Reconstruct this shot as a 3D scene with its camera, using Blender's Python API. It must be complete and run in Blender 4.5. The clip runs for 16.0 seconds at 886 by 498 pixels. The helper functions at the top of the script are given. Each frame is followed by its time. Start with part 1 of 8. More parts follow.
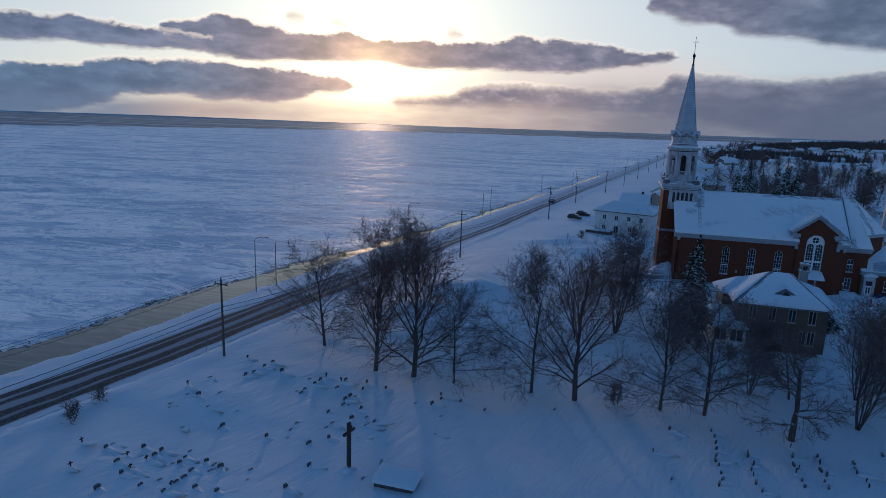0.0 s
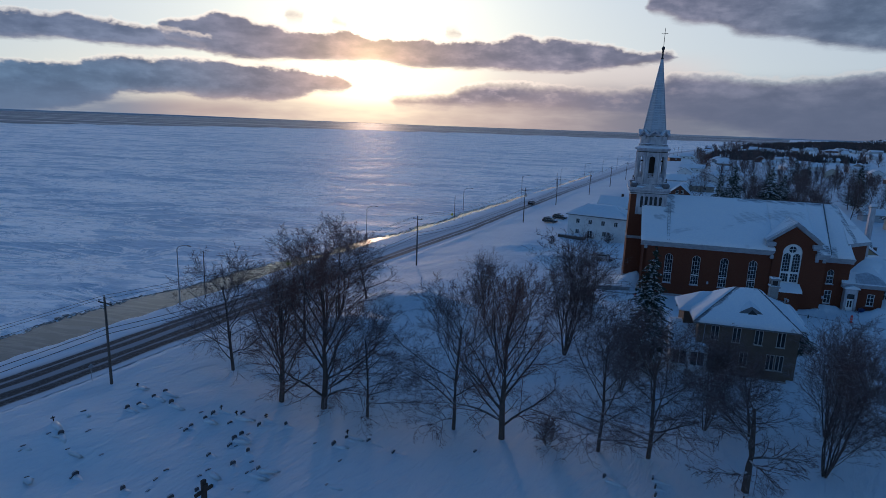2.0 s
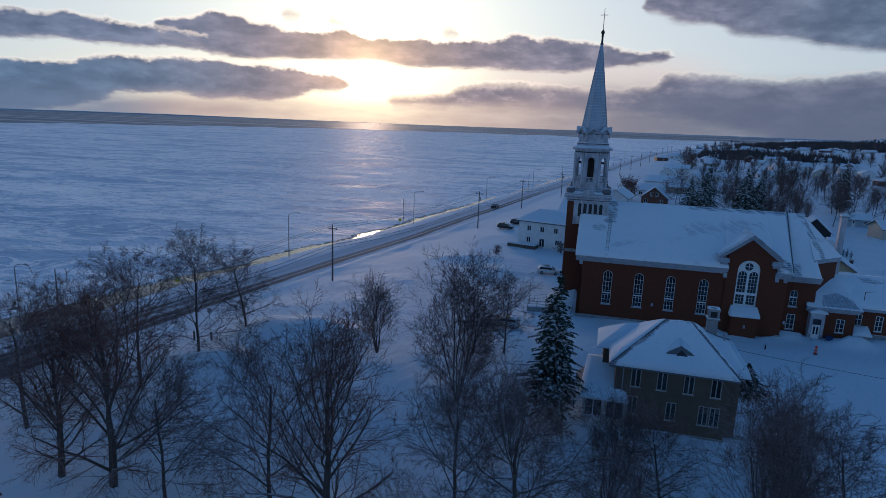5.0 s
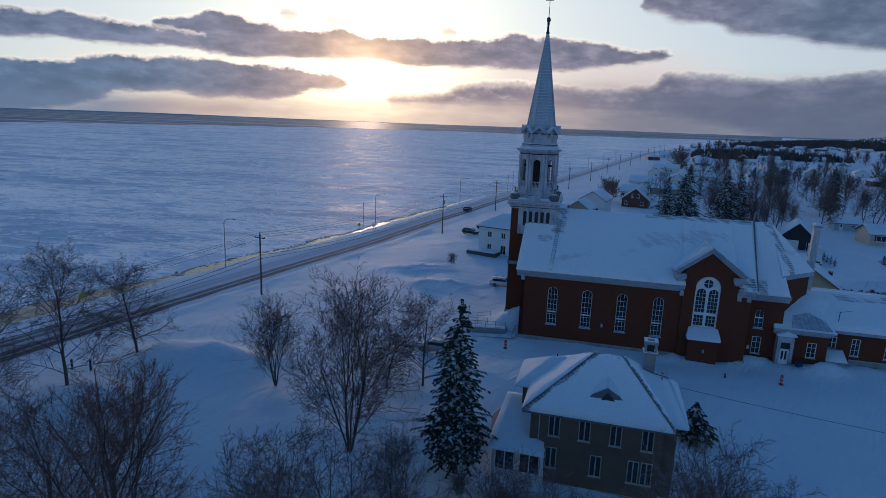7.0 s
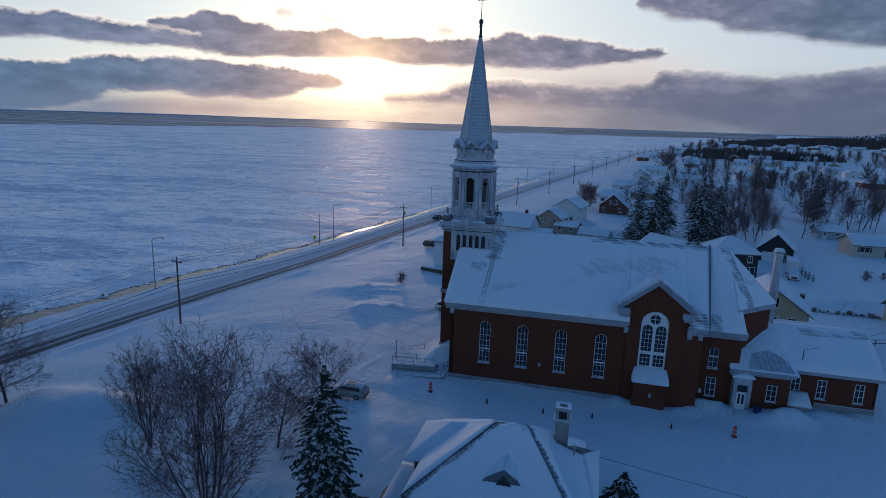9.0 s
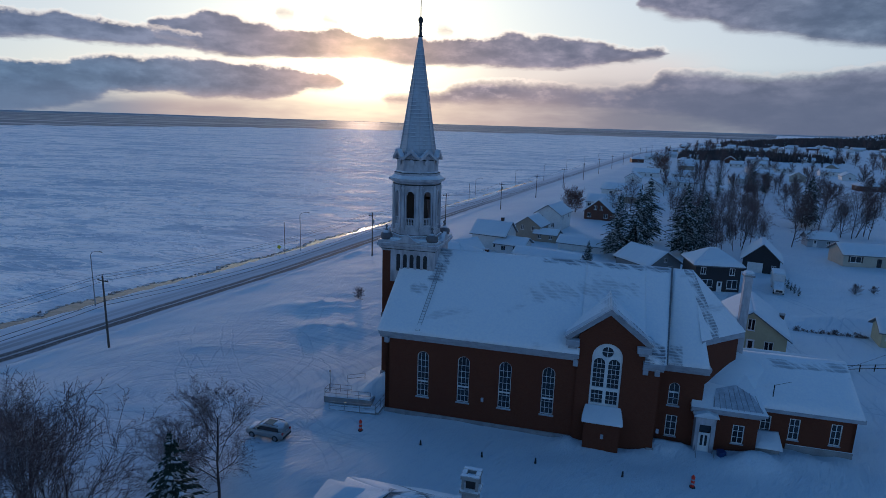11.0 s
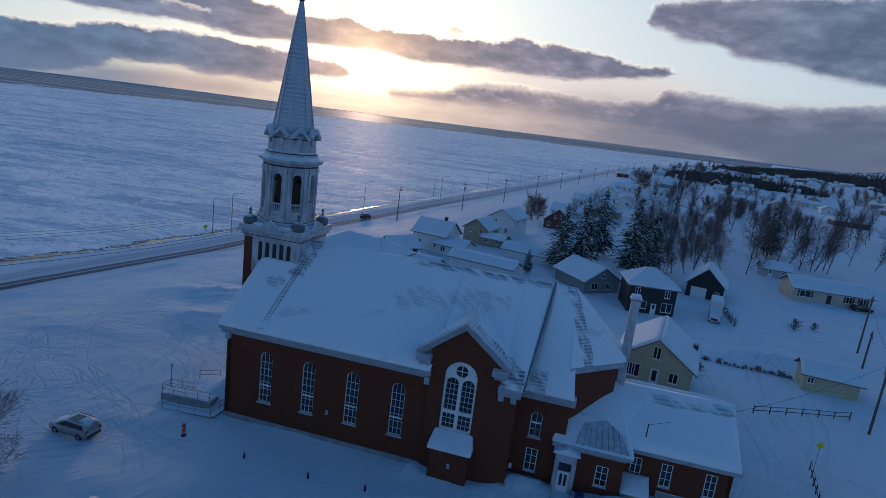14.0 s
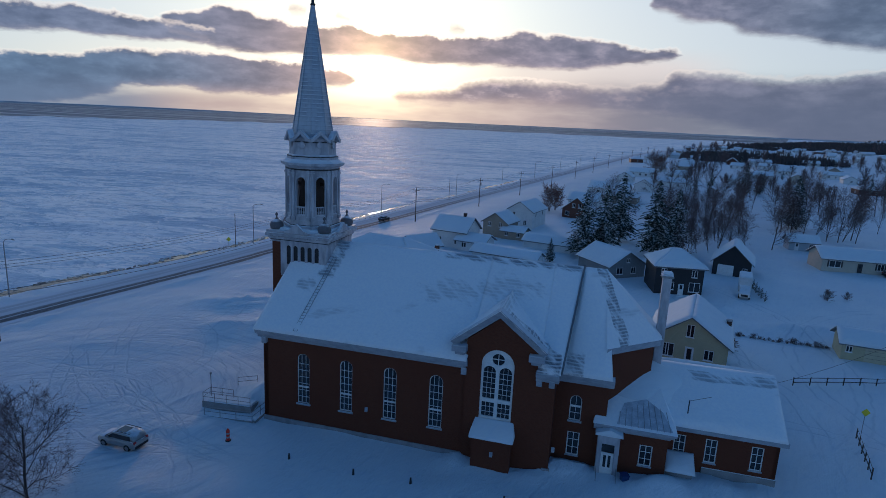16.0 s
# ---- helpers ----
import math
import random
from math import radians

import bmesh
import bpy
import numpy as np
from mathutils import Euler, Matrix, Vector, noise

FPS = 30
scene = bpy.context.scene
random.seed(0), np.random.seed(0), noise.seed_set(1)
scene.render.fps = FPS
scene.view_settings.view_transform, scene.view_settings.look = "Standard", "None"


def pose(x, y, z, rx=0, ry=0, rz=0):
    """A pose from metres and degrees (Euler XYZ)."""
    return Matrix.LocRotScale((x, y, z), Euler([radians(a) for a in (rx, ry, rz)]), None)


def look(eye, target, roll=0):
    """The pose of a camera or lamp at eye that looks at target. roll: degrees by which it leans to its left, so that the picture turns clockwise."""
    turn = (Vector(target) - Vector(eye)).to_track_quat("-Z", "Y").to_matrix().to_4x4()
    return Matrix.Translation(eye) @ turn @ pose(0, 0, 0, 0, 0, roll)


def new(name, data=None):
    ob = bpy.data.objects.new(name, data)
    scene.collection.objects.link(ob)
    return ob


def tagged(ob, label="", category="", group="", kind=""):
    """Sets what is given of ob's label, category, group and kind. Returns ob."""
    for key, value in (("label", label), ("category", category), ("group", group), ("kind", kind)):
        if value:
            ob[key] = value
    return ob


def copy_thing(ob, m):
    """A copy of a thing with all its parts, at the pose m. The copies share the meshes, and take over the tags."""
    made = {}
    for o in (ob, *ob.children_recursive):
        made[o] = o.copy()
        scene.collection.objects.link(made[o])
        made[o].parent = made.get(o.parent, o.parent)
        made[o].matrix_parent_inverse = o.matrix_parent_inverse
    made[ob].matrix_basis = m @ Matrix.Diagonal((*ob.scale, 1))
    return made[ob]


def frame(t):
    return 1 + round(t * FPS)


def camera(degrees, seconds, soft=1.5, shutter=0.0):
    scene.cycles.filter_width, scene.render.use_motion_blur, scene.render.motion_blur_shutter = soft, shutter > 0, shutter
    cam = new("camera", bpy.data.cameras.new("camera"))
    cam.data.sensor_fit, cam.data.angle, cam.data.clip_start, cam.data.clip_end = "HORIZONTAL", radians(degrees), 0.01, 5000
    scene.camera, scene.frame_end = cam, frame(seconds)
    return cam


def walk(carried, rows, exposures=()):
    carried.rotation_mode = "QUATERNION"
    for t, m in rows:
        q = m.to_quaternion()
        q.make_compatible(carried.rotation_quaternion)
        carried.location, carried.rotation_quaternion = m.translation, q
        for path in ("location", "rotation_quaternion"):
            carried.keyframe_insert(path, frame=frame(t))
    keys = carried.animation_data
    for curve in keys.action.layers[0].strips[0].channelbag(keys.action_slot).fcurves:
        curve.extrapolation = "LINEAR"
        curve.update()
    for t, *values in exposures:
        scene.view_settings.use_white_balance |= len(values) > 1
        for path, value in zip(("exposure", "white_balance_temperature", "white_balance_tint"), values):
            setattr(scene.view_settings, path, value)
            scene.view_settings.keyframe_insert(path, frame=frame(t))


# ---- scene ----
cam = camera(73.3, 16.0, soft=0.6)
METRES, EYE, TILT, LEAN, TURN = 88.0, 29.0, -12.0, -2.0, 0.0
ROWS = [
    (0.0, 0.0, 0.0, 0.0, 0.0, 0.0, 0.0),
    (0.5, 0.0241, 0.0243, 0.0041, -0.01, -0.04, -0.02),
    (1.0, 0.0495, 0.0495, 0.0091, -0.05, -0.06, -0.05),
    (1.5, 0.0765, 0.0757, 0.0141, -0.08, -0.07, -0.07),
    (2.0, 0.1043, 0.1028, 0.0188, -0.13, -0.06, -0.1),
    (2.5, 0.133, 0.1307, 0.0231, -0.19, -0.07, -0.1),
    (3.0, 0.1622, 0.1594, 0.0285, -0.22, -0.09, -0.08),
    (3.5, 0.1892, 0.1873, 0.0334, -0.28, -0.09, -0.1),
    (4.0, 0.2145, 0.2149, 0.0376, -0.35, -0.09, -0.07),
    (6.5, 0.3539, 0.3558, 0.0637, -0.46, -0.17, -0.06),
    (7.0, 0.3822, 0.3824, 0.0705, -0.54, -0.2, 0.01),
    (7.5, 0.4112, 0.4084, 0.0794, -0.62, -0.2, 0.09),
    (8.0, 0.4401, 0.434, 0.0904, -0.69, -0.23, 0.18),
    (8.5, 0.4672, 0.4576, 0.1012, -0.76, -0.27, 0.29),
    (9.0, 0.4903, 0.4794, 0.1128, -0.82, -0.31, 0.33),
    (11.5, 0.5996, 0.574, 0.1422, -0.76, -0.29, 0.38),
    (11.6, 0.6050, 0.5772, 0.1425, -0.70, -0.29, 0.75),
    (11.7, 0.6106, 0.5803, 0.1428, 0.05, -0.24, 4.6),
    (11.8, 0.6163, 0.5833, 0.1430, 0.48, -0.19, 6.5),
    (12.0, 0.6279, 0.5893, 0.1434, 0.49, -0.19, 6.66),
    (12.5, 0.6591, 0.6043, 0.1437, 0.46, -0.19, 6.67),
    (13.0, 0.6927, 0.6184, 0.1432, 0.42, -0.23, 6.67),
    (13.1, 0.6985, 0.6209, 0.1440, 0.2, -0.23, 5.7),
    (13.2, 0.7040, 0.6235, 0.1450, -0.4, -0.25, 2.6),
    (13.3, 0.7090, 0.6258, 0.1458, -1.5, -0.27, -3.0),
    (13.4, 0.7135, 0.6278, 0.1463, -1.88, -0.28, -5.0),
    (13.5, 0.7175, 0.6295, 0.1466, -1.9, -0.29, -5.21),
    (14.0, 0.7231, 0.6347, 0.1424, -1.63, -0.36, -4.75),
    (14.5, 0.7217, 0.6355, 0.1382, -1.08, -0.42, -3.44),
    (15.0, 0.7186, 0.635, 0.1358, -0.65, -0.42, -2.28),
    (15.5, 0.7154, 0.6338, 0.1341, -0.29, -0.42, -1.39),
    (16.0, 0.7126, 0.6322, 0.1326, 0.0, -0.43, -0.69),
]
walk(cam, [(t, pose(0, 0, EYE, TILT, LEAN, TURN) @ pose(METRES * x, METRES * y, METRES * z, 90 + pitch, roll, yaw)) for t, x, y, z, yaw, pitch, roll in ROWS],
     exposures=[(0.0, 0.26, 5400, 11), (9.0, 0.33, 5400, 11), (16.0, 0.35, 5400, 11)])

# ---- world, sun, exposure ----
SUN_AZ, SUN_EL = -6.7, 5.0          # degrees right of ahead, degrees up


class Net:
    """Short hand for a chain of shader nodes."""

    def __init__(self, tree):
        self.t = tree

    def val(self, x, sock):
        if isinstance(x, (int, float)):
            sock.default_value = x
        elif isinstance(x, tuple):
            sock.default_value = (*x, 1.0)[:len(sock.default_value)]
        else:
            self.t.links.new(x, sock)

    def math(self, op, a, b=0.0, c=0.0, clamp=False):
        n = self.t.nodes.new("ShaderNodeMath")
        n.operation, n.use_clamp = op, clamp
        self.val(a, n.inputs[0]), self.val(b, n.inputs[1]), self.val(c, n.inputs[2])
        return n.outputs[0]

    def step(self, x, lo, hi, a=0.0, b=1.0):
        n = self.t.nodes.new("ShaderNodeMapRange")
        n.interpolation_type = "SMOOTHSTEP"
        for k, v in zip(("Value", "From Min", "From Max", "To Min", "To Max"), (x, lo, hi, a, b)):
            self.val(v, n.inputs[k])
        return n.outputs[0]

    def mix(self, f, a, b, blend="MIX"):
        n = self.t.nodes.new("ShaderNodeMix")
        n.data_type, n.blend_type = "RGBA", blend
        self.val(f, n.inputs[0]), self.val(a, n.inputs[6]), self.val(b, n.inputs[7])
        return n.outputs[2]

    def noise(self, vec, scale, detail=4.0, rough=0.55, warp=0.0):
        n = self.t.nodes.new("ShaderNodeTexNoise")
        self.t.links.new(vec, n.inputs["Vector"])
        for k, v in (("Scale", scale), ("Detail", detail), ("Roughness", rough), ("Distortion", warp)):
            n.inputs[k].default_value = v
        return n.outputs["Fac"]

    def scaled(self, vec, s, turn=0.0):
        """Turns the coordinates by -turn degrees about z, then stretches them."""
        for rot, sc in ((-radians(turn), (1, 1, 1)), (0.0, s)):
            n = self.t.nodes.new("ShaderNodeMapping")
            self.t.links.new(vec, n.inputs[0])
            n.inputs["Rotation"].default_value = (0, 0, rot)
            n.inputs["Scale"].default_value = sc
            vec = n.outputs[0]
        return vec

    def xyz(self, x, y, z):
        n = self.t.nodes.new("ShaderNodeCombineXYZ")
        self.val(x, n.inputs[0]), self.val(y, n.inputs[1]), self.val(z, n.inputs[2])
        return n.outputs[0]

    def sep(self, v):
        n = self.t.nodes.new("ShaderNodeSeparateXYZ")
        self.t.links.new(v, n.inputs[0])
        return n.outputs


world = bpy.data.worlds.new("world")
scene.world = world
world.use_nodes = True
wt = world.node_tree
wt.nodes.clear()
W = Net(wt)
sky = wt.nodes.new("ShaderNodeTexSky")
sky.sky_type, sky.sun_disc = "NISHITA", False
sky.sun_elevation, sky.sun_rotation = radians(SUN_EL), radians(SUN_AZ)
sky.air_density, sky.dust_density, sky.ozone_density = 1.0, 1.2, 2.0
coord = wt.nodes.new("ShaderNodeTexCoord").outputs["Generated"]
cx, cy, cz = W.sep(coord)
az = W.math("MULTIPLY", W.math("ARCTAN2", cx, cy), 57.2958)
el = W.math("MULTIPLY", W.math("ARCSINE", cz), 57.2958)
# banks of cloud along the sky: azimuth, top and base in degrees, and how soft their edges are
BANKS = [
    ([(-60, 7.0, 5.6), (-42, 6.6, 5.1), (-34, 6.8, 5.3), (-31, 6.9, 5.6), (-29, 6.8, 5.4), (-27, 6.7, 5.4), (-25, 6.45, 5.4), (-23.4, 6.35, 5.55), (-21.0, 6.2, 5.5), (-19.0, 6.0, 5.5)], 1.0),
    ([(-26.0, 6.6, 6.7), (-23.0, 7.35, 6.2), (-21.6, 7.6, 5.9), (-20.0, 8.1, 5.25), (-18.0, 7.95, 5.1), (-16.0, 7.55, 5.05), (-13.7, 7.2, 5.2), (-11.2, 7.1, 5.25), (-8.7, 7.45, 5.35), (-6.2, 6.95, 5.4), (-3.7, 7.1, 5.1), (0.7, 6.95, 5.05),
      (4.2, 7.1, 5.15), (6.7, 7.6, 5.1), (9.2, 7.35, 5.1), (11.8, 7.25, 5.05), (14.2, 6.9, 5.4), (16.7, 6.4, 5.75), (20.6, 6.3, 6.05), (22.0, 6.0, 6.3)], 1.0),
    ([(-60, 3.4, -1.0), (-40, 3.2, -0.6), (-34, 3.2, 0.0), (-31.2, 3.25, 0.3), (-29.3, 3.8, 0.9), (-27.2, 4.1, 1.7), (-25.1, 4.0, 1.8), (-23.0, 4.2, 1.9), (-20.8, 4.2, 1.5), (-18.5, 4.15, 1.55), (-16.2, 4.1, 1.45), (-13.8, 3.95, 1.8), (-11.3, 3.8, 2.6), (-8.8, 3.55, 2.75), (-7.2, 3.0, 3.2)], 1.0),
    ([(-6.6, 1.5, 1.7), (-5.4, 1.85, 1.35), (-2.6, 2.2, 1.25), (0.3, 2.45, 1.15), (1.8, 3.2, 1.3), (4.2, 3.65, 1.5), (6.9, 3.5, 1.7), (9.5, 3.4, 1.6), (12.0, 3.25, 1.5), (16.0, 3.2, 1.35), (18.5, 3.5, 1.3), (20.6, 4.6, 1.2), (24.0, 4.55, 0.8), (28.0, 4.2, 0.0), (31.0, 4.3, -1.0), (36.0, 4.75, -1.0), (60.0, 5.2, -1.0)], 2.8),
    ([(16.0, 10.2, 10.9), (18.2, 11.4, 9.9), (21.0, 11.9, 9.05), (23.2, 12.1, 9.1), (25.4, 12.2, 8.2), (28.8, 12.4, 7.8), (31.6, 12.4, 7.1), (35.5, 12.4, 6.6), (42.0, 12.6, 6.2), (60.0, 12.8, 6.5)], 1.8),
    ([(-60, 13.0, 10.6), (-44, 12.6, 9.9), (-32, 12.2, 10.1), (-27, 11.9, 10.0), (-24.5, 11.4, 10.4), (-23.4, 10.7, 11.0)], 1.3),
    ([(-15.4, 8.55, 8.75), (-13.8, 8.85, 8.45), (-12.2, 8.75, 8.5), (-11.4, 8.5, 8.6)], 4.0),
    ([(-11.2, 8.4, 8.55), (-9.8, 8.6, 8.2), (-8.2, 8.25, 7.95), (-7.6, 8.0, 8.05)], 4.0),
    ([(-0.8, 7.85, 8.0), (0.8, 8.1, 7.75), (2.2, 7.9, 7.85)], 4.0),
]


def along_sky(rows, k):
    """A height in degrees that follows the azimuth through the given rows."""
    ramp = wt.nodes.new("ShaderNodeValToRGB")
    wt.links.new(W.math("DIVIDE", W.math("ADD", drift_az, 60.0), 120.0), ramp.inputs[0])
    el_ = ramp.color_ramp.elements
    while len(el_) < len(rows):
        el_.new(0.5)
    for e_, row in zip(el_, rows):
        e_.position = (row[0] + 60.0) / 120.0
    for e_, row in zip(el_, rows):
        v_ = (row[k] + 2.0) / 16.0
        e_.color = (v_, v_, v_, 1.0)
    ramp.color_ramp.interpolation = "EASE"
    return W.math("SUBTRACT", W.math("MULTIPLY", W.sep(ramp.outputs[0])[0], 16.0), 2.0)


def cloud_noise(kx, ky, seed, scale, detail, rough):
    return W.math("SUBTRACT", W.noise(W.xyz(W.math("MULTIPLY", az, kx), W.math("MULTIPLY", el, ky), seed), scale, detail, rough), 0.5)


drift_az = W.math("ADD", az, W.math("MULTIPLY", cloud_noise(0.3, 0.8, 5.0, 1.0, 3.0, 0.5), 1.6))
puffs = W.math("ADD", W.math("MULTIPLY", cloud_noise(0.55, 0.9, 3.0, 0.9, 6.0, 0.58), 1.25), W.math("MULTIPLY", cloud_noise(1.0, 1.5, 9.0, 2.2, 5.0, 0.6), 0.42))
shreds = W.math("ADD", W.math("MULTIPLY", cloud_noise(0.28, 1.1, 6.0, 1.0, 5.0, 0.55), 0.8), W.math("MULTIPLY", cloud_noise(0.6, 2.0, 8.0, 2.0, 5.0, 0.6), 0.35))
field = rim = under = None
for rows, soft_ in BANKS:
    top_, base_ = along_sky(rows, 1), along_sky(rows, 2)
    t_ = W.math("ADD", W.math("SUBTRACT", W.math("ADD", top_, 0.30), el), puffs)
    b_ = W.math("ADD", W.math("SUBTRACT", W.math("ADD", el, 0.42), base_), shreds)
    fade = min(2.2, 0.35 * (rows[-1][0] - rows[0][0]))
    inside = W.math("MULTIPLY", W.step(drift_az, rows[0][0] - 0.2, rows[0][0] + fade), W.step(drift_az, rows[-1][0] + 0.2, rows[-1][0] - fade))
    f_ = W.math("SUBTRACT", W.math("DIVIDE", W.math("MINIMUM", t_, b_), soft_), W.math("MULTIPLY", W.math("SUBTRACT", 1.0, inside), 1.6))
    r_ = W.math("MULTIPLY", W.math("MULTIPLY", W.step(t_, -0.22, 0.02), W.step(t_, 0.34, 0.04)), W.math("MULTIPLY", W.step(f_, -0.4, -0.1), inside))
    u_ = W.math("MULTIPLY", W.step(b_, 0.75, 0.0), W.step(f_, -0.1, 0.2))
    field = f_ if field is None else W.math("MAXIMUM", field, f_)
    rim = r_ if rim is None else W.math("MAXIMUM", rim, r_)
    under = u_ if under is None else W.math("MAXIMUM", under, u_)
# the cloud deck goes on over and behind, thin and broken
deck = W.math("SUBTRACT", W.math("MULTIPLY", W.noise(W.scaled(coord, (2.2, 2.2, 5.0)), 1.0, 5.0), 2.0), 1.16)
deck = W.math("MULTIPLY", W.step(deck, 0.0, 0.5), W.step(el, 13.0, 20.0))
cover = W.math("MAXIMUM", W.step(field, -0.12, 0.30), W.math("MULTIPLY", deck, 0.8))
# how near the sun
sx, sy, sz = (math.sin(radians(SUN_AZ)) * math.cos(radians(SUN_EL)), math.cos(radians(SUN_AZ)) * math.cos(radians(SUN_EL)), math.sin(radians(SUN_EL)))
dot = W.math("ADD", W.math("ADD", W.math("MULTIPLY", cx, sx), W.math("MULTIPLY", cy, sy)), W.math("MULTIPLY", cz, sz))
off = W.math("MULTIPLY", W.math("ARCCOSINE", W.math("MINIMUM", dot, 1.0)), 57.2958)
near = W.math("EXPONENT", W.math("MULTIPLY", off, -0.09))
close = W.math("EXPONENT", W.math("MULTIPLY", off, -0.17))
core = W.math("EXPONENT", W.math("MULTIPLY", off, -0.36))
clear = W.mix(1.0, sky.outputs[0], (0.135, 0.135, 0.135), "MULTIPLY")
clear = W.mix(1.0, clear, (0.50, 0.86, 1.20), "MULTIPLY")
# thin high veil low over the horizon, brighter towards the sun
ahead = W.step(off, 110.0, 5.0)
veil = W.mix(ahead, (0.235, 0.32, 0.41), (0.54, 0.55, 0.52))
clear = W.mix(W.step(el, 34.0, 6.0, 0.0, 0.85), clear, veil)
glow = W.mix(1.0, (1.0, 0.62, 0.24), near, "MULTIPLY")
clear = W.mix(0.5, clear, glow, "ADD")
clear = W.mix(W.math("MULTIPLY", W.step(el, 6.5, 2.0), W.step(off, 34.0, 8.0, 0.0, 0.5)), clear, (0.84, 0.65, 0.46))
clear = W.mix(W.math("MULTIPLY", W.math("MULTIPLY", W.step(az, 0.0, 8.0), W.step(az, 27.0, 18.0)), W.math("MULTIPLY", W.step(el, 7.0, 5.0), 0.55)), clear, (0.60, 0.47, 0.40))
wisp = W.noise(W.xyz(W.math("MULTIPLY", az, 0.45), el, 7.0), 0.5, 5.0, 0.55, 0.3)
shade = W.mix(close, W.mix(W.step(az, 18.0, 36.0), W.mix(W.step(az, -28.0, -2.0), W.mix(W.step(el, 3.2, 5.4), (0.062, 0.110, 0.182), (0.096, 0.126, 0.192)), (0.138, 0.142, 0.190)), W.mix(W.step(el, 5.0, 7.5), (0.108, 0.122, 0.170), (0.086, 0.118, 0.172))), (0.46, 0.27, 0.19))
shade = W.mix(1.0, shade, W.mix(W.step(wisp, 0.36, 0.66), (0.80, 0.82, 0.86), (1.30, 1.25, 1.19)), "MULTIPLY")
tatter = W.math("ADD", cloud_noise(0.34, 1.0, 2.0, 1.0, 6.0, 0.55), W.math("MULTIPLY", cloud_noise(0.7, 1.2, 4.0, 1.2, 6.0, 0.6), 0.7))
shade = W.mix(1.0, shade, W.mix(W.step(tatter, -0.18, 0.22), (0.84, 0.86, 0.88), (1.22, 1.19, 1.15)), "MULTIPLY")
shade = W.mix(W.math("MULTIPLY", under, W.math("ADD", 0.05, W.math("MULTIPLY", W.math("POWER", near, 1.6), 0.7))), shade, (0.62, 0.47, 0.40))
shade = W.mix(W.math("MULTIPLY", W.math("MULTIPLY", W.step(az, -6.0, 4.0), W.step(az, 26.0, 12.0)), W.math("MULTIPLY", W.step(tatter, 0.02, 0.24), W.step(el, 5.0, 4.2, 0.12, 0.6))), shade, (0.54, 0.42, 0.38))
thin = W.math("MULTIPLY", W.step(field, 0.42, 0.0), W.math("MULTIPLY", near, 1.1, clamp=True))
shade = W.mix(thin, shade, (1.0, 0.76, 0.52))
skyc = W.mix(W.math("MULTIPLY", cover, 0.95), clear, shade)
skyc = W.mix(W.math("MULTIPLY", rim, W.math("ADD", 0.10, W.math("MULTIPLY", near, 1.1, clamp=True))), skyc, (1.05, 0.86, 0.66))
# haze bank that lies along the horizon
haze = W.math("MULTIPLY", W.step(el, W.step(az, 0.0, 16.0, 2.5, 5.4), W.step(az, 0.0, 16.0, 0.3, 1.4)), W.step(W.noise(W.xyz(W.math("MULTIPLY", az, 0.2), el, 1.0), 0.5, 4.0), 0.25, 0.65, 0.6, 1.0))
hazec = W.mix(W.math("POWER", near, 1.25), W.mix(W.step(az, -29.5, -21.0), (0.088, 0.138, 0.210), W.mix(W.step(az, 2.0, 20.0), (0.29, 0.222, 0.210), (0.085, 0.106, 0.154))), (0.66, 0.46, 0.35))
skyc = W.mix(W.math("MULTIPLY", haze, 0.88), skyc, hazec)
skyc = W.mix(1.0, skyc, W.mix(1.0, (1.0, 0.72, 0.34), W.math("MULTIPLY", core, W.math("MULTIPLY", W.math("SUBTRACT", 1.7, W.math("MULTIPLY", cover, 1.15)), W.math("SUBTRACT", 1.0, W.math("MULTIPLY", haze, 0.55)))), "MULTIPLY"), "ADD")
skyc = W.mix(W.step(el, 24.0, 11.0), skyc, W.mix(1.0, skyc, (1.09, 1.0, 0.92), "MULTIPLY"))
bg = wt.nodes.new("ShaderNodeBackground")
wt.links.new(skyc, bg.inputs[0])
bg.inputs[1].default_value = 1.03
wo = wt.nodes.new("ShaderNodeOutputWorld")
wt.links.new(bg.outputs[0], wo.inputs[0])

sun_data = bpy.data.lights.new("sun", "SUN")
sun_data.energy, sun_data.angle, sun_data.color = 0.5, radians(3.0), (1.0, 0.62, 0.36)
sun = new("sun", sun_data)
sun.matrix_world = look((sx * 400, sy * 400, sz * 400), (0, 0, 0))

# ---- materials ----
def material(name, base, rough=0.6, metal=0.0, spec=0.4):
    m = bpy.data.materials.new(name)
    m.use_nodes = True
    b = m.node_tree.nodes["Principled BSDF"]
    b.inputs["Base Color"].default_value = (*base, 1)
    b.inputs["Roughness"].default_value, b.inputs["Metallic"].default_value = rough, metal
    b.inputs["Specular IOR Level"].default_value = spec
    return m, Net(m.node_tree), b


def obj_coord(net):
    return net.t.nodes.new("ShaderNodeTexCoord").outputs["Object"]


def place_coord(net):
    return net.t.nodes.new("ShaderNodeNewGeometry").outputs["Position"]


def bump(net, b, height, strength, dist):
    n = net.t.nodes.new("ShaderNodeBump")
    n.inputs["Strength"].default_value, n.inputs["Distance"].default_value = strength, dist
    net.t.links.new(height, n.inputs["Height"])
    net.t.links.new(n.outputs[0], b.inputs["Normal"])


def up_facing(net):
    return net.sep(net.t.nodes.new("ShaderNodeNewGeometry").outputs["Normal"])[2]


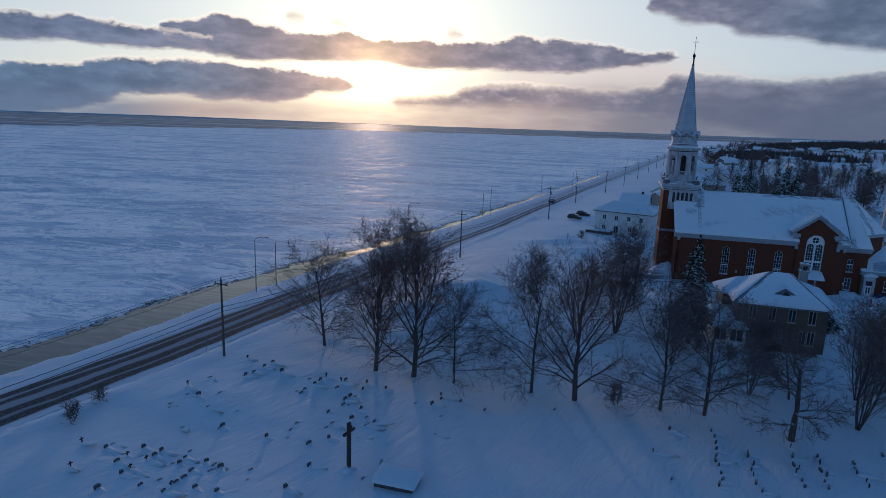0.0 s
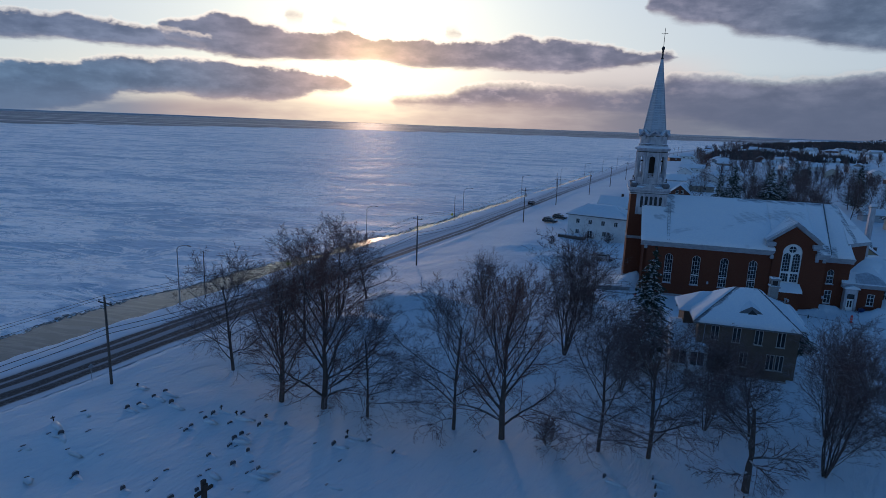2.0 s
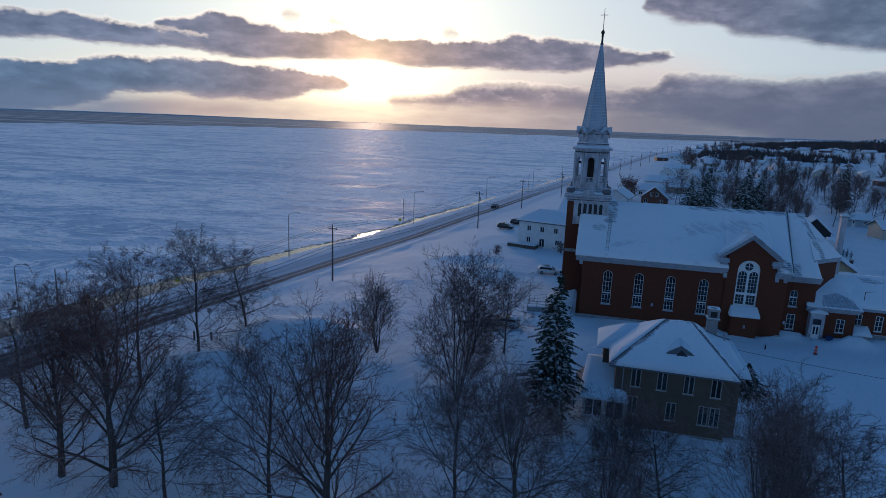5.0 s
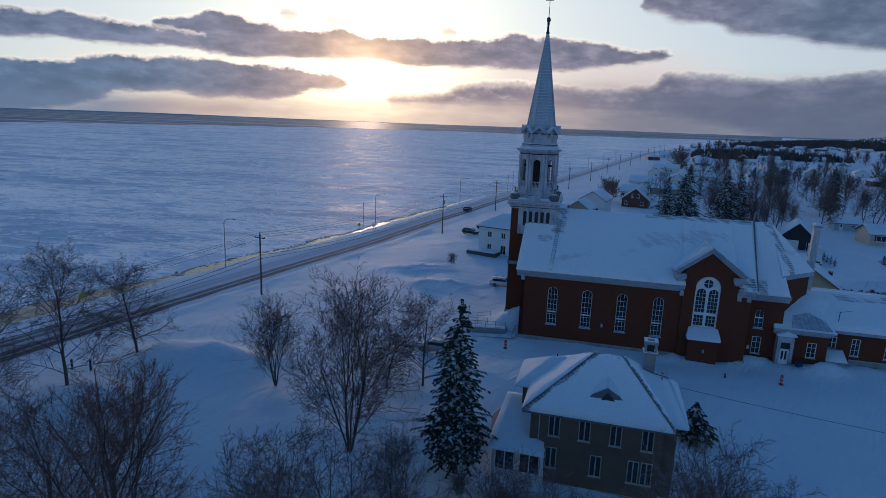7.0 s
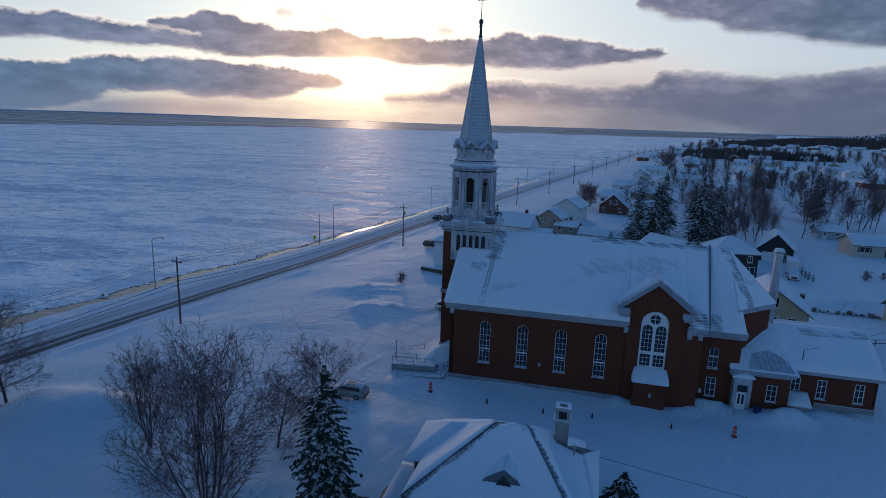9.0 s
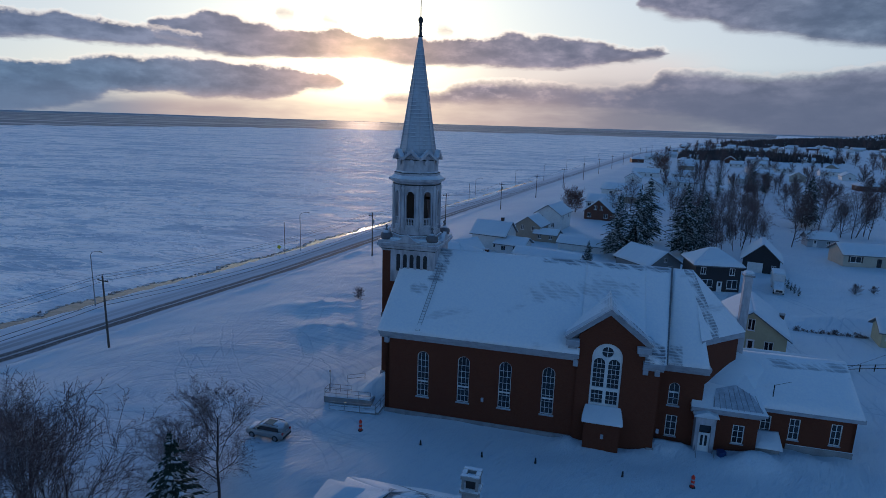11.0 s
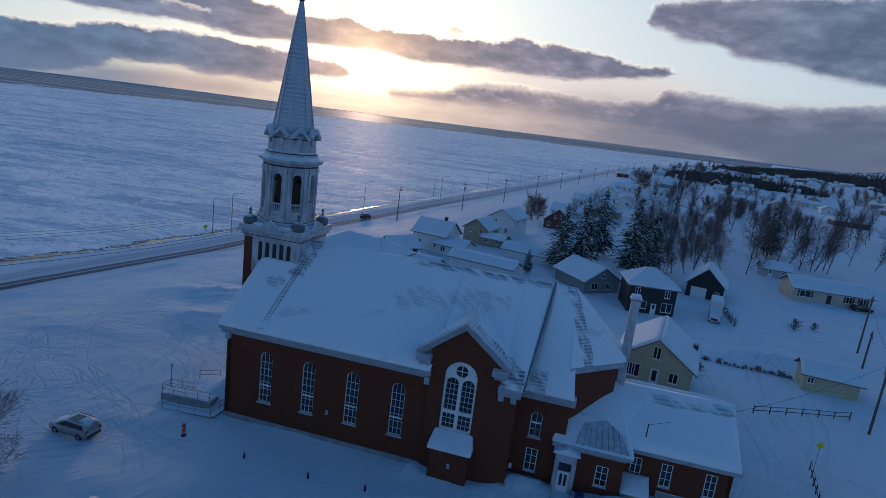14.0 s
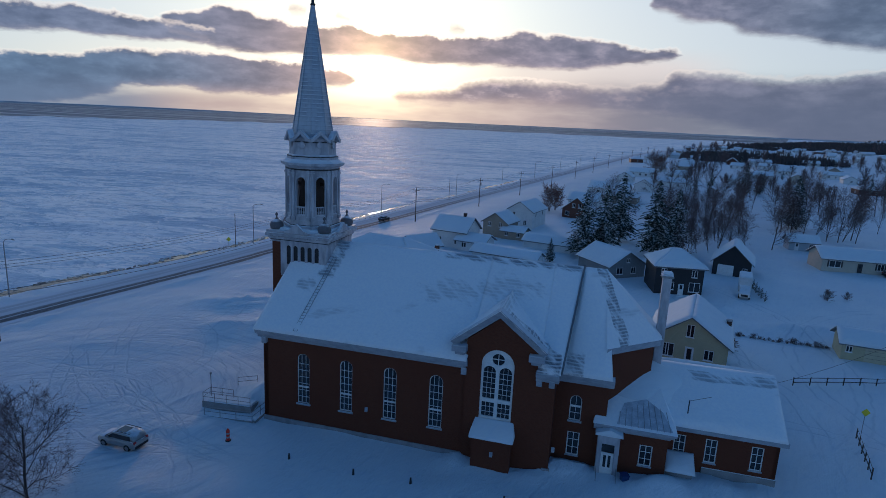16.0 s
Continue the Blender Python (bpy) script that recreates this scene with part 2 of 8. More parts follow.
def weathered(name, base, dark, scale=1.5, rough=0.6, metal=0.0, relief=0.0, fine=14.0, streak=1.0, snow=0.0):
    """Paint, wood, metal or stone with stains at two scales; snow: how much lies on what faces up."""
    m, n, b = material(name, base, rough, metal)
    p = obj_coord(n)
    a = n.noise(n.scaled(p, (1, 1, 1 / streak)), scale, 5.0)
    f = n.noise(p, fine, 3.0)
    c = n.mix(n.step(a, 0.35, 0.72), base, dark)
    c = n.mix(n.step(f, 0.3, 0.8, 0.0, 0.45), c, tuple(x * 0.7 for x in base))
    if snow:
        k = n.step(n.math("ADD", up_facing(n), n.math("MULTIPLY", n.math("SUBTRACT", a, 0.5), 0.6)), 0.55, 0.8, 0.0, snow)
        c = n.mix(k, c, (0.78, 0.8, 0.84))
    n.t.links.new(c, b.inputs["Base Color"])
    n.t.links.new(n.step(f, 0.2, 0.8, rough * 0.85, min(1.0, rough * 1.15)), b.inputs["Roughness"])
    if relief:
        bump(n, b, f, 0.6, relief)
    return m


def make_snow(name, drift=0.5, streak_turn=25.0, tracks=False):
    m, n, b = material(name, (0.82, 0.84, 0.87), 0.72 if tracks else 0.8, 0.0, 0.26 if tracks else 0.2)
    p = place_coord(n)
    big = n.noise(p, 0.06, 4.0)
    wind = n.noise(n.scaled(p, (0.4, 1.6, 1.0), streak_turn), 0.28, 7.0, 0.6, 0.5)
    fine = n.noise(p, 4.0, 4.0)
    c = n.mix(n.step(big, 0.3, 0.7), (0.685, 0.735, 0.785), (0.755, 0.795, 0.825))
    c = n.mix(n.step(wind, 0.40, 0.72, 0.0, 0.30), c, (0.66, 0.70, 0.77))
    crust = n.noise(n.scaled(p, (0.45, 1.5, 1.0), streak_turn - 6), 1.1, 8.0, 0.68, 0.6)
    c = n.mix(n.step(crust, 0.50, 0.68, 0.0, 0.42), c, (0.58, 0.66, 0.75))
    h = n.math("ADD", n.math("MULTIPLY", wind, 1.0), n.math("ADD", n.math("MULTIPLY", fine, 0.10), n.math("MULTIPLY", crust, 0.48)))
    if tracks:
        crest = n.noise(n.scaled(p, (0.35, 1.5, 1.0), streak_turn + 8), 0.8, 4.0, 0.55, 0.4)
        h = n.math("ADD", h, n.math("MULTIPLY", crest, 0.15))
        # wheel tracks: pairs of arcs pressed into the yard, broken by drifting snow
        x, y, z = n.sep(p)
        wob = n.math("MULTIPLY", n.math("SUBTRACT", n.noise(p, 0.12, 3.0), 0.5), 2.6)
        rut = None
        for cx_, cy_, r_ in TRACKS:
            d = n.math("SQRT", n.math("ADD", n.math("POWER", n.math("SUBTRACT", x, cx_), 2.0), n.math("POWER", n.math("SUBTRACT", y, cy_), 2.0)))
            d = n.math("ADD", n.math("SUBTRACT", d, r_), wob)
            k = n.step(n.math("ABSOLUTE", n.math("SUBTRACT", n.math("ABSOLUTE", d), 0.78)), 0.20, 0.05)
            rut = k if rut is None else n.math("MAXIMUM", rut, k)
        # brushed arcs where the plough has turned
        dx_, dy_ = n.math("SUBTRACT", x, 24.0), n.math("SUBTRACT", y, 116.0)
        rad_ = n.math("ADD", n.math("SQRT", n.math("ADD", n.math("MULTIPLY", dx_, dx_), n.math("MULTIPLY", n.math("MULTIPLY", dy_, dy_), 1.8))), n.math("MULTIPLY", wob, 0.8))
        brush = n.noise(n.xyz(n.math("MULTIPLY", rad_, 1.1), n.math("MULTIPLY", n.math("ARCTAN2", dy_, dx_), 2.2), 0.0), 1.0, 5.0, 0.6)
        yard = n.math("MULTIPLY", n.step(y, 96.0, 106.0), n.math("MULTIPLY", n.step(n.math("SUBTRACT", y, n.math("MULTIPLY", x, 0.4)), 142.0, 128.0), n.math("MULTIPLY", n.step(x, -4.0, 8.0), n.step(x, 48.0, 42.0))))
        lane = n.math("MULTIPLY", n.step(x, 98.0, 104.0), n.math("MULTIPLY", n.step(y, 176.0, 168.0), n.step(n.math("SUBTRACT", x, n.math("MULTIPLY", y, 0.35)), 92.0, 84.0)))
        rut = n.math("MULTIPLY", n.math("MULTIPLY", rut, n.math("MAXIMUM", yard, lane)), n.step(n.noise(p, 0.22, 5.0), 0.32, 0.58))
        c = n.mix(n.math("MULTIPLY", rut, 0.5), c, (0.50, 0.57, 0.65))
        sweep_ = n.math("MULTIPLY", yard, n.step(brush, 0.46, 0.62))
        c = n.mix(n.math("MULTIPLY", sweep_, 0.45), c, (0.50, 0.58, 0.67))
        h = n.math("SUBTRACT", h, n.math("MULTIPLY", sweep_, 0.14))
        h = n.math("SUBTRACT", h, n.math("MULTIPLY", rut, 0.16))
    n.t.links.new(c, b.inputs["Base Color"])
    bump(n, b, h, drift, 0.5)
    return m


TRACKS = [(22, 112, 9), (26, 118, 14), (30, 108, 7), (18, 126, 16), (10, 90, 34), (34, 90, 22), (60, 150, 48), (-20, 150, 52), (40, 128, 22), (75, 60, 62), (64, 128, 42), (70, 150, 52), (150, 120, 40), (130, 200, 60), (90, 175, 24)]
M_SNOW = make_snow("snow_ground", 0.75, 55.0, True)
M_ROOFSNOW = make_snow("snow_roof", 0.25)


def make_roof_snow():
    """Snow on the church roof: thin, scoured to the metal sheets in patches."""
    m, n, b = material("snow_scoured", (0.82, 0.84, 0.87), 0.7, 0.0, 0.3)
    p = obj_coord(n)
    x, y, z = n.sep(p)
    big = n.noise(n.scaled(p, (0.5, 1.0, 1.6), 30), 0.30, 5.0, 0.6)
    wind = n.noise(n.scaled(p, (0.35, 1.6, 1.0), -35), 0.9, 5.0, 0.6)
    fine = n.noise(p, 4.0, 4.0)
    h = n.math("DIVIDE", n.math("SUBTRACT", z, 10.0), 7.3)

    def span(v_, a, b_, soft):
        return n.math("MULTIPLY", n.step(v_, a, a + soft), n.step(v_, b_, b_ - soft))

    # where the wind keeps the roof bare: the ridge, a long slant, the tower's foot, the bay's lee side, eaves and hip
    hip = n.math("SUBTRACT", x, n.math("ADD", 32.1, n.math("MULTIPLY", n.math("SUBTRACT", 17.25, z), 0.48)))
    lanes = [
        (n.math("MULTIPLY", span(x, 14.5, 31.0, 2.0), n.step(h, 0.90, 0.98)), 0.85),
        (n.math("MULTIPLY", span(x, 12.5, 28.5, 4.0), span(n.math("ADD", h, n.math("MULTIPLY", x, -0.012)), 0.18, 0.66, 0.22)), 0.34),
        (n.math("MULTIPLY", span(x, 2.6, 5.6, 0.9), span(h, 0.52, 1.1, 0.12)), 0.75),
        (n.math("MULTIPLY", span(x, 1.0, 4.0, 0.8), span(h, 0.40, 0.62, 0.1)), 0.45),
        (n.math("MULTIPLY", span(x, 23.8, 28.0, 0.5), n.step(y, 2.4, 1.2)), 0.95),
        (n.math("MULTIPLY", span(x, 27.0, 29.1, 0.3), n.step(y, 2.0, 0.2)), 1.0),
        (n.math("MULTIPLY", span(x, 28.9, 31.2, 0.5), n.math("MULTIPLY", n.step(y, 4.4, 2.0), n.step(z, 12.5, 10.5))), 0.75),
        (n.math("MULTIPLY", span(hip, -1.1, 0.05, 0.12), n.step(z, 11.2, 11.6)), 0.8),
        (n.math("MULTIPLY", span(x, 40.0, 49.2, 1.2), span(z, 7.75, 8.5, 0.15)), 0.6),
    ]
    bare = n.math("MULTIPLY", n.step(big, 0.60, 0.72), 0.25)
    for k_, amount in lanes:
        ragged = n.math("MULTIPLY", n.step(n.math("ADD", n.math("MULTIPLY", k_, 0.62), n.math("MULTIPLY", n.math("SUBTRACT", wind, 0.5), 1.9)), 0.34, 0.78, 0.0, amount), n.step(k_, 0.0, 0.25))
        bare = n.math("MAXIMUM", bare, ragged)
    rows = n.math("FRACT", n.math("MULTIPLY", z, 4.2))
    cols = n.math("FRACT", n.math("ADD", n.math("MULTIPLY", n.math("ADD", x, y), 1.5), n.math("MULTIPLY", n.math("FLOOR", n.math("MULTIPLY", z, 4.2)), 0.5)))
    lip = n.math("MAXIMUM", n.step(rows, 0.50, 0.85), n.step(cols, 0.86, 0.97, 0.0, 0.3))
    c = n.mix(n.step(fine, 0.3, 0.7), (0.80, 0.82, 0.86), (0.86, 0.87, 0.88))
    c = n.mix(bare, c, n.mix(n.math("MULTIPLY", lip, n.step(wind, 0.3, 0.6, 0.4, 0.9)), (0.16, 0.175, 0.205), (0.62, 0.65, 0.70)))
    n.t.links.new(c, b.inputs["Base Color"])
    bump(n, b, n.math("SUBTRACT", n.math("ADD", n.math("MULTIPLY", big, 1.6), n.math("MULTIPLY", n.math("ADD", fine, wind), 0.15)), n.math("MULTIPLY", bare, n.math("SUBTRACT", 0.5, n.math("MULTIPLY", lip, 0.3)))), 0.45, 0.25)
    return m


M_SCOURED = make_roof_snow()


def make_hip_snow():
    """Snow on the rectory's hip roof, blown off the shingles along the hips."""
    m, n, b = material("snow_hip_roof", (0.82, 0.84, 0.87), 0.85, 0.0, 0.15)
    p = obj_coord(n)
    x, y, z = n.sep(p)
    wind = n.noise(n.scaled(p, (0.6, 1.2, 1.0), 40), 1.1, 5.0, 0.62)
    fine = n.noise(p, 5.0, 4.0)
    f1 = n.math("DIVIDE", n.math("ADD", x, 0.7), 5.5)
    f2 = n.math("DIVIDE", n.math("SUBTRACT", 11.4, x), 4.2)
    g = n.math("DIVIDE", n.math("ADD", y, 0.7), 5.7)
    d1, d2 = n.math("SUBTRACT", f1, g), n.math("SUBTRACT", g, f2)
    k1 = n.math("MULTIPLY", n.step(d1, 0.30, 0.02), n.step(d1, -0.04, 0.0))
    k2 = n.math("MULTIPLY", n.step(d2, 0.30, 0.0), n.step(d2, -0.03, 0.01))
    k3 = n.math("MULTIPLY", n.step(z, 7.5, 6.9), n.step(y, 0.6, 0.0, 0.0, 0.3))
    k4 = n.math("MULTIPLY", n.step(z, 10.1, 10.6, 0.0, 0.6), n.step(g, 0.80, 0.95))
    k = n.math("MAXIMUM", n.math("MAXIMUM", k1, k2), n.math("MAXIMUM", k3, k4))
    bare = n.math("MULTIPLY", n.step(n.math("ADD", n.math("MULTIPLY", k, 0.95), n.math("MULTIPLY", n.math("SUBTRACT", wind, 0.5), 2.0)), 0.50, 0.95), n.step(k, 0.0, 0.2, 0.0, 0.85))
    row = n.math("FRACT", n.math("MULTIPLY", z, 6.0))
    c = n.mix(n.step(fine, 0.3, 0.7), (0.79, 0.81, 0.85), (0.86, 0.87, 0.88))
    c = n.mix(bare, c, n.mix(n.step(row, 0.6, 0.9, 0.0, 0.6), (0.10, 0.105, 0.12), (0.5, 0.53, 0.58)))
    n.t.links.new(c, b.inputs["Base Color"])
    bump(n, b, n.math("SUBTRACT", n.math("ADD", wind, n.math("MULTIPLY", fine, 0.1)), n.math("MULTIPLY", bare, 0.5)), 0.4, 0.25)
    return m


M_HIPSNOW = make_hip_snow()


def make_ice():
    """Wind-packed snow on sea ice: pale plates, blue hollows between them, thin ridges."""
    m, n, b = material("sea_ice", (0.75, 0.79, 0.84), 0.7, 0.0, 0.32)
    p = place_coord(n)
    floes = n.noise(n.scaled(p, (0.35, 1.0, 1), -12), 0.008, 5.0, 0.6, 0.5)
    pans = n.noise(n.scaled(p, (0.45, 1.0, 1), -20), 0.016, 3.0, 0.5, 0.8)
    plates = n.noise(n.scaled(p, (0.5, 1.0, 1), -4), 0.085, 6.0, 0.62, 0.8)
    rifts = n.noise(n.scaled(p, (0.42, 1.2, 1), -14), 0.22, 7.0, 0.66, 1.0)
    fine = n.noise(n.scaled(p, (0.4, 1.2, 1), 6), 0.8, 6.0, 0.68)
    ridge = n.math("ABSOLUTE", n.math("SUBTRACT", n.noise(n.scaled(p, (0.5, 1.0, 1), -8), 0.06, 7.0, 0.6, 1.2), 0.5))
    crack = n.math("ABSOLUTE", n.math("SUBTRACT", n.noise(n.scaled(p, (0.55, 1.0, 1), -25), 0.13, 6.0, 0.6, 0.8), 0.5))
    leads = n.noise(n.scaled(p, (0.30, 1.0, 1), -10), 0.030, 9.0, 0.62, 0.5)
    smooth_pan = n.step(pans, 0.60, 0.66)
    c = n.mix(n.step(floes, 0.40, 0.60), (0.86, 0.92, 0.97), (0.95, 0.98, 1.0))
    c = n.mix(n.math("MULTIPLY", n.step(plates, 0.505, 0.55), n.math("SUBTRACT", 0.62, n.math("MULTIPLY", smooth_pan, 0.45))), c, (0.42, 0.58, 0.71))
    c = n.mix(n.step(rifts, 0.55, 0.61, 0.0, 0.7), c, (0.36, 0.53, 0.67))
    c = n.mix(n.step(fine, 0.52, 0.68, 0.0, 0.4), c, (0.48, 0.62, 0.74))
    c = n.mix(n.math("MULTIPLY", n.step(leads, 0.525, 0.565), n.math("SUBTRACT", 0.6, n.math("MULTIPLY", smooth_pan, 0.45))), c, (0.34, 0.50, 0.64))
    c = n.mix(n.step(ridge, 0.030, 0.004, 0.0, 0.95), c, (0.98, 0.98, 0.98))
    c = n.mix(n.step(crack, 0.022, 0.003, 0.0, 0.55), c, (0.30, 0.44, 0.58))
    n.t.links.new(c, b.inputs["Base Color"])
    n.t.links.new(n.step(plates, 0.4, 0.65, 0.72, 0.58), b.inputs["Roughness"])
    # crusted pale snow scatters light forward, the bare hollows do not
    pale = n.math("MULTIPLY", n.math("MULTIPLY", n.step(plates, 0.60, 0.46), n.step(leads, 0.58, 0.48)), n.math("MULTIPLY", n.step(rifts, 0.64, 0.48), n.step(fine, 0.70, 0.46, 0.4, 1.0)))
    n.t.links.new(n.math("ADD", 0.05, n.math("MULTIPLY", pale, 0.95)), b.inputs["Sheen Weight"])
    b.inputs["Sheen Roughness"].default_value = 0.5
    h = n.math("ADD", n.math("MULTIPLY", n.math("ADD", plates, rifts), -1.6), n.math("MULTIPLY", fine, -0.6))
    bump(n, b, n.math("ADD", h, n.step(ridge, 0.05, 0.0, 0.0, 0.7)), 0.4, 1.0)
    return m


M_ICE = make_ice()


def make_water(name, base, rough, wave, ripple, spec):
    m, n, b = material(name, base, rough, 0.0, spec)
    p = place_coord(n)
    h = n.noise(n.scaled(p, (0.3, 2.2, 1), -10), wave, 6.0, 0.65)
    n.t.links.new(n.mix(n.step(h, 0.45, 0.6), base, tuple(x * 1.9 for x in base)), b.inputs["Base Color"])
    bump(n, b, h, ripple, 0.15)
    return m


M_SLUSH = make_water("shore_water", (0.082, 0.070, 0.066), 0.16, 0.5, 0.05, 0.14)


def make_sea():
    """Open water far out, banded with drift ice."""
    m, n, b = material("open_water", (0.10, 0.12, 0.15), 0.6, 0.0, 0.25)
    p = place_coord(n)
    bands = n.noise(n.scaled(p, (0.07, 1.0, 1), -8), 0.011, 8.0, 0.68)
    c = n.mix(n.step(bands, 0.47, 0.62), (0.12, 0.14, 0.17), (0.52, 0.52, 0.53))
    n.t.links.new(c, b.inputs["Base Color"])
    bump(n, b, bands, 0.4, 0.2)
    return m


M_SEA = make_sea()


def make_road():
    m, n, b = material("road_surface", (0.3, 0.32, 0.35), 0.85, 0.0, 0.12)
    uvn = n.t.nodes.new("ShaderNodeUVMap")
    u, v, _ = n.sep(uvn.outputs[0])
    p = place_coord(n)
    rag = n.math("MULTIPLY", n.math("SUBTRACT", n.noise(n.xyz(n.math("MULTIPLY", u, 0.6), n.math("MULTIPLY", v, 0.12), 0.0), 1.0, 5.0), 0.5), 1.3)
    x = n.math("ADD", u, rag)
    rut = None
    for c0, hw in ((-2.9, 0.7), (-1.35, 0.75), (1.2, 0.85), (2.9, 0.95)):
        k = n.step(n.math("ABSOLUTE", n.math("SUBTRACT", x, c0)), hw, hw * 0.5)
        rut = k if rut is None else n.math("MAXIMUM", rut, k)
    fine = n.noise(p, 3.0, 5.0)
    py = n.sep(p)[1]
    packed = n.step(py, 85.0, 150.0)                    # farther on, blown snow lies on the lanes
    worn = n.math("SUBTRACT", 1.0, n.math("MULTIPLY", packed, n.step(u, 1.8, -1.0, 0.1, 0.8)))
    worn = n.math("MULTIPLY", worn, n.step(py, 230.0, 360.0, 1.0, 0.4))
    rut = n.math("MULTIPLY", n.math("MULTIPLY", rut, worn), n.step(fine, 0.25, 0.6, 0.75, 1.0))
    dirty = n.math("MULTIPLY", n.step(n.math("ABSOLUTE", x), 4.6, 2.8, 0.05, 0.66), n.math("SUBTRACT", 1.0, n.math("MULTIPLY", packed, 0.75)))
    c = n.mix(dirty, (0.70, 0.73, 0.78), (0.145, 0.148, 0.16))
    c = n.mix(rut, c, (0.050, 0.049, 0.050))
    n.t.links.new(c, b.inputs["Base Color"])
    n.t.links.new(n.step(rut, 0.2, 0.9, 0.95, 0.75), b.inputs["Roughness"])
    bump(n, b, n.math("SUBTRACT", fine, rut), 0.5, 0.05)
    return m


M_ROAD = make_road()


def make_brick():
    m, n, b = material("brick", (0.2, 0.08, 0.05), 0.85, 0.0, 0.2)
    p = obj_coord(n)
    x, y, z = n.sep(p)
    t = n.t.nodes.new("ShaderNodeTexBrick")
    n.t.links.new(n.xyz(n.math("ADD", x, y), z, 0.0), t.inputs["Vector"])
    for k, v in (("Scale", 1.0), ("Mortar Size", 0.008), ("Brick Width", 0.22), ("Row Height", 0.075), ("Bias", -0.2)):
        t.inputs[k].default_value = v
    t.inputs["Color1"].default_value, t.inputs["Color2"].default_value = (0.134, 0.041, 0.020, 1), (0.100, 0.030, 0.0155, 1)
    t.inputs["Mortar"].default_value = (0.125, 0.055, 0.034, 1)
    a = n.noise(n.scaled(p, (1, 1, 0.4)), 0.5, 5.0)
    c = n.mix(n.step(a, 0.35, 0.75, 0.0, 0.5), t.outputs["Color"], (0.11, 0.035, 0.02))
    n.t.links.new(c, b.inputs["Base Color"])
    bump(n, b, t.outputs["Fac"], -0.4, 0.01)
    return m


M_BRICK = make_brick()
M_RUBBLE = weathered("shore_ice", (0.42, 0.42, 0.43), (0.16, 0.14, 0.125), 0.6, 0.5, relief=0.02, fine=3.0, snow=0.6)
M_STONE = weathered("grey_stone", (0.34, 0.34, 0.35), (0.22, 0.22, 0.23), 1.2, 0.85, relief=0.01)
M_ZINC = weathered("painted_sheet_metal", (0.54, 0.53, 0.56), (0.27, 0.27, 0.30), 1.3, 0.55, 0.0, 0.012, 5.0, 3.0, snow=0.95)
M_DOME = weathered("dark_dome_metal", (0.15, 0.145, 0.155), (0.09, 0.09, 0.10), 1.2, 0.5, 0.2, 0.004, 5.0, snow=0.95)


def make_spire():
    """Tinned sheets laid in courses, their lips catching snow."""
    m, n, b = material("tinned_spire_metal", (0.42, 0.46, 0.52), 0.5, 0.3, 0.4)
    p = obj_coord(n)
    x, y, z = n.sep(p)
    a = n.noise(n.scaled(p, (1, 1, 0.5)), 0.9, 5.0)
    row = n.math("FRACT", n.math("MULTIPLY", z, 2.3))
    col = n.math("FRACT", n.math("ADD", n.math("MULTIPLY", n.math("ADD", x, y), 1.3), n.math("MULTIPLY", n.math("FLOOR", n.math("MULTIPLY", z, 2.3)), 0.5)))
    c = n.mix(n.step(a, 0.35, 0.7), (0.44, 0.48, 0.54), (0.33, 0.36, 0.41))
    seam = n.math("MAXIMUM", n.step(row, 0.12, 0.02), n.step(col, 0.06, 0.01, 0.0, 0.6))
    c = n.mix(n.math("MULTIPLY", seam, 0.6), c, (0.20, 0.22, 0.26))
    c = n.mix(n.math("MULTIPLY", n.step(row, 0.12, 0.3), n.math("MULTIPLY", n.step(row, 0.45, 0.3), n.step(a, 0.45, 0.6, 0.0, 0.6))), c, (0.78, 0.80, 0.84))
    n.t.links.new(c, b.inputs["Base Color"])
    bump(n, b, row, 0.5, 0.03)
    return m


M_SPIRE = make_spire()
M_WHITE = weathered("white_paint", (0.78, 0.78, 0.77), (0.66, 0.66, 0.65), 1.5, 0.55, snow=0.9)
M_TRIM = weathered("grey_white_trim", (0.40, 0.42, 0.47), (0.28, 0.30, 0.34), 1.2, 0.6, snow=0.55, streak=0.5)
M_SHINGLE = weathered("grey_shingle", (0.17, 0.18, 0.20), (0.12, 0.13, 0.14), 1.5, 0.85, relief=0.01)
M_BARK = weathered("bark", (0.100, 0.080, 0.070), (0.066, 0.054, 0.048), 2.0, 0.9, relief=0.02, fine=9.0, snow=0.8)
M_TWIG = weathered("twigs", (0.140, 0.094, 0.090), (0.094, 0.066, 0.064), 0.8, 0.9, fine=4.0, snow=0.14)
M_TWIGRED = weathered("russet_twigs", (0.185, 0.092, 0.070), (0.120, 0.064, 0.054), 0.5, 0.9, fine=4.0, snow=0.15)


def make_needles(snow=0.0):
    """Spruce needles, dark green, with clumps of snow caught on the boughs."""
    m, n, b = material("spruce_needles", (0.020, 0.036, 0.022), 0.85, 0.0, 0.2)
    p = obj_coord(n)
    a, f = n.noise(p, 1.9, 3.0), n.noise(p, 6.0, 3.0)
    c = n.mix(n.step(f, 0.3, 0.7), (0.034, 0.050, 0.036), (0.018, 0.028, 0.021))
    k = n.step(n.math("ADD", n.math("MULTIPLY", up_facing(n), 0.45), n.math("MULTIPLY", a, 1.0)), 0.85 - snow, 0.97 - snow, 0.0, 0.9)
    n.t.links.new(n.mix(k, c, (0.78, 0.80, 0.84)), b.inputs["Base Color"])
    return m


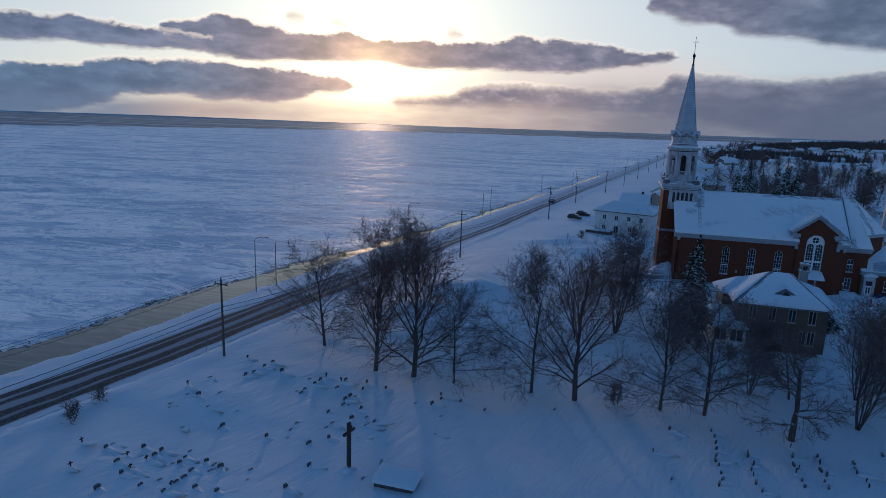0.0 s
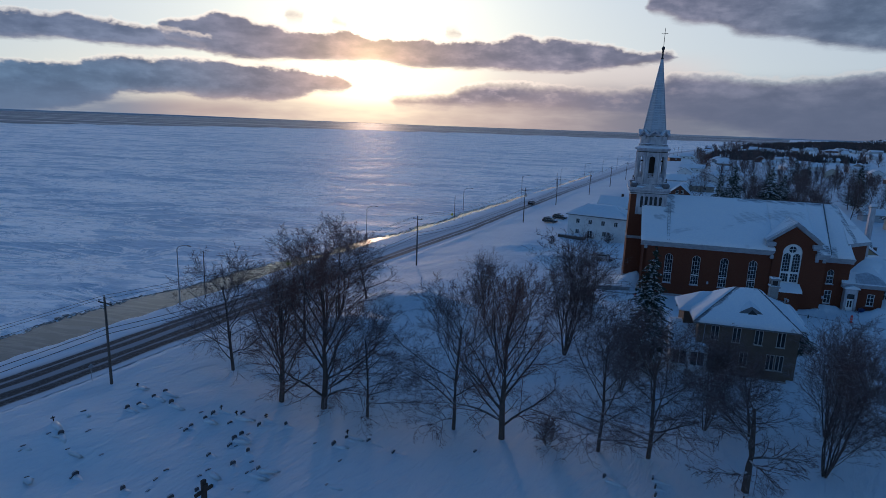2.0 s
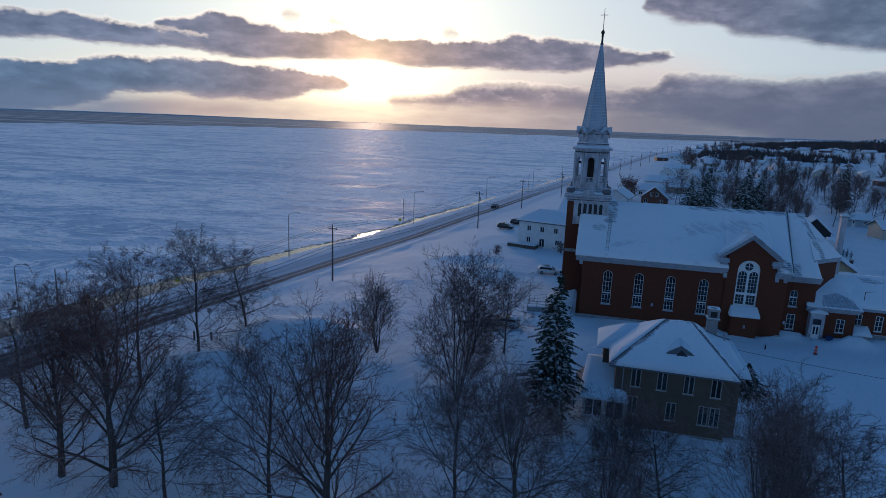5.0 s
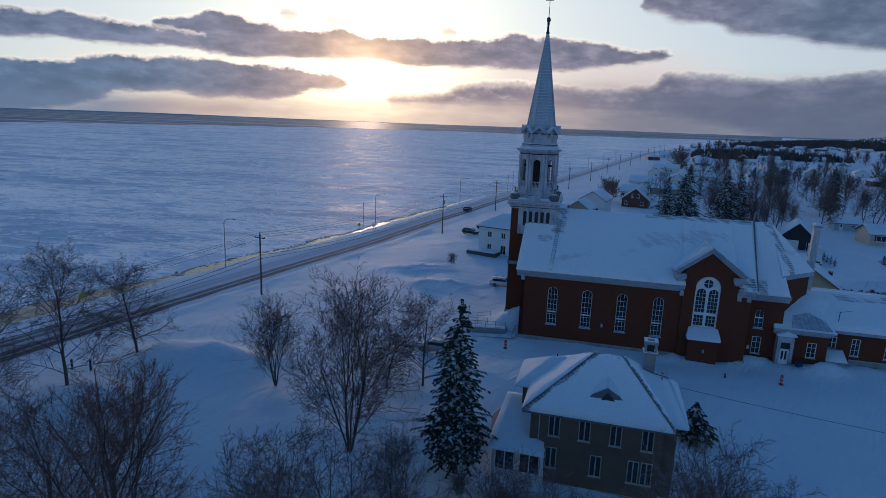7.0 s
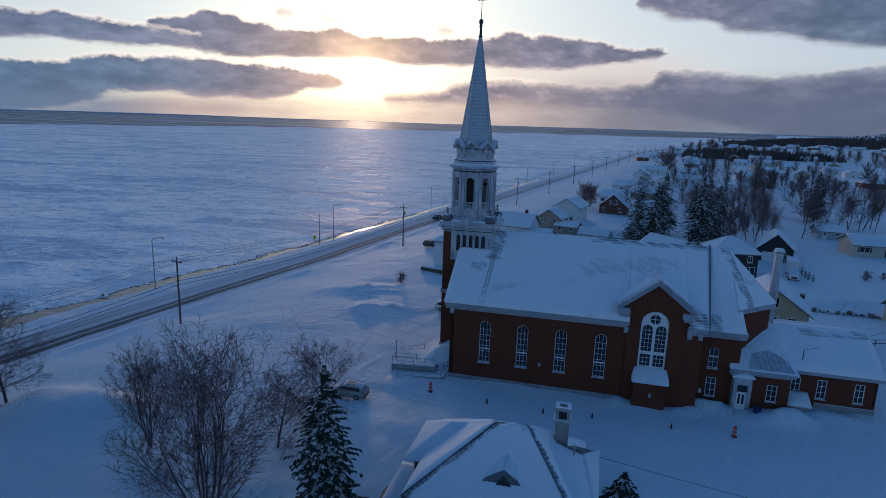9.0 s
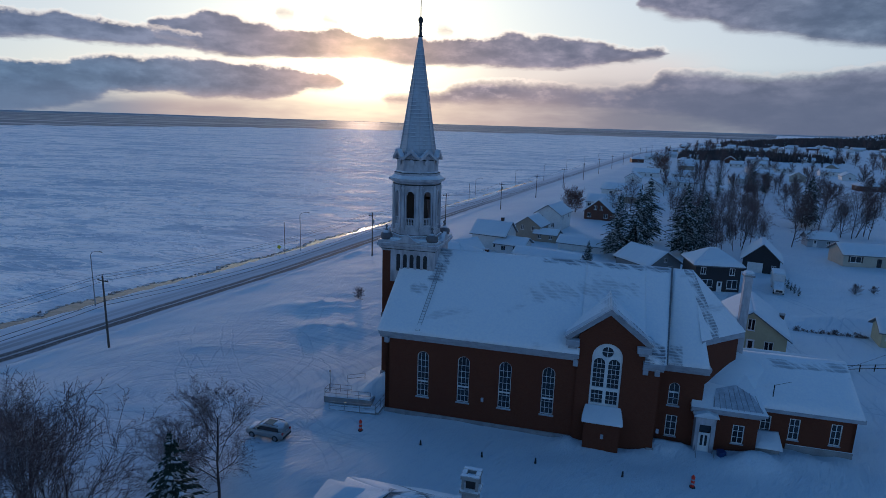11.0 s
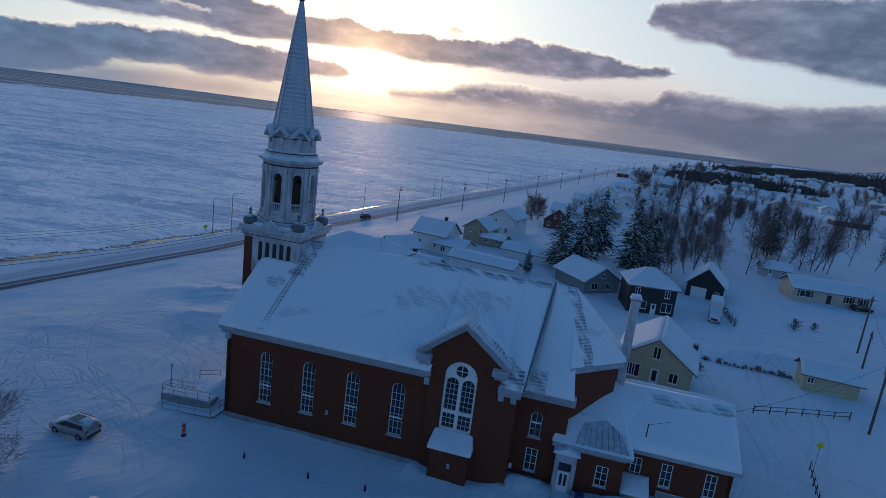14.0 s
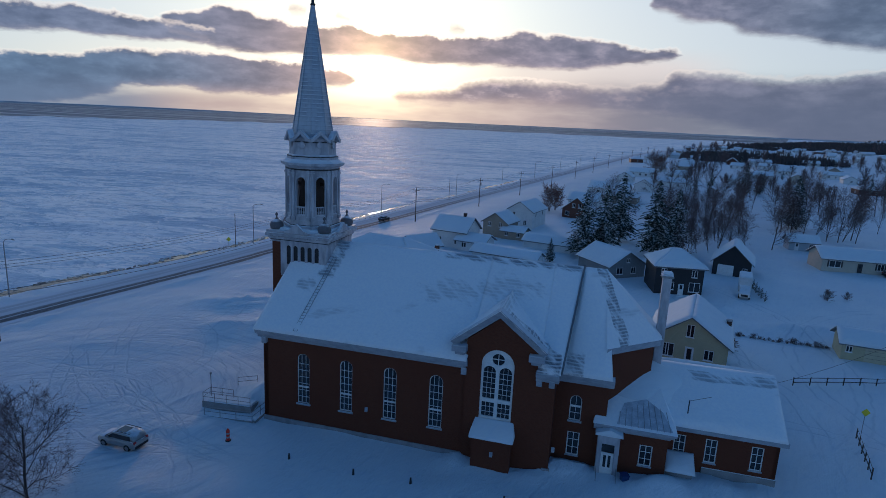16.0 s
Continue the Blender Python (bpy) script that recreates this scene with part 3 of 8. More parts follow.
M_NEEDLE = make_needles()
M_NEEDLESNOW = make_needles(0.01)
M_POLE = weathered("weathered_pole", (0.12, 0.095, 0.08), (0.08, 0.07, 0.06), 1.0, 0.85, streak=4.0)
M_STEEL = weathered("galvanised_steel", (0.36, 0.37, 0.38), (0.28, 0.29, 0.30), 1.0, 0.45, 0.7)
M_DARK = weathered("dark_metal", (0.05, 0.05, 0.055), (0.03, 0.03, 0.033), 1.5, 0.5, 0.4)
M_GRAVE = weathered("grave_granite", (0.09, 0.09, 0.10), (0.05, 0.05, 0.055), 2.5, 0.5, snow=0.45)
M_WOODDARK = weathered("dark_wood", (0.06, 0.042, 0.032), (0.04, 0.03, 0.025), 1.5, 0.8, streak=3.0)
M_STUCCO = weathered("tan_stucco", (0.165, 0.120, 0.086), (0.13, 0.096, 0.072), 0.8, 0.9, relief=0.006)
M_CREAM = weathered("cream_window_paint", (0.50, 0.47, 0.43), (0.36, 0.34, 0.31), 1.5, 0.7)
M_ORANGE = weathered("orange_plastic", (0.72, 0.045, 0.02), (0.55, 0.035, 0.02), 2.0, 0.5)
M_YELLOWSIGN = weathered("yellow_green_sign", (0.70, 0.62, 0.03), (0.6, 0.5, 0.03), 2.0, 0.5)
M_RED = weathered("red_sign", (0.5, 0.03, 0.03), (0.42, 0.03, 0.03), 2.0, 0.5)
M_BLUEBIN = weathered("blue_plastic", (0.02, 0.05, 0.17), (0.02, 0.04, 0.12), 2.0, 0.45)
M_CONCRETE = weathered("concrete", (0.33, 0.33, 0.33), (0.25, 0.25, 0.25), 1.0, 0.85, snow=1.0)


def make_glass(name, base, rough=0.08):
    m, n, b = material(name, base, rough, 0.0, 0.6)
    p = obj_coord(n)
    n.t.links.new(n.mix(n.step(n.noise(p, 1.2, 3.0), 0.35, 0.7), base, tuple(x * 0.45 for x in base)), b.inputs["Base Color"])
    return m


M_GLASS = make_glass("dark_window_glass", (0.03, 0.035, 0.042))
M_LEADED = make_glass("leaded_glass", (0.028, 0.036, 0.046), 0.2)
SIDINGS = {}


def siding(base):
    """Horizontal clapboard in one colour."""
    if base not in SIDINGS:
        m, n, b = material("clapboard", base, 0.65)
        p = obj_coord(n)
        z = n.sep(p)[2]
        row = n.math("FRACT", n.math("MULTIPLY", z, 6.5))
        a = n.noise(p, 0.8, 4.0)
        c = n.mix(n.step(a, 0.3, 0.75, 0.0, 0.4), base, tuple(x * 0.72 for x in base))
        c = n.mix(n.step(row, 0.12, 0.0, 0.0, 0.45), c, tuple(x * 0.4 for x in base))
        n.t.links.new(c, b.inputs["Base Color"])
        bump(n, b, row, 0.5, 0.02)
        SIDINGS[base] = m
    return SIDINGS[base]

# ---- mesh helpers ----
def part(name, bm, mat, parent=None, label="", smooth=False):
    """Links a bmesh as one mesh object under a thing or a part."""
    me = bpy.data.meshes.new(name)
    bmesh.ops.recalc_face_normals(bm, faces=bm.faces)
    bm.to_mesh(me)
    bm.free()
    me.materials.append(mat)
    if smooth:
        for p in me.polygons:
            p.use_smooth = True
    ob = new(name, me)
    ob.parent = parent
    if label:
        ob["label"] = label
    return ob


def raw(name, verts, faces, mat, parent=None, label="", smooth=False):
    me = bpy.data.meshes.new(name)
    me.from_pydata(verts, [], faces)
    me.materials.append(mat)
    if smooth:
        me.polygons.foreach_set("use_smooth", [True] * len(me.polygons))
    me.update()
    ob = new(name, me)
    ob.parent = parent
    if label:
        ob["label"] = label
    return ob


def thing(name, m, label, category, group="", kind=""):
    ob = new(name)
    ob.matrix_world = m
    return tagged(ob, label, category, group, kind)


def box(bm, x0, x1, y0, y1, z0, z1, bevel=0.0):
    vs = [bm.verts.new((x, y, z)) for z in (z0, z1) for y in (y0, y1) for x in (x0, x1)]
    fs = [bm.faces.new([vs[i] for i in f]) for f in ((0, 2, 3, 1), (4, 5, 7, 6), (0, 1, 5, 4), (2, 6, 7, 3), (0, 4, 6, 2), (1, 3, 7, 5))]
    if bevel:
        es = list({e for f in fs for e in f.edges})
        bmesh.ops.bevel(bm, geom=es, offset=bevel, segments=1, affect="EDGES")
    return vs


def boxes(*rows, bevel=0.0):
    bm = bmesh.new()
    for r in rows:
        box(bm, *r, bevel=bevel)
    return bm


def hull(points):
    bm = bmesh.new()
    for p in points:
        bm.verts.new(p)
    r = bmesh.ops.convex_hull(bm, input=bm.verts)
    bmesh.ops.delete(bm, geom=[g for g in r["geom_interior"] if isinstance(g, bmesh.types.BMVert)], context="VERTS")
    bmesh.ops.dissolve_limit(bm, angle_limit=0.01, verts=bm.verts, edges=bm.edges)
    return bm


def tube(bm, a, b, r0, r1=None, n=8, caps=True):
    r1 = r0 if r1 is None else r1
    a, b = Vector(a), Vector(b)
    q = (b - a).to_track_quat("Z", "Y")
    rings = []
    for p, r in ((a, r0), (b, r1)):
        rings.append([bm.verts.new(p + q @ Vector((math.cos(2 * math.pi * k / n) * r, math.sin(2 * math.pi * k / n) * r, 0))) for k in range(n)])
    for k in range(n):
        bm.faces.new((rings[0][k], rings[0][(k + 1) % n], rings[1][(k + 1) % n], rings[1][k]))
    if caps:
        bm.faces.new(rings[0][::-1]), bm.faces.new(rings[1])


def tubes(*rows, n=8):
    bm = bmesh.new()
    for r in rows:
        tube(bm, *r, n=n)
    return bm


def lathe(bm, centre, profile, n=16, phase=0.0, flat=False):
    """Rings of (radius, height) round an upright axis."""
    cx0, cy0, cz0 = centre
    rings = [[bm.verts.new((cx0 + r * math.cos(phase + 2 * math.pi * k / n), cy0 + r * math.sin(phase + 2 * math.pi * k / n), cz0 + z)) for k in range(n)] for r, z in profile]
    for a, b in zip(rings, rings[1:]):
        for k in range(n):
            bm.faces.new((a[k], a[(k + 1) % n], b[(k + 1) % n], b[k]))
    bm.faces.new(rings[0][::-1]), bm.faces.new(rings[-1])


def arch(x, z0, z1, w, n=10):
    """Outline of a round-headed opening: middle x, sill, crown, width."""
    r, top = w / 2, z1 - w / 2
    return [(x - r, z0), (x + r, z0)] + [(x + r * math.cos(math.pi * k / n), top + r * math.sin(math.pi * k / n)) for k in range(n + 1)]


def rect(x0, x1, z0, z1):
    return [(x0, z0), (x1, z0), (x1, z1), (x0, z1)]


def sheet(outline, holes, m, depth):
    """A wall: an outline in x, z with holes, set by m, its thickness along local +y."""
    bm = bmesh.new()
    edges = []
    for loop in (outline, *holes):
        vs = [bm.verts.new((x, 0, z)) for x, z in loop]
        edges += [bm.edges.new((vs[k], vs[(k + 1) % len(vs)])) for k in range(len(vs))]
    bmesh.ops.triangle_fill(bm, use_beauty=True, edges=edges)
    r = bmesh.ops.extrude_face_region(bm, geom=list(bm.faces))
    bmesh.ops.translate(bm, vec=(0, depth, 0), verts=[g for g in r["geom"] if isinstance(g, bmesh.types.BMVert)])
    bmesh.ops.transform(bm, matrix=m, verts=bm.verts)
    return bm


def turned(bm, m):
    bmesh.ops.transform(bm, matrix=m, verts=bm.verts)
    return bm


def value_noise(x, y, seed=0):
    """Smooth lattice noise in -1..1 for arrays."""
    xi, yi = np.floor(x).astype(np.int64), np.floor(y).astype(np.int64)
    fx, fy = x - xi, y - yi
    fx, fy = fx * fx * (3 - 2 * fx), fy * fy * (3 - 2 * fy)

    def lat(a, b):
        h = (a * 374761393 + b * 668265263 + seed * 974711) & 0x7FFFFFFF
        h = ((h ^ (h >> 13)) * 1274126177) & 0x7FFFFFFF
        return ((h ^ (h >> 16)) & 0xFFFF) / 32767.5 - 1.0

    return (lat(xi, yi) * (1 - fx) + lat(xi + 1, yi) * fx) * (1 - fy) + (lat(xi, yi + 1) * (1 - fx) + lat(xi + 1, yi + 1) * fx) * fy


def smooth(x, a, b):
    t = np.clip((x - a) / (b - a), 0, 1)
    return t * t * (3 - 2 * t)


# ---- land, road, shore ----
ROAD_Y = [-200.0, 20, 55, 72, 100, 126, 153, 180, 217, 241, 292, 323, 400, 800, 1300, 2000, 3000, 4000]
ROAD_X = [-176.0, -63.7, -44.7, -35.7, -22.8, -11.0, 2.0, 15.8, 32.2, 43.8, 67.0, 82, 118, 306, 610, 1240, 2600, 4300]
SHORE_OFF_Y = [-200.0, 60, 87, 104, 143, 165, 207, 400, 4000]
SHORE_OFF = [-13.8, -13.8, -13.8, -14.2, -14.5, -15, -12.5, -13, -20]
YS = np.linspace(-200, 4000, 2101)
RX = np.interp(YS, ROAD_Y, ROAD_X)
for _ in range(3):
    RX[1:-1] = (RX[:-2] + RX[1:-1] * 2 + RX[2:]) / 4


def road_x(y):
    return np.interp(y, YS, RX)


def shore_x(y):
    return road_x(y) + np.interp(y, SHORE_OFF_Y, SHORE_OFF) + 0.9 * value_noise(np.asarray(y) * 0.12, np.asarray(y) * 0, 5) + 0.4 * value_noise(np.asarray(y) * 0.5, np.asarray(y) * 0, 6)


ICE_Z = -3.0
A_CH = radians(-15.3)
CH_O = (45.8, 112.4)


def church_uv(x, y):
    dx, dy = x - CH_O[0], y - CH_O[1]
    return dx * math.cos(A_CH) + dy * math.sin(A_CH), -dx * math.sin(A_CH) + dy * math.cos(A_CH)


def land(x, y):
    """Height of the snow at x, y."""
    x, y = np.asarray(x, float), np.asarray(y, float)
    d = (x - road_x(y)) * 0.89                          # metres off the road's middle line, inland positive
    s = (x - shore_x(y)) * 0.89
    yard = -1.95 + 2.2 * smooth(y + 0.12 * x, 66, 106) + 0.9 * smooth(x, 95, 260) + 7.0 * smooth(x - 0.25 * y, 150, 900) + 44.0 * smooth(x - 0.62 * y, 60, 560) * smooth(y, 1500, 2600)
    road = -1.25 + 0 * x
    z = road + (yard - road) * smooth(d, 6.0, 26.0)
    drift = 0.20 * value_noise(x * 0.09, y * 0.13, 1) + 0.09 * value_noise(x * 0.3 + y * 0.12, y * 0.4, 2) + 0.04 * value_noise(x * 0.9, y * 1.2, 3)
    z = z + drift * smooth(d, 4.5, 9.0)
    z = z + (0.55 + 0.25 * value_noise(x * 0.4, y * 0.4, 4)) * np.exp(-((np.abs(d) - 6.2) / 1.1) ** 2) * (1 - 0.55 * (d > 0))   # ploughed banks
    z = np.where(np.abs(d) < 4.9, road - 0.12, z)
    # bank of the shore
    z = np.where(d < -5, np.minimum(z, -1.30 + 0.16 * value_noise(x * 0.5, y * 0.5, 8) + 0.10 * value_noise(x * 1.3, y * 1.3, 18) - 0.05 * np.clip(-5 - d, 0, 8)), z)
    z = z + (ICE_Z - 0.9 - z) * smooth(s, 3.2, -1.2)
    # mound of shovelled snow beside the car park, drift round the church's foot
    across = (y - 103.2) * 0.96 + (x - 6) * 0.28
    z = z + 1.9 * np.exp(-(((x - 6) * 0.96 - (y - 103.2) * 0.28) / 7.5) ** 4 - (across / np.where(across < 0, 5.2, 2.2)) ** 2) * (0.85 + 0.3 * value_noise(x * 0.25, y * 0.25, 44))
    z = z + 0.9 * np.exp(-((x + 1) / 5.5) ** 2 - ((y - 92.5 + 0.3 * x) / 2.4) ** 2)
    heap = 0.8 * np.exp(-((x - 31) / 6.0) ** 2 - ((y - 150) / 3.0) ** 2) + 0.75 * np.exp(-((x - 36) / 6.0) ** 2 - ((y - 139) / 2.0) ** 2)
    z = z + heap * (0.75 + 0.6 * value_noise(x * 0.7, y * 0.7, 14) + 0.3 * value_noise(x * 1.6, y * 1.6, 15))
    z = z + 1.0 * np.exp(-((x - 119) / 8.0) ** 2 - ((y - 148) / 2.6) ** 2) * (0.8 + 0.5 * value_noise(x * 0.5, y * 0.5, 34)) + 0.8 * np.exp(-((x - 112) / 3.0) ** 2 - ((y - 157) / 2.0) ** 2)
    u, v = church_uv(x, y)
    for u0, v0, ru, rv, hh in ((29.6, 0.9, 1.5, 1.0, 1.2), (31.7, 1.4, 0.7, 0.7, 0.5), (37.2, -0.2, 1.6, 1.1, 1.3), (38.9, 0.9, 1.5, 1.4, 1.2), (43.5, 2.6, 2.5, 1.1, 0.7), (20.2, -0.9, 0.6, 1.0, 0.9), (26.6, -1.1, 1.2, 0.8, 0.4), (-1.5, 4.5, 3.2, 2.6, 1.9), (-0.8, 7.5, 2.5, 2.5, 1.6), (-3.5, -3.5, 3.0, 1.4, 0.5)):
        z = z + hh * np.exp(-((u - u0) / ru) ** 2 - ((v - v0) / rv) ** 2) * (0.85 + 0.35 * value_noise(x * 0.9, y * 0.9, 24))
    near = np.exp(-np.clip(np.maximum(np.maximum(-u - 0.5, u - 49), np.maximum(-v, v - 20)), 0, 99) ** 2 / 6.0)
    z = z + 0.35 * near * (0.6 + 0.6 * value_noise(x * 0.5, y * 0.5, 9))
    z = np.where((u > 1) & (u < 48) & (v > 6.5) & (v < 18.5), np.minimum(z, -0.5), z)
    return z


def ground(x, y):
    return float(land(np.array([x]), np.array([y]))[0])


def spread(lo, fine0, fine1, hi, step, grow=1.16):
    a = list(np.arange(fine0, fine1 + step / 2, step))
    s, p = step, a[0]
    while p > lo:
        s *= grow
        p -= s
        a.insert(0, p)
    s, p = step, a[-1]
    while p < hi:
        s *= grow
        p += s
        a.append(p)
    return np.array(a)


gx, gy = spread(-260, -62, 128, 4300, 0.9), spread(-180, 30, 205, 4300, 0.8)
# columns follow the shore, so that the coast keeps its line
base_x = shore_x(gy)
GX = base_x[:, None] * 0 + gx[None, :]
lean_to = smooth(gy, 205, 260)[:, None]
GX = GX + lean_to * (base_x[:, None] - np.interp(205, gy, base_x)) * smooth(gx, -200, 40)[None, :]
GY = np.repeat(gy[:, None], len(gx), 1)
GZ = land(GX, GY)
ny_, nx_ = GX.shape
verts = np.stack([GX.ravel(), GY.ravel(), GZ.ravel()], 1).tolist()
idx = np.arange(ny_ * nx_).reshape(ny_, nx_)
keep = (GX[:-1, :-1] > shore_x(GY[:-1, :-1]) - 14)
quads = np.stack([idx[:-1, :-1], idx[:-1, 1:], idx[1:, 1:], idx[1:, :-1]], -1)[keep].tolist()
tagged(raw("ground", verts, quads, M_SNOW, smooth=True), "wind-drifted snow over gently sloping land", "snow ground", kind="structure")

# road strip
rv, rf, ru = [], [], []
ry = np.concatenate([np.arange(-60, 330, 2.0), np.arange(330, 1500, 12.0)])
rx = road_x(ry)
tx, ty = np.gradient(rx), np.gradient(ry)
tl = np.hypot(tx, ty)
along = np.concatenate([[0], np.cumsum(np.hypot(np.diff(rx), np.diff(ry)))])
ACROSS = (-4.8, -3.2, -1.6, 0.0, 1.6, 3.2, 4.8)
for k in range(len(ry)):
    for a in ACROSS:
        rv.append((rx[k] + a * ty[k] / tl[k], ry[k] - a * tx[k] / tl[k], -1.25 + 0.05 * (1 - (a / 4.8) ** 2)))
        ru.append((a, along[k]))
nw = len(ACROSS)
for k in range(len(ry) - 1):
    for j in range(nw - 1):
        i = k * nw + j
        rf.append((i, i + 1, i + nw + 1, i + nw))
road = tagged(raw("road", rv, rf, M_ROAD, smooth=True), "two-lane coast road, packed snow with dark wheel ruts", "road", kind="structure")
lay = road.data.uv_layers.new(name="across")
for lp in road.data.loops:
    lay.data[lp.index].uv = ru[lp.vertex_index]

# sea ice, open water beyond it and the melt strip along the shore
ix = spread(-4300, -160, 60, 4300, 2.5, 1.13)
iy = spread(-700, 40, 330, 4300, 2.5, 1.13)
IX, IY = np.meshgrid(ix, iy)
far = np.hypot(IX, IY)
IZ = ICE_Z + (0.16 * value_noise(IX * 0.10, IY * 0.22, 11) + 0.12 * value_noise(IX * 0.33, IY * 0.7, 12)) * smooth(far, 3000, 200)
sh = (IX - shore_x(IY)) * 0.89
IZ = np.where(sh > 6, ICE_Z - 0.8, IZ)
MELT_Y, MELT = [-60, 60, 80, 100, 118, 135, 150, 175, 200, 230, 420], [9.5, 9.0, 9.5, 9.5, 8.0, 6.0, 4.6, 3.6, 2.8, 2.0, 1.2]
IZ = IZ - 0.45 * smooth(sh, -np.interp(IY, MELT_Y, MELT) - 1.0, -np.interp(IY, MELT_Y, MELT) + 2.0)
ii = np.arange(IX.size).reshape(IX.shape)
q = np.stack([ii[:-1, :-1], ii[:-1, 1:], ii[1:, 1:], ii[1:, :-1]], -1)[sh[:-1, :-1] < 12].tolist()
tagged(raw("sea_ice", np.stack([IX.ravel(), IY.ravel(), IZ.ravel()], 1).tolist(), q, M_ICE, smooth=True), "snow-dusted sea ice with wind ridges to the horizon", "sea ice", kind="structure")

wy = np.arange(-60, 420, 1.0)
wide = np.interp(wy, MELT_Y, MELT)
wide = wide + 0.9 * value_noise(wy * 0.1, wy * 0, 21) + 0.5 * value_noise(wy * 0.4, wy * 0, 22)
sx_ = shore_x(wy)
vs_ = [(float(x0 + o), float(y0), ICE_Z + 0.21) for x0, y0, w0 in zip(sx_, wy, wide) for o in (2.2, -max(w0, 0.8))]
fs_ = [(2 * k, 2 * k + 2, 2 * k + 3, 2 * k + 1) for k in range(len(wy) - 1)]
tagged(raw("shore_water", vs_, fs_, M_SLUSH), "still brown melt water between shore and ice", "water", kind="structure")
# broken ice slabs tilted along both edges of the melt water
rb = random.Random(88)
vs_, fs_ = [], []
for _ in range(1100):
    y0 = rb.uniform(30, 260)
    w0 = float(np.interp(y0, wy, wide))
    x0 = float(shore_x(y0)) + (-w0 + rb.gauss(-0.2, 0.45) if rb.random() < 0.62 else rb.gauss(1.1, 0.5))
    a0, ln, wd, th = rb.uniform(-0.5, 0.5) + 1.1, rb.uniform(0.15, 0.6), rb.uniform(0.10, 0.28), rb.uniform(0.03, 0.13)
    tip = rb.uniform(-0.1, 0.1)
    k0 = len(vs_)
    for dz in (-0.2, th):
        for du, dv in ((-1, -1), (1, -0.8), (0.9, 1), (-0.8, 0.9)):
            sq = 1.0 if dz < 0 else 0.8
            vs_.append((x0 + (du * ln * math.cos(a0) - dv * wd * math.sin(a0)) * sq, y0 + (du * ln * math.sin(a0) + dv * wd * math.cos(a0)) * sq, ICE_Z + 0.2 + dz + (tip * du if dz > 0 else 0)))
    fs_ += [(k0 + 4, k0 + 5, k0 + 6, k0 + 7), (k0, k0 + 1, k0 + 5, k0 + 4), (k0 + 1, k0 + 2, k0 + 6, k0 + 5), (k0 + 2, k0 + 3, k0 + 7, k0 + 6), (k0 + 3, k0, k0 + 4, k0 + 7)]
tagged(raw("ice_rubble", vs_, fs_, M_RUBBLE), "broken slabs of dirty shore ice along the water", "ice rubble", kind="stuff")

wa = np.radians(np.linspace(-100, 30, 120))
r0 = np.interp(np.degrees(wa), [-100, -36, -20, -5, 8, 16, 30], [1150, 1330, 1560, 1830, 1950, 2050, 2500])
r0 = r0 * (1 + 0.05 * value_noise(np.degrees(wa) * 0.6, wa * 0, 31) + 0.03 * value_noise(np.degrees(wa) * 2, wa * 0, 32))
vs_ = [(float(r * math.sin(a)), float(r * math.cos(a)), ICE_Z + 0.5) for a, rr in zip(wa, r0) for r in (rr, 4800.0)]
fs_ = [(2 * k, 2 * k + 1, 2 * k + 3, 2 * k + 2) for k in range(len(wa) - 1)]
tagged(raw("open_water", vs_, fs_, M_SEA), "dark open water beyond the ice edge", "water", kind="structure")

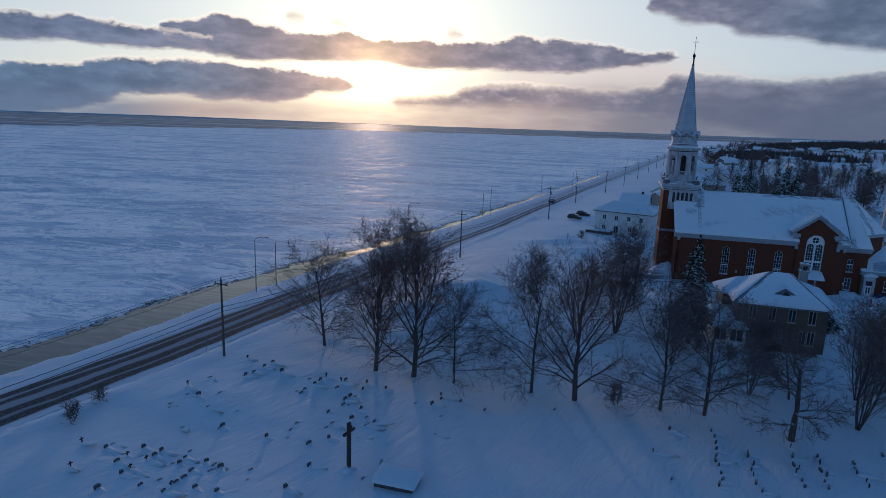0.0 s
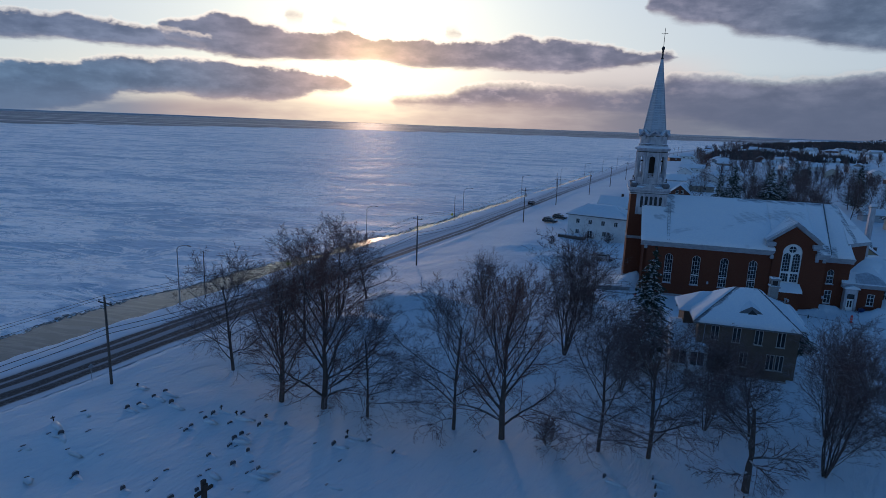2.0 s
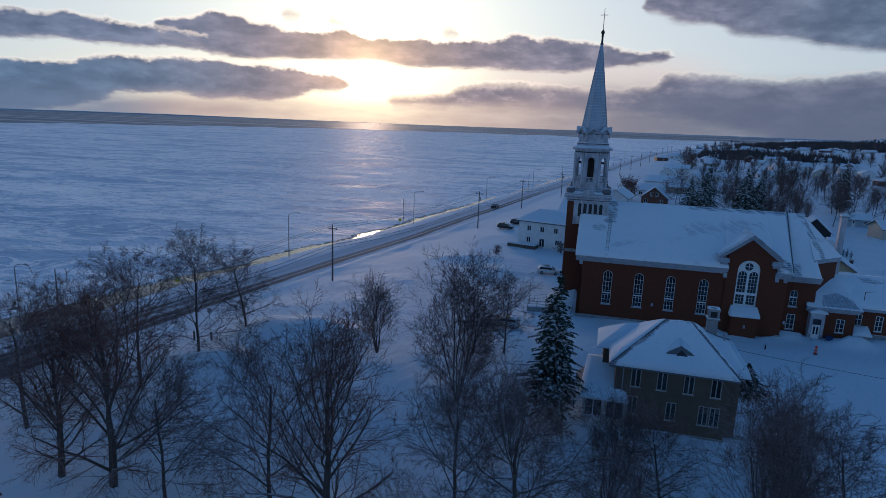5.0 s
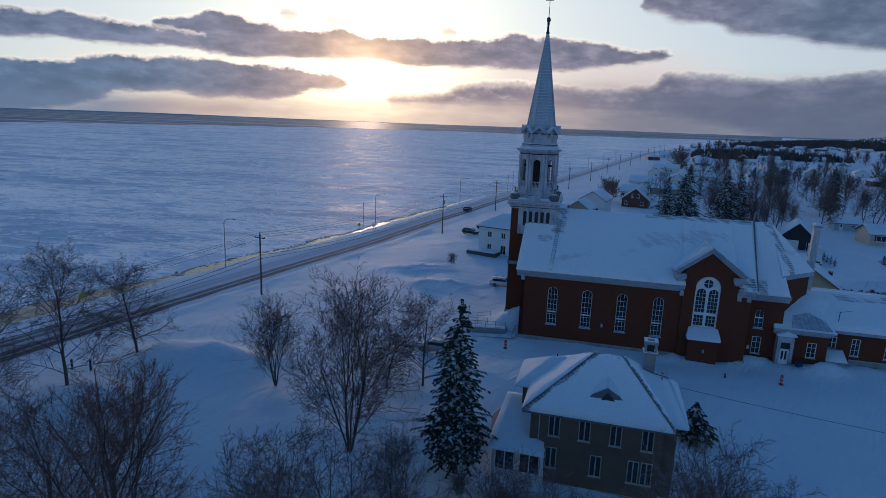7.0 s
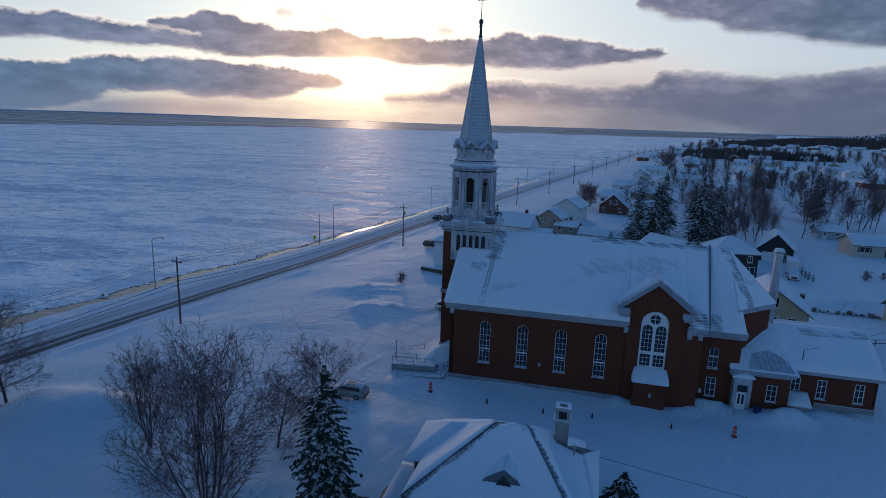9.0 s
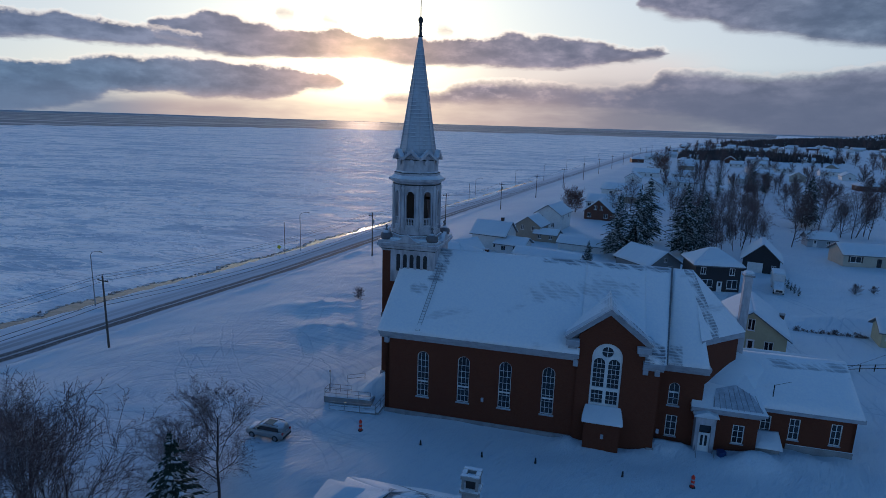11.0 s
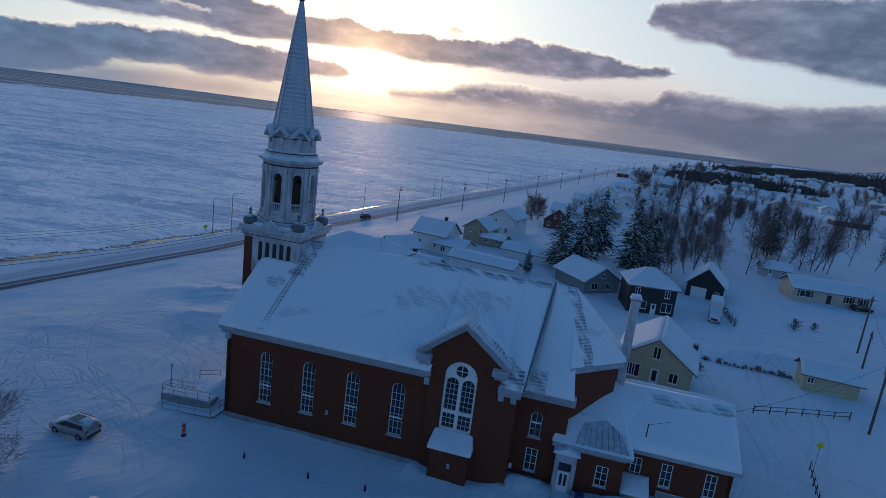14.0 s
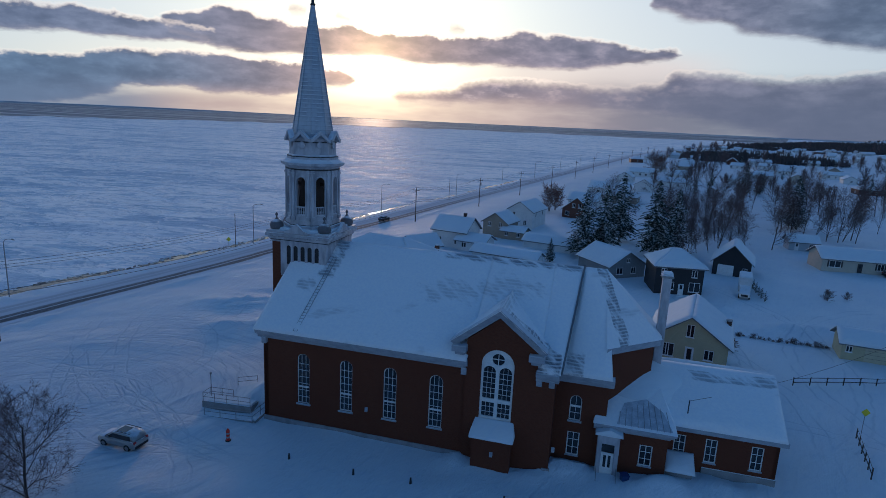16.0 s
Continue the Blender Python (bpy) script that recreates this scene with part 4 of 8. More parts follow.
# ---- trees ----
def grow(seed, height, spread_, fork=0.3, levels=4, kids=(7, 6, 6, 5), upright=0.5, thick=0.02, stems=1, droop=0.0, twig_r=0.016, first=0.22):
    """A bare tree: limbs and twigs as tapered three- to six-sided tubes. Returns two lists of verts and faces."""
    rnd = random.Random(seed)
    limb, twig = ([], []), ([], [])

    def add(bucket, pts, radii, n):
        vs, fs = bucket
        start = len(vs)
        tip = bucket is twig and len(pts) <= 3
        for i, (p, r) in enumerate(zip(pts, radii)):
            if tip and i == len(pts) - 1:
                vs.append(tuple(p))
                continue
            d = (pts[min(i + 1, len(pts) - 1)] - pts[max(i - 1, 0)])
            q = d.to_track_quat("Z", "Y")
            for k in range(n):
                a = 2 * math.pi * k / n
                vs.append(tuple(p + q @ Vector((math.cos(a) * r, math.sin(a) * r, 0))))
        for i in range(len(pts) - 1):
            for k in range(n):
                a, b = start + i * n + k, start + i * n + (k + 1) % n
                if tip and i == len(pts) - 2:
                    fs.append((a, b, start + (i + 1) * n))
                else:
                    fs.append((a, b, b + n, a + n))

    def branch(p, d, length, r, level, rise=1.0):
        n = (5, 4, 3, 3, 2)[level] if level < 4 else 2
        segs = 1 if level == levels else (6, 5, 3, 2, 1)[level]
        pts, radii, dirs = [p.copy()], [r], []
        wob = (0.07 if stems == 1 else 0.08) if level == 0 else 0.11 + 0.03 * level
        for i in range(segs):
            lift = upright * (0.25, 0.20, 0.14, 0.08, 0.06)[level] * rise
            d = (d + Vector((rnd.gauss(0, wob), rnd.gauss(0, wob), rnd.gauss(0, wob * 0.6) + lift - droop * level * 0.22))).normalized()
            p = p + d * (length / segs)
            pts.append(p.copy()), dirs.append(d.copy())
            radii.append(max(r * (1 - (0.72 if level else 0.62) * (i + 1) / segs), twig_r * 0.6))
        add(limb if level < 2 else twig, pts, radii, max(n, 3))
        if level >= levels:
            return
        count = kids[level] + rnd.randint(-1, 1)
        for c in range(count):
            t = (first if level == 0 else 0.18) + (1 - (first if level == 0 else 0.18)) * ((c + rnd.random()) / count)
            i = min(int(t * segs), segs - 1)
            f = t * segs - i
            q0 = pts[i].lerp(pts[i + 1], f)
            rr = radii[i] * (1 - f) + radii[i + 1] * f
            side = Vector((rnd.gauss(0, 1), rnd.gauss(0, 1), rnd.gauss(0, 0.35)))
            side = (side - dirs[i] * side.dot(dirs[i])).normalized()
            ang = radians(rnd.gauss(66 - 40 * t, 8) * spread_) if level == 0 else radians(rnd.uniform(26, 64))
            dd = (dirs[i] * math.cos(ang) + side * math.sin(ang)).normalized()
            shrink = (0.60, 0.52, 0.52, 0.52)[level] * (1.12 - 0.55 * t) * rnd.uniform(0.8, 1.2)
            if level == 0:
                shrink = 0.55 * (0.50 + 0.72 * math.sin(math.pi * (0.16 + 0.74 * t))) * rnd.uniform(0.85, 1.15)
            low = rise if level or stems > 1 else -0.35 + 1.75 * t      # the lowest boughs hang, the upper ones climb
            branch(q0, dd, length * shrink, max(rr * (0.42 if level == 0 else 0.55), twig_r), level + 1, low)

    for s in range(stems):
        a = rnd.uniform(0, 6.28)
        out = 0.0 if stems == 1 else 0.26
        branch(Vector((math.cos(a) * out * 0.4, math.sin(a) * out * 0.4, -0.3)), Vector((math.cos(a) * out, math.sin(a) * out, 1)).normalized(), height * rnd.uniform(0.82, 0.95) if stems == 1 else height * rnd.uniform(0.7, 0.95), height * thick / (stems ** 0.35), 0)
    return limb, twig


def bare_tree(name, m, seed, label, category="tree", twig_mat=None, **kw):
    limb, twig = grow(seed, **kw)
    t = thing(name, m, label, category)
    raw("trunk", *limb, M_BARK, t)
    raw("crown", *twig, twig_mat or M_TWIG, t)
    return t


def at(x, y, turn=0.0, size=1.0, sink=0.0):
    return pose(x, y, ground(x, y) - sink, 0, 0, turn) @ Matrix.Diagonal((size, size, size, 1))


def put_copy(ob, x, y, turn, size, label="", sink=0.0):
    c = copy_thing(ob, pose(x, y, ground(x, y) - sink, 0, 0, turn))
    c.scale = (size, size, size)
    if label:
        c["label"] = label
    return c


L_BROAD = "bare broad-crowned deciduous tree standing in snow"
L_UP = "bare upright tree with russet tufted branches in snow"
L_MULTI = "bare many-stemmed tree rising from snow"
L_BUSH = "bare leafless bush poking out of the snow"
elm = bare_tree("bare_tree", at(-15.2, 77.3, 20), 3, L_BROAD, height=12.0, spread_=1.15, upright=0.42, thick=0.018, kids=(21, 10, 8, 5), first=0.10, droop=0.06, twig_r=0.014)
willow = bare_tree("bare_tree", at(-2.6, 69.2, 0), 11, L_UP, twig_mat=M_TWIGRED, height=14.4, spread_=0.80, upright=1.0, thick=0.025, kids=(24, 10, 8, 5), first=0.07, twig_r=0.015)
maple = bare_tree("bare_tree", at(11.5, 65.5, 0), 23, L_BROAD, height=12.2, spread_=1.1, upright=0.45, thick=0.017, kids=(20, 10, 8, 5), first=0.11, droop=0.06, twig_r=0.014)
stems = bare_tree("bare_tree", at(26.6, 84.0, 0), 37, L_MULTI, height=13.5, spread_=0.62, upright=0.75, thick=0.015, kids=(8, 7, 6, 4), stems=7, first=0.10, twig_r=0.016)
bare_tree("bare_tree", at(37.2, 56.2, 0), 41, "bare gnarled tree with snow on its thick limbs", height=9.6, spread_=1.35, upright=0.30, thick=0.038, kids=(11, 10, 8, 6), droop=0.10, first=0.26, twig_r=0.015)
bush = bare_tree("bush", at(-35.8, 54.4, 0), 53, L_BUSH, "bush", height=2.3, spread_=1.1, upright=0.4, thick=0.016, kids=(6, 5, 5, 3), levels=3, stems=7, first=0.1)
ROW = [  # model, x, y, turn, size
    (willow, -7.4, 70.0, 70, 0.86), (maple, 2.4, 67.6, 200, 0.78), (willow, 16.3, 63.8, 140, 0.95),
    (maple, 25.6, 62.0, 90, 0.97), (elm, 30.2, 61.1, 130, 1.08), (stems, 46.0, 59.0, 40, 0.86),
    (stems, 16.8, 95.5, 200, 0.6), (maple, 33.0, 96.0, 15, 0.68), (elm, 29.0, 95.5, 250, 0.58),
    (elm, -2.2, 103.4, 60, 0.80), (maple, -5.1, 94.0, 300, 0.95), (stems, 38.2, 67.0, 10, 0.66),
    (elm, 42.5, 66.0, 30, 0.66), (stems, 50.5, 66.0, 80, 0.76), (maple, -8.5, 86.0, 33, 1.0),
    (stems, 31.5, 74.5, 300, 0.5), (elm, 55.0, 62.5, 10, 0.75),
]
for model, x, y, turn, size in ROW:
    put_copy(model, x, y, turn, size)
for x, y, turn, size in [(-35.2, 58.4, 50, 0.8), (37.8, 154.8, 20, 1.0), (20.8, 62.8, 10, 1.3), (-3.0, 78.5, 80, 0.7), (53.0, 158.9, 60, 1.25), (36.5, 78.0, 0, 0.9), (40, 76, 90, 1.0), (38.5, 84.5, 20, 1.0)]:
    put_copy(bush, x, y, turn, size)


def spruce_mesh(seed, height, radius, tiers, per, blade=0.5):
    """A spruce: tapered trunk; drooping boughs, each a fan of needle blades with depth."""
    rnd = random.Random(seed)
    tv, tf, nv, nf = [], [], [], []
    n = 6
    for i in range(5):
        z, r = height * 0.96 * i / 4, height * 0.016 * (1 - 0.24 * i)
        tv += [(r * math.cos(k), r * math.sin(k), z - 0.2) for k in np.linspace(0, 2 * math.pi, n, endpoint=False)]
    for i in range(4):
        for k in range(n):
            a, b = i * n + k, i * n + (k + 1) % n
            tf.append((a, b, b + n, a + n))
    for i in range(tiers):
        f = i / (tiers - 1)
        z = height * (0.10 + 0.89 * f)
        reach = radius * min(0.5 + 1.9 * f, 1.12 * (1 - f) ** 0.75) * (0.72 + 0.5 * rnd.random()) + 0.12
        for j in range(max(4, int(per * (1 - 0.6 * f)))):
            a = rnd.uniform(0, 6.283)
            ln = reach * rnd.uniform(0.45, 1.2)
            z = height * (0.10 + 0.89 * f) + rnd.gauss(0, 0.22)
            steps = max(2, int(ln / blade))
            for s in range(steps):
                t0, t1 = s / steps, (s + 1.25) / steps
                for w in (-1, 1):
                    wid = (0.24 + 0.22 * ln * (1 - t0)) * rnd.uniform(0.7, 1.3) * blade / 0.5
                    sag0, sag1 = -0.30 * ln * t0 ** 1.2, -0.34 * ln * t1 ** 1.2
                    ca, sa = math.cos(a), math.sin(a)
                    p0 = (ca * ln * t0, sa * ln * t0, z + sag0)
                    p1 = (ca * ln * t1 - sa * wid * w, sa * ln * t1 + ca * wid * w, z + sag1 - 0.24 * blade * rnd.random())
                    p2 = (ca * ln * min(t1, 1.05), sa * ln * min(t1, 1.05), z + sag1 + 0.02)
                    p3 = ((p0[0] + p1[0] + p2[0]) / 3, (p0[1] + p1[1] + p2[1]) / 3, (p0[2] + p1[2] + p2[2]) / 3 + 0.20 * blade)
                    p4 = (p3[0], p3[1], p3[2] - 0.48 * blade)
                    k = len(nv)
                    nv += [p0, p1, p2, p3, p4]
                    nf += [(k, k + 1, k + 3), (k + 1, k + 2, k + 3), (k + 2, k, k + 3), (k + 1, k, k + 4), (k + 2, k + 1, k + 4), (k, k + 2, k + 4)]
    return (tv, tf), (nv, nf)


def spruce(m, seed, height, radius, label, tiers=22, per=11, blade=0.5, mat=None):
    t = thing("spruce", m, label, "spruce tree")
    a, b = spruce_mesh(seed, height, radius, tiers, per, blade)
    raw("trunk", *a, M_BARK, t)
    raw("crown", *b, mat or M_NEEDLE, t)
    return t


L_SPRUCE = "dark green spruce with snow on its boughs"
spruce(at(36.2, 81.0), 5, 15.8, 3.3, L_SPRUCE, 40, 24, 0.30)

yew = thing("evergreen_bush", at(59.7, 87.0), "dark evergreen bush beside the rectory wall", "bush")
ya, yb = spruce_mesh(31, 3.6, 2.1, 16, 22, 0.3)
raw("trunk", *ya, M_BARK, yew)
raw("crown", *yb, M_NEEDLE, yew)

# ---- the church ----
church = thing("church", pose(*CH_O, 0, 0, 0, math.degrees(A_CH)), "red brick church with snowy roof and a tall metal-clad steeple", "church")
EAVE, RIDGE, HALF = 9.75, 17.3, 9.8
SOUTH = Matrix.Identity(4)


def arched_window(u, v, z0, z1, w, parent, band=0.33, cols=3, label="tall round-headed window with white frame"):
    """White frame with bars in one mesh, a leaded pane and a sill under it."""
    out, inn = arch(u, z0, z1, w), arch(u, z0 + 0.07, z1 - 0.07, w - 0.14)
    bm = sheet(out, [inn], Matrix.Translation((0, v + 0.10, 0)), 0.16)
    zb = z0 + (z1 - z0) * band
    box(bm, u - w / 2 + 0.09, u + w / 2 - 0.09, v + 0.11, v + 0.22, zb - 0.08, zb + 0.08)
    for k in range(1, cols):
        x = u - w / 2 + w * k / cols
        box(bm, x - 0.017, x + 0.017, v + 0.12, v + 0.20, z0 + 0.1, z1 - 0.14 - 0.1 * abs(k - cols / 2))
    rows = int((z1 - z0) / 0.7)
    for k in range(1, rows):
        z = z0 + (z1 - z0 - w * 0.3) * k / rows
        box(bm, u - w / 2 + 0.09, u + w / 2 - 0.09, v + 0.12, v + 0.20, z - 0.014, z + 0.014)
    win = part("window", bm, M_WHITE, parent, label)
    part("pane", sheet(arch(u, z0 + 0.05, z1 - 0.05, w - 0.1), [], Matrix.Translation((0, v + 0.18, 0)), 0.05), M_LEADED, win)
    part("sill", boxes((u - w / 2 - 0.12, u + w / 2 + 0.12, v - 0.12, v + 0.12, z0 - 0.16, z0), bevel=0.02), M_TRIM, win)
    return win


def sash_window(u, v, z0, z1, w, parent, cols=2, rows=3, label="", sign=1):
    bm = sheet(rect(u - w / 2, u + w / 2, z0, z1), [rect(u - w / 2 + 0.09, u + w / 2 - 0.09, z0 + 0.09, z1 - 0.09)], Matrix.Translation((0, v + 0.05, 0)), 0.12)
    for k in range(1, cols):
        x = u - w / 2 + w * k / cols
        box(bm, x - 0.03, x + 0.03, v + 0.07, v + 0.14, z0 + 0.08, z1 - 0.08)
    for k in range(1, rows):
        z = z0 + (z1 - z0) * k / rows
        box(bm, u - w / 2 + 0.08, u + w / 2 - 0.08, v + 0.075, v + 0.145, z - 0.022, z + 0.022)
    win = part("window", bm, M_WHITE, parent, label)
    part("pane", boxes((u - w / 2 + 0.04, u + w / 2 - 0.04, v + 0.11, v + 0.15, z0 + 0.04, z1 - 0.04)), M_GLASS, win)
    part("sill", boxes((u - w / 2 - 0.08, u + w / 2 + 0.08, v - 0.07, v + 0.07, z0 - 0.12, z0), bevel=0.015), M_TRIM, win)
    return win


NAVE_W = [4.35, 8.87, 13.36, 17.87]
WZ0, WZ1, WW = 2.72, 7.95, 1.30
holes = [arch(u, WZ0, WZ1, WW) for u in NAVE_W]
part("wall", sheet([(0, -1.2), (20.6, -1.2), (20.6, EAVE), (0, EAVE)], holes, SOUTH, 0.5), M_BRICK, church, "red-brown brick wall")
for u in NAVE_W:
    arched_window(u, 0.0, WZ0, WZ1, WW, church)
# gabled bay with the great window
GU, GZ_ = 23.45, 14.25
big = arch(GU + 0.05, 4.6, 11.35, 2.95, 16)
part("wall", sheet([(20.6, -1.2), (28.6, -1.2), (28.6, EAVE), (27.3, EAVE), (27.3, 11.4), (GU, GZ_), (20.6, 11.95)], [big], Matrix.Translation((0, -0.25, 0)), 0.6), M_BRICK, church, "red-brown brick gable wall")
bu = GU + 0.05
bm = sheet(arch(bu, 4.6, 11.35, 2.95, 16), [arch(bu - 0.72, 6.6, 9.72, 1.12), arch(bu + 0.72, 6.6, 9.72, 1.12), rect(bu - 1.28, bu - 0.16, 4.85, 6.25), rect(bu + 0.16, bu + 1.28, 4.85, 6.25),
           [(bu + 0.56 * math.cos(k * math.pi / 8), 10.4 + 0.56 * math.sin(k * math.pi / 8)) for k in range(16)]], Matrix.Translation((0, -0.12, 0)), 0.16)
for s in (-0.72, 0.72):
    for k in (-0.19, 0.19):
        box(bm, bu + s + k - 0.015, bu + s + k + 0.015, -0.09, -0.02, 4.85, 9.55)
    for z in (5.3, 5.8, 7.1, 7.6, 8.1, 8.6, 9.1):
        box(bm, bu + s - 0.56, bu + s + 0.56, -0.088, -0.022, z - 0.013, z + 0.013)
box(bm, bu - 0.03, bu + 0.03, -0.09, -0.02, 9.84, 10.96)
box(bm, bu - 0.58, bu + 0.58, -0.088, -0.022, 10.37, 10.43)
great = part("window", bm, M_WHITE, church, "great twin-light window with a round rose above")
part("pane", sheet(arch(bu, 4.65, 11.3, 2.85, 16), [], Matrix.Translation((0, 0.02, 0)), 0.05), M_LEADED, great)
# low projection under the great window
part("projection", boxes((bu - 1.75, bu + 1.75, -1.45, -0.2, -1.2, 3.3)), M_BRICK, church, "brick projection under the great window")
cap = hull([(bu - 2.0, -1.7, 3.3), (bu + 2.0, -1.7, 3.3), (bu - 2.0, -0.2, 3.3), (bu + 2.0, -0.2, 3.3), (bu - 2.0, -1.7, 3.55), (bu + 2.0, -1.7, 3.55), (bu - 1.75, -0.2, 4.72), (bu + 1.75, -0.2, 4.72), (bu - 1.95, -1.2, 3.95), (bu + 1.95, -1.2, 3.95)])
bmesh.ops.bevel(cap, geom=list(cap.edges), offset=0.09, segments=2, affect="EDGES", profile=0.5)
part("projection_cap", cap, M_ROOFSNOW, church, "rounded snow on the sloping cap", smooth=True)
# other nave walls, west front and the far side
part("wall", sheet([(0, -1.2), (2 * HALF, -1.2), (2 * HALF, EAVE), (HALF, RIDGE - 0.4), (0, EAVE)], [], Matrix.Translation((0.5, 0, 0)) @ Matrix.Rotation(radians(90), 4, "Z"), 0.5), M_BRICK, church, "brick west front")
part("wall", boxes((0, 29, 2 * HALF - 0.5, 2 * HALF, -1.2, EAVE)), M_BRICK, church, "brick north wall")
part("foundation", boxes((-0.06, 20.5, -0.10, 0.1, -1.2, 0.75), (28.0, 28.75, -0.35, 0.2, -1.2, 0.85), bevel=0.03), M_STONE, church, "grey stone foundation course")
# chancel and apse
CV = 2.3
cw = [arch(30.45, 4.65, 7.1, 1.05), rect(30.5 - 0.55, 30.5 + 0.55, 1.2, 3.5)]
part("wall", sheet([(28.6, -1.2), (33.2, -1.2), (33.2, 9.2), (28.6, 9.2)], cw, Matrix.Translation((0, CV, 0)), 0.4), M_BRICK, church, "brick chancel wall")
part("wall", boxes((28.2, 28.6, -0.24, CV + 0.3, -1.2, EAVE)), M_BRICK, church, "brick return wall")
part("wall", boxes((28.6, 33.2, 2 * HALF - CV - 0.4, 2 * HALF - CV, -1.2, 9.2)), M_BRICK, church, "brick chancel wall")
part("wall", boxes((32.8, 33.2, CV + 0.4, 2 * HALF - CV - 0.4, -1.2, 9.2)), M_BRICK, church, "brick chancel wall")
arched_window(30.45, CV, 4.65, 7.1, 1.05, church, 0.55, 2, "small round-headed window with white frame")
sash_window(30.5, CV, 1.2, 3.5, 1.1, church, label="white sash window")
APSE = [(33.2, 3.9), (37.0, 7.6), (37.0, 12.0), (33.2, 15.7)]
part("apse", hull([(u, v, z) for u, v in APSE for z in (-1.2, 11.2)]), M_BRICK, church, "brick polygonal apse")
part("cornice", hull([(u, v, z) for u, v in [(32.7, 3.3), (37.6, 7.9), (37.6, 11.7), (32.7, 16.3)] for z in (10.9, 11.5)]), M_TRIM, church)


def cornice(name, u0, u1, v, z):
    bm = bmesh.new()
    for out, a, b in ((0.12, -0.75, -0.45), (0.28, -0.46, -0.20), (0.62, -0.21, 0.06), (0.72, 0.05, 0.2)):
        box(bm, u0, u1, v - out, v + 0.3, z + a, z + b, bevel=0.02)
    return part(name, bm, M_TRIM, church, "moulded grey-white cornice")


cornice("cornice", -0.6, 20.75, 0.0, EAVE + 0.1)
cornice("cornice", 26.9, 28.9, -0.25, EAVE + 0.1)
cornice("cornice", 28.6, 33.6, CV, 9.05)
for u in (0.25, 20.45, 27.2, 28.3):
    part("bracket", boxes((u - 0.25, u + 0.25, -0.42, 0.05, EAVE - 1.15, EAVE - 0.5), bevel=0.05), M_TRIM, church, "scrolled eave bracket")


def roof_slab(name, corners, mat, thick, parent, nu=60, nv=24, bumpy=0.10, label="", seed=1, sag=True):
    """A roof plane between four corners (eave left, eave right, ridge right, ridge left) with an uneven snow layer on it."""
    a, b, c, d = (np.array(p, float) for p in corners)
    uu, vv = np.meshgrid(np.linspace(0, 1, nu), np.linspace(0, 1, nv))
    P_ = (a[None, None] * (1 - uu)[..., None] + b[None, None] * uu[..., None]) * (1 - vv)[..., None] + (d[None, None] * (1 - uu)[..., None] + c[None, None] * uu[..., None]) * vv[..., None]
    nrm = np.cross(b - a, d - a)
    nrm = nrm / np.linalg.norm(nrm)
    ln, wd = np.linalg.norm(b - a), np.linalg.norm(d - a)
    edge = np.minimum(np.minimum(uu, 1 - uu) * ln, np.minimum(vv, 1 - vv) * wd)
    h = thick * (0.35 + 0.65 * smooth(edge, 0.0, 0.7)) + bumpy * (value_noise(uu * ln * 0.22, vv * wd * 0.3, seed) * 0.7 + 0.3 * value_noise(uu * ln * 0.9, vv * wd * 0.9, seed + 1)) * smooth(edge, 0, 0.6)
    T = P_ + nrm * h[..., None]
    n = nu * nv
    vs = T.reshape(-1, 3).tolist() + P_.reshape(-1, 3).tolist()
    g = np.arange(n).reshape(nv, nu)
    fs = np.stack([g[:-1, :-1], g[:-1, 1:], g[1:, 1:], g[1:, :-1]], -1).reshape(-1, 4).tolist()
    ring = list(g[0, :]) + list(g[1:, -1]) + list(g[-1, -2::-1]) + list(g[-2:0:-1, 0])
    for k in range(len(ring)):
        i, j = int(ring[k]), int(ring[(k + 1) % len(ring)])
        fs.append((j, i, i + n, j + n))
    return raw(name, vs, fs, mat, parent, label, smooth=True)


E0 = EAVE + 0.3
L_RS = "wind-scoured snow over metal roofing"
slope = (RIDGE - E0) / (HALF + 0.8)
VB = 0.55
roof_slab("roof", [(-0.7, -0.8, E0), (20.75, -0.8, E0), (20.75, HALF, RIDGE), (-0.7, HALF, RIDGE)], M_SCOURED, 0.22, church, 70, 36, 0.10, L_RS)
roof_slab("roof", [(20.7, VB, E0 + (VB + 0.8) * slope), (27.1, VB, E0 + (VB + 0.8) * slope), (27.1, HALF, RIDGE), (20.7, HALF, RIDGE)], M_SCOURED, 0.22, church, 24, 34, 0.08, L_RS, 2)
roof_slab("roof", [(27.0, -0.8, E0), (29.0, -0.8, E0), (29.9, HALF, RIDGE), (27.0, HALF, RIDGE)], M_SCOURED, 0.22, church, 12, 36, 0.06, L_RS, 3)
roof_slab("roof", [(29.0, 2 * HALF + 0.8, E0), (-0.7, 2 * HALF + 0.8, E0), (-0.7, HALF, RIDGE), (29.9, HALF, RIDGE)], M_SCOURED, 0.22, church, 60, 20, 0.10, L_RS, 4)
roof_slab("roof", [(28.9, CV - 0.75, 9.25), (33.4, CV - 0.75, 9.25), (32.1, HALF, RIDGE - 0.02), (29.9, HALF, RIDGE - 0.02)], M_SCOURED, 0.24, church, 24, 30, 0.06, L_RS, 6)
part("roof", hull([(28.95, CV - 0.7, 9.2), (33.3, CV - 0.7, 9.2), (32.1, HALF, RIDGE - 0.1), (29.9, HALF, RIDGE - 0.1), (28.95, 2 * HALF - CV + 0.7, 9.2), (33.3, 2 * HALF - CV + 0.7, 9.2)]), M_ROOFSNOW, church)
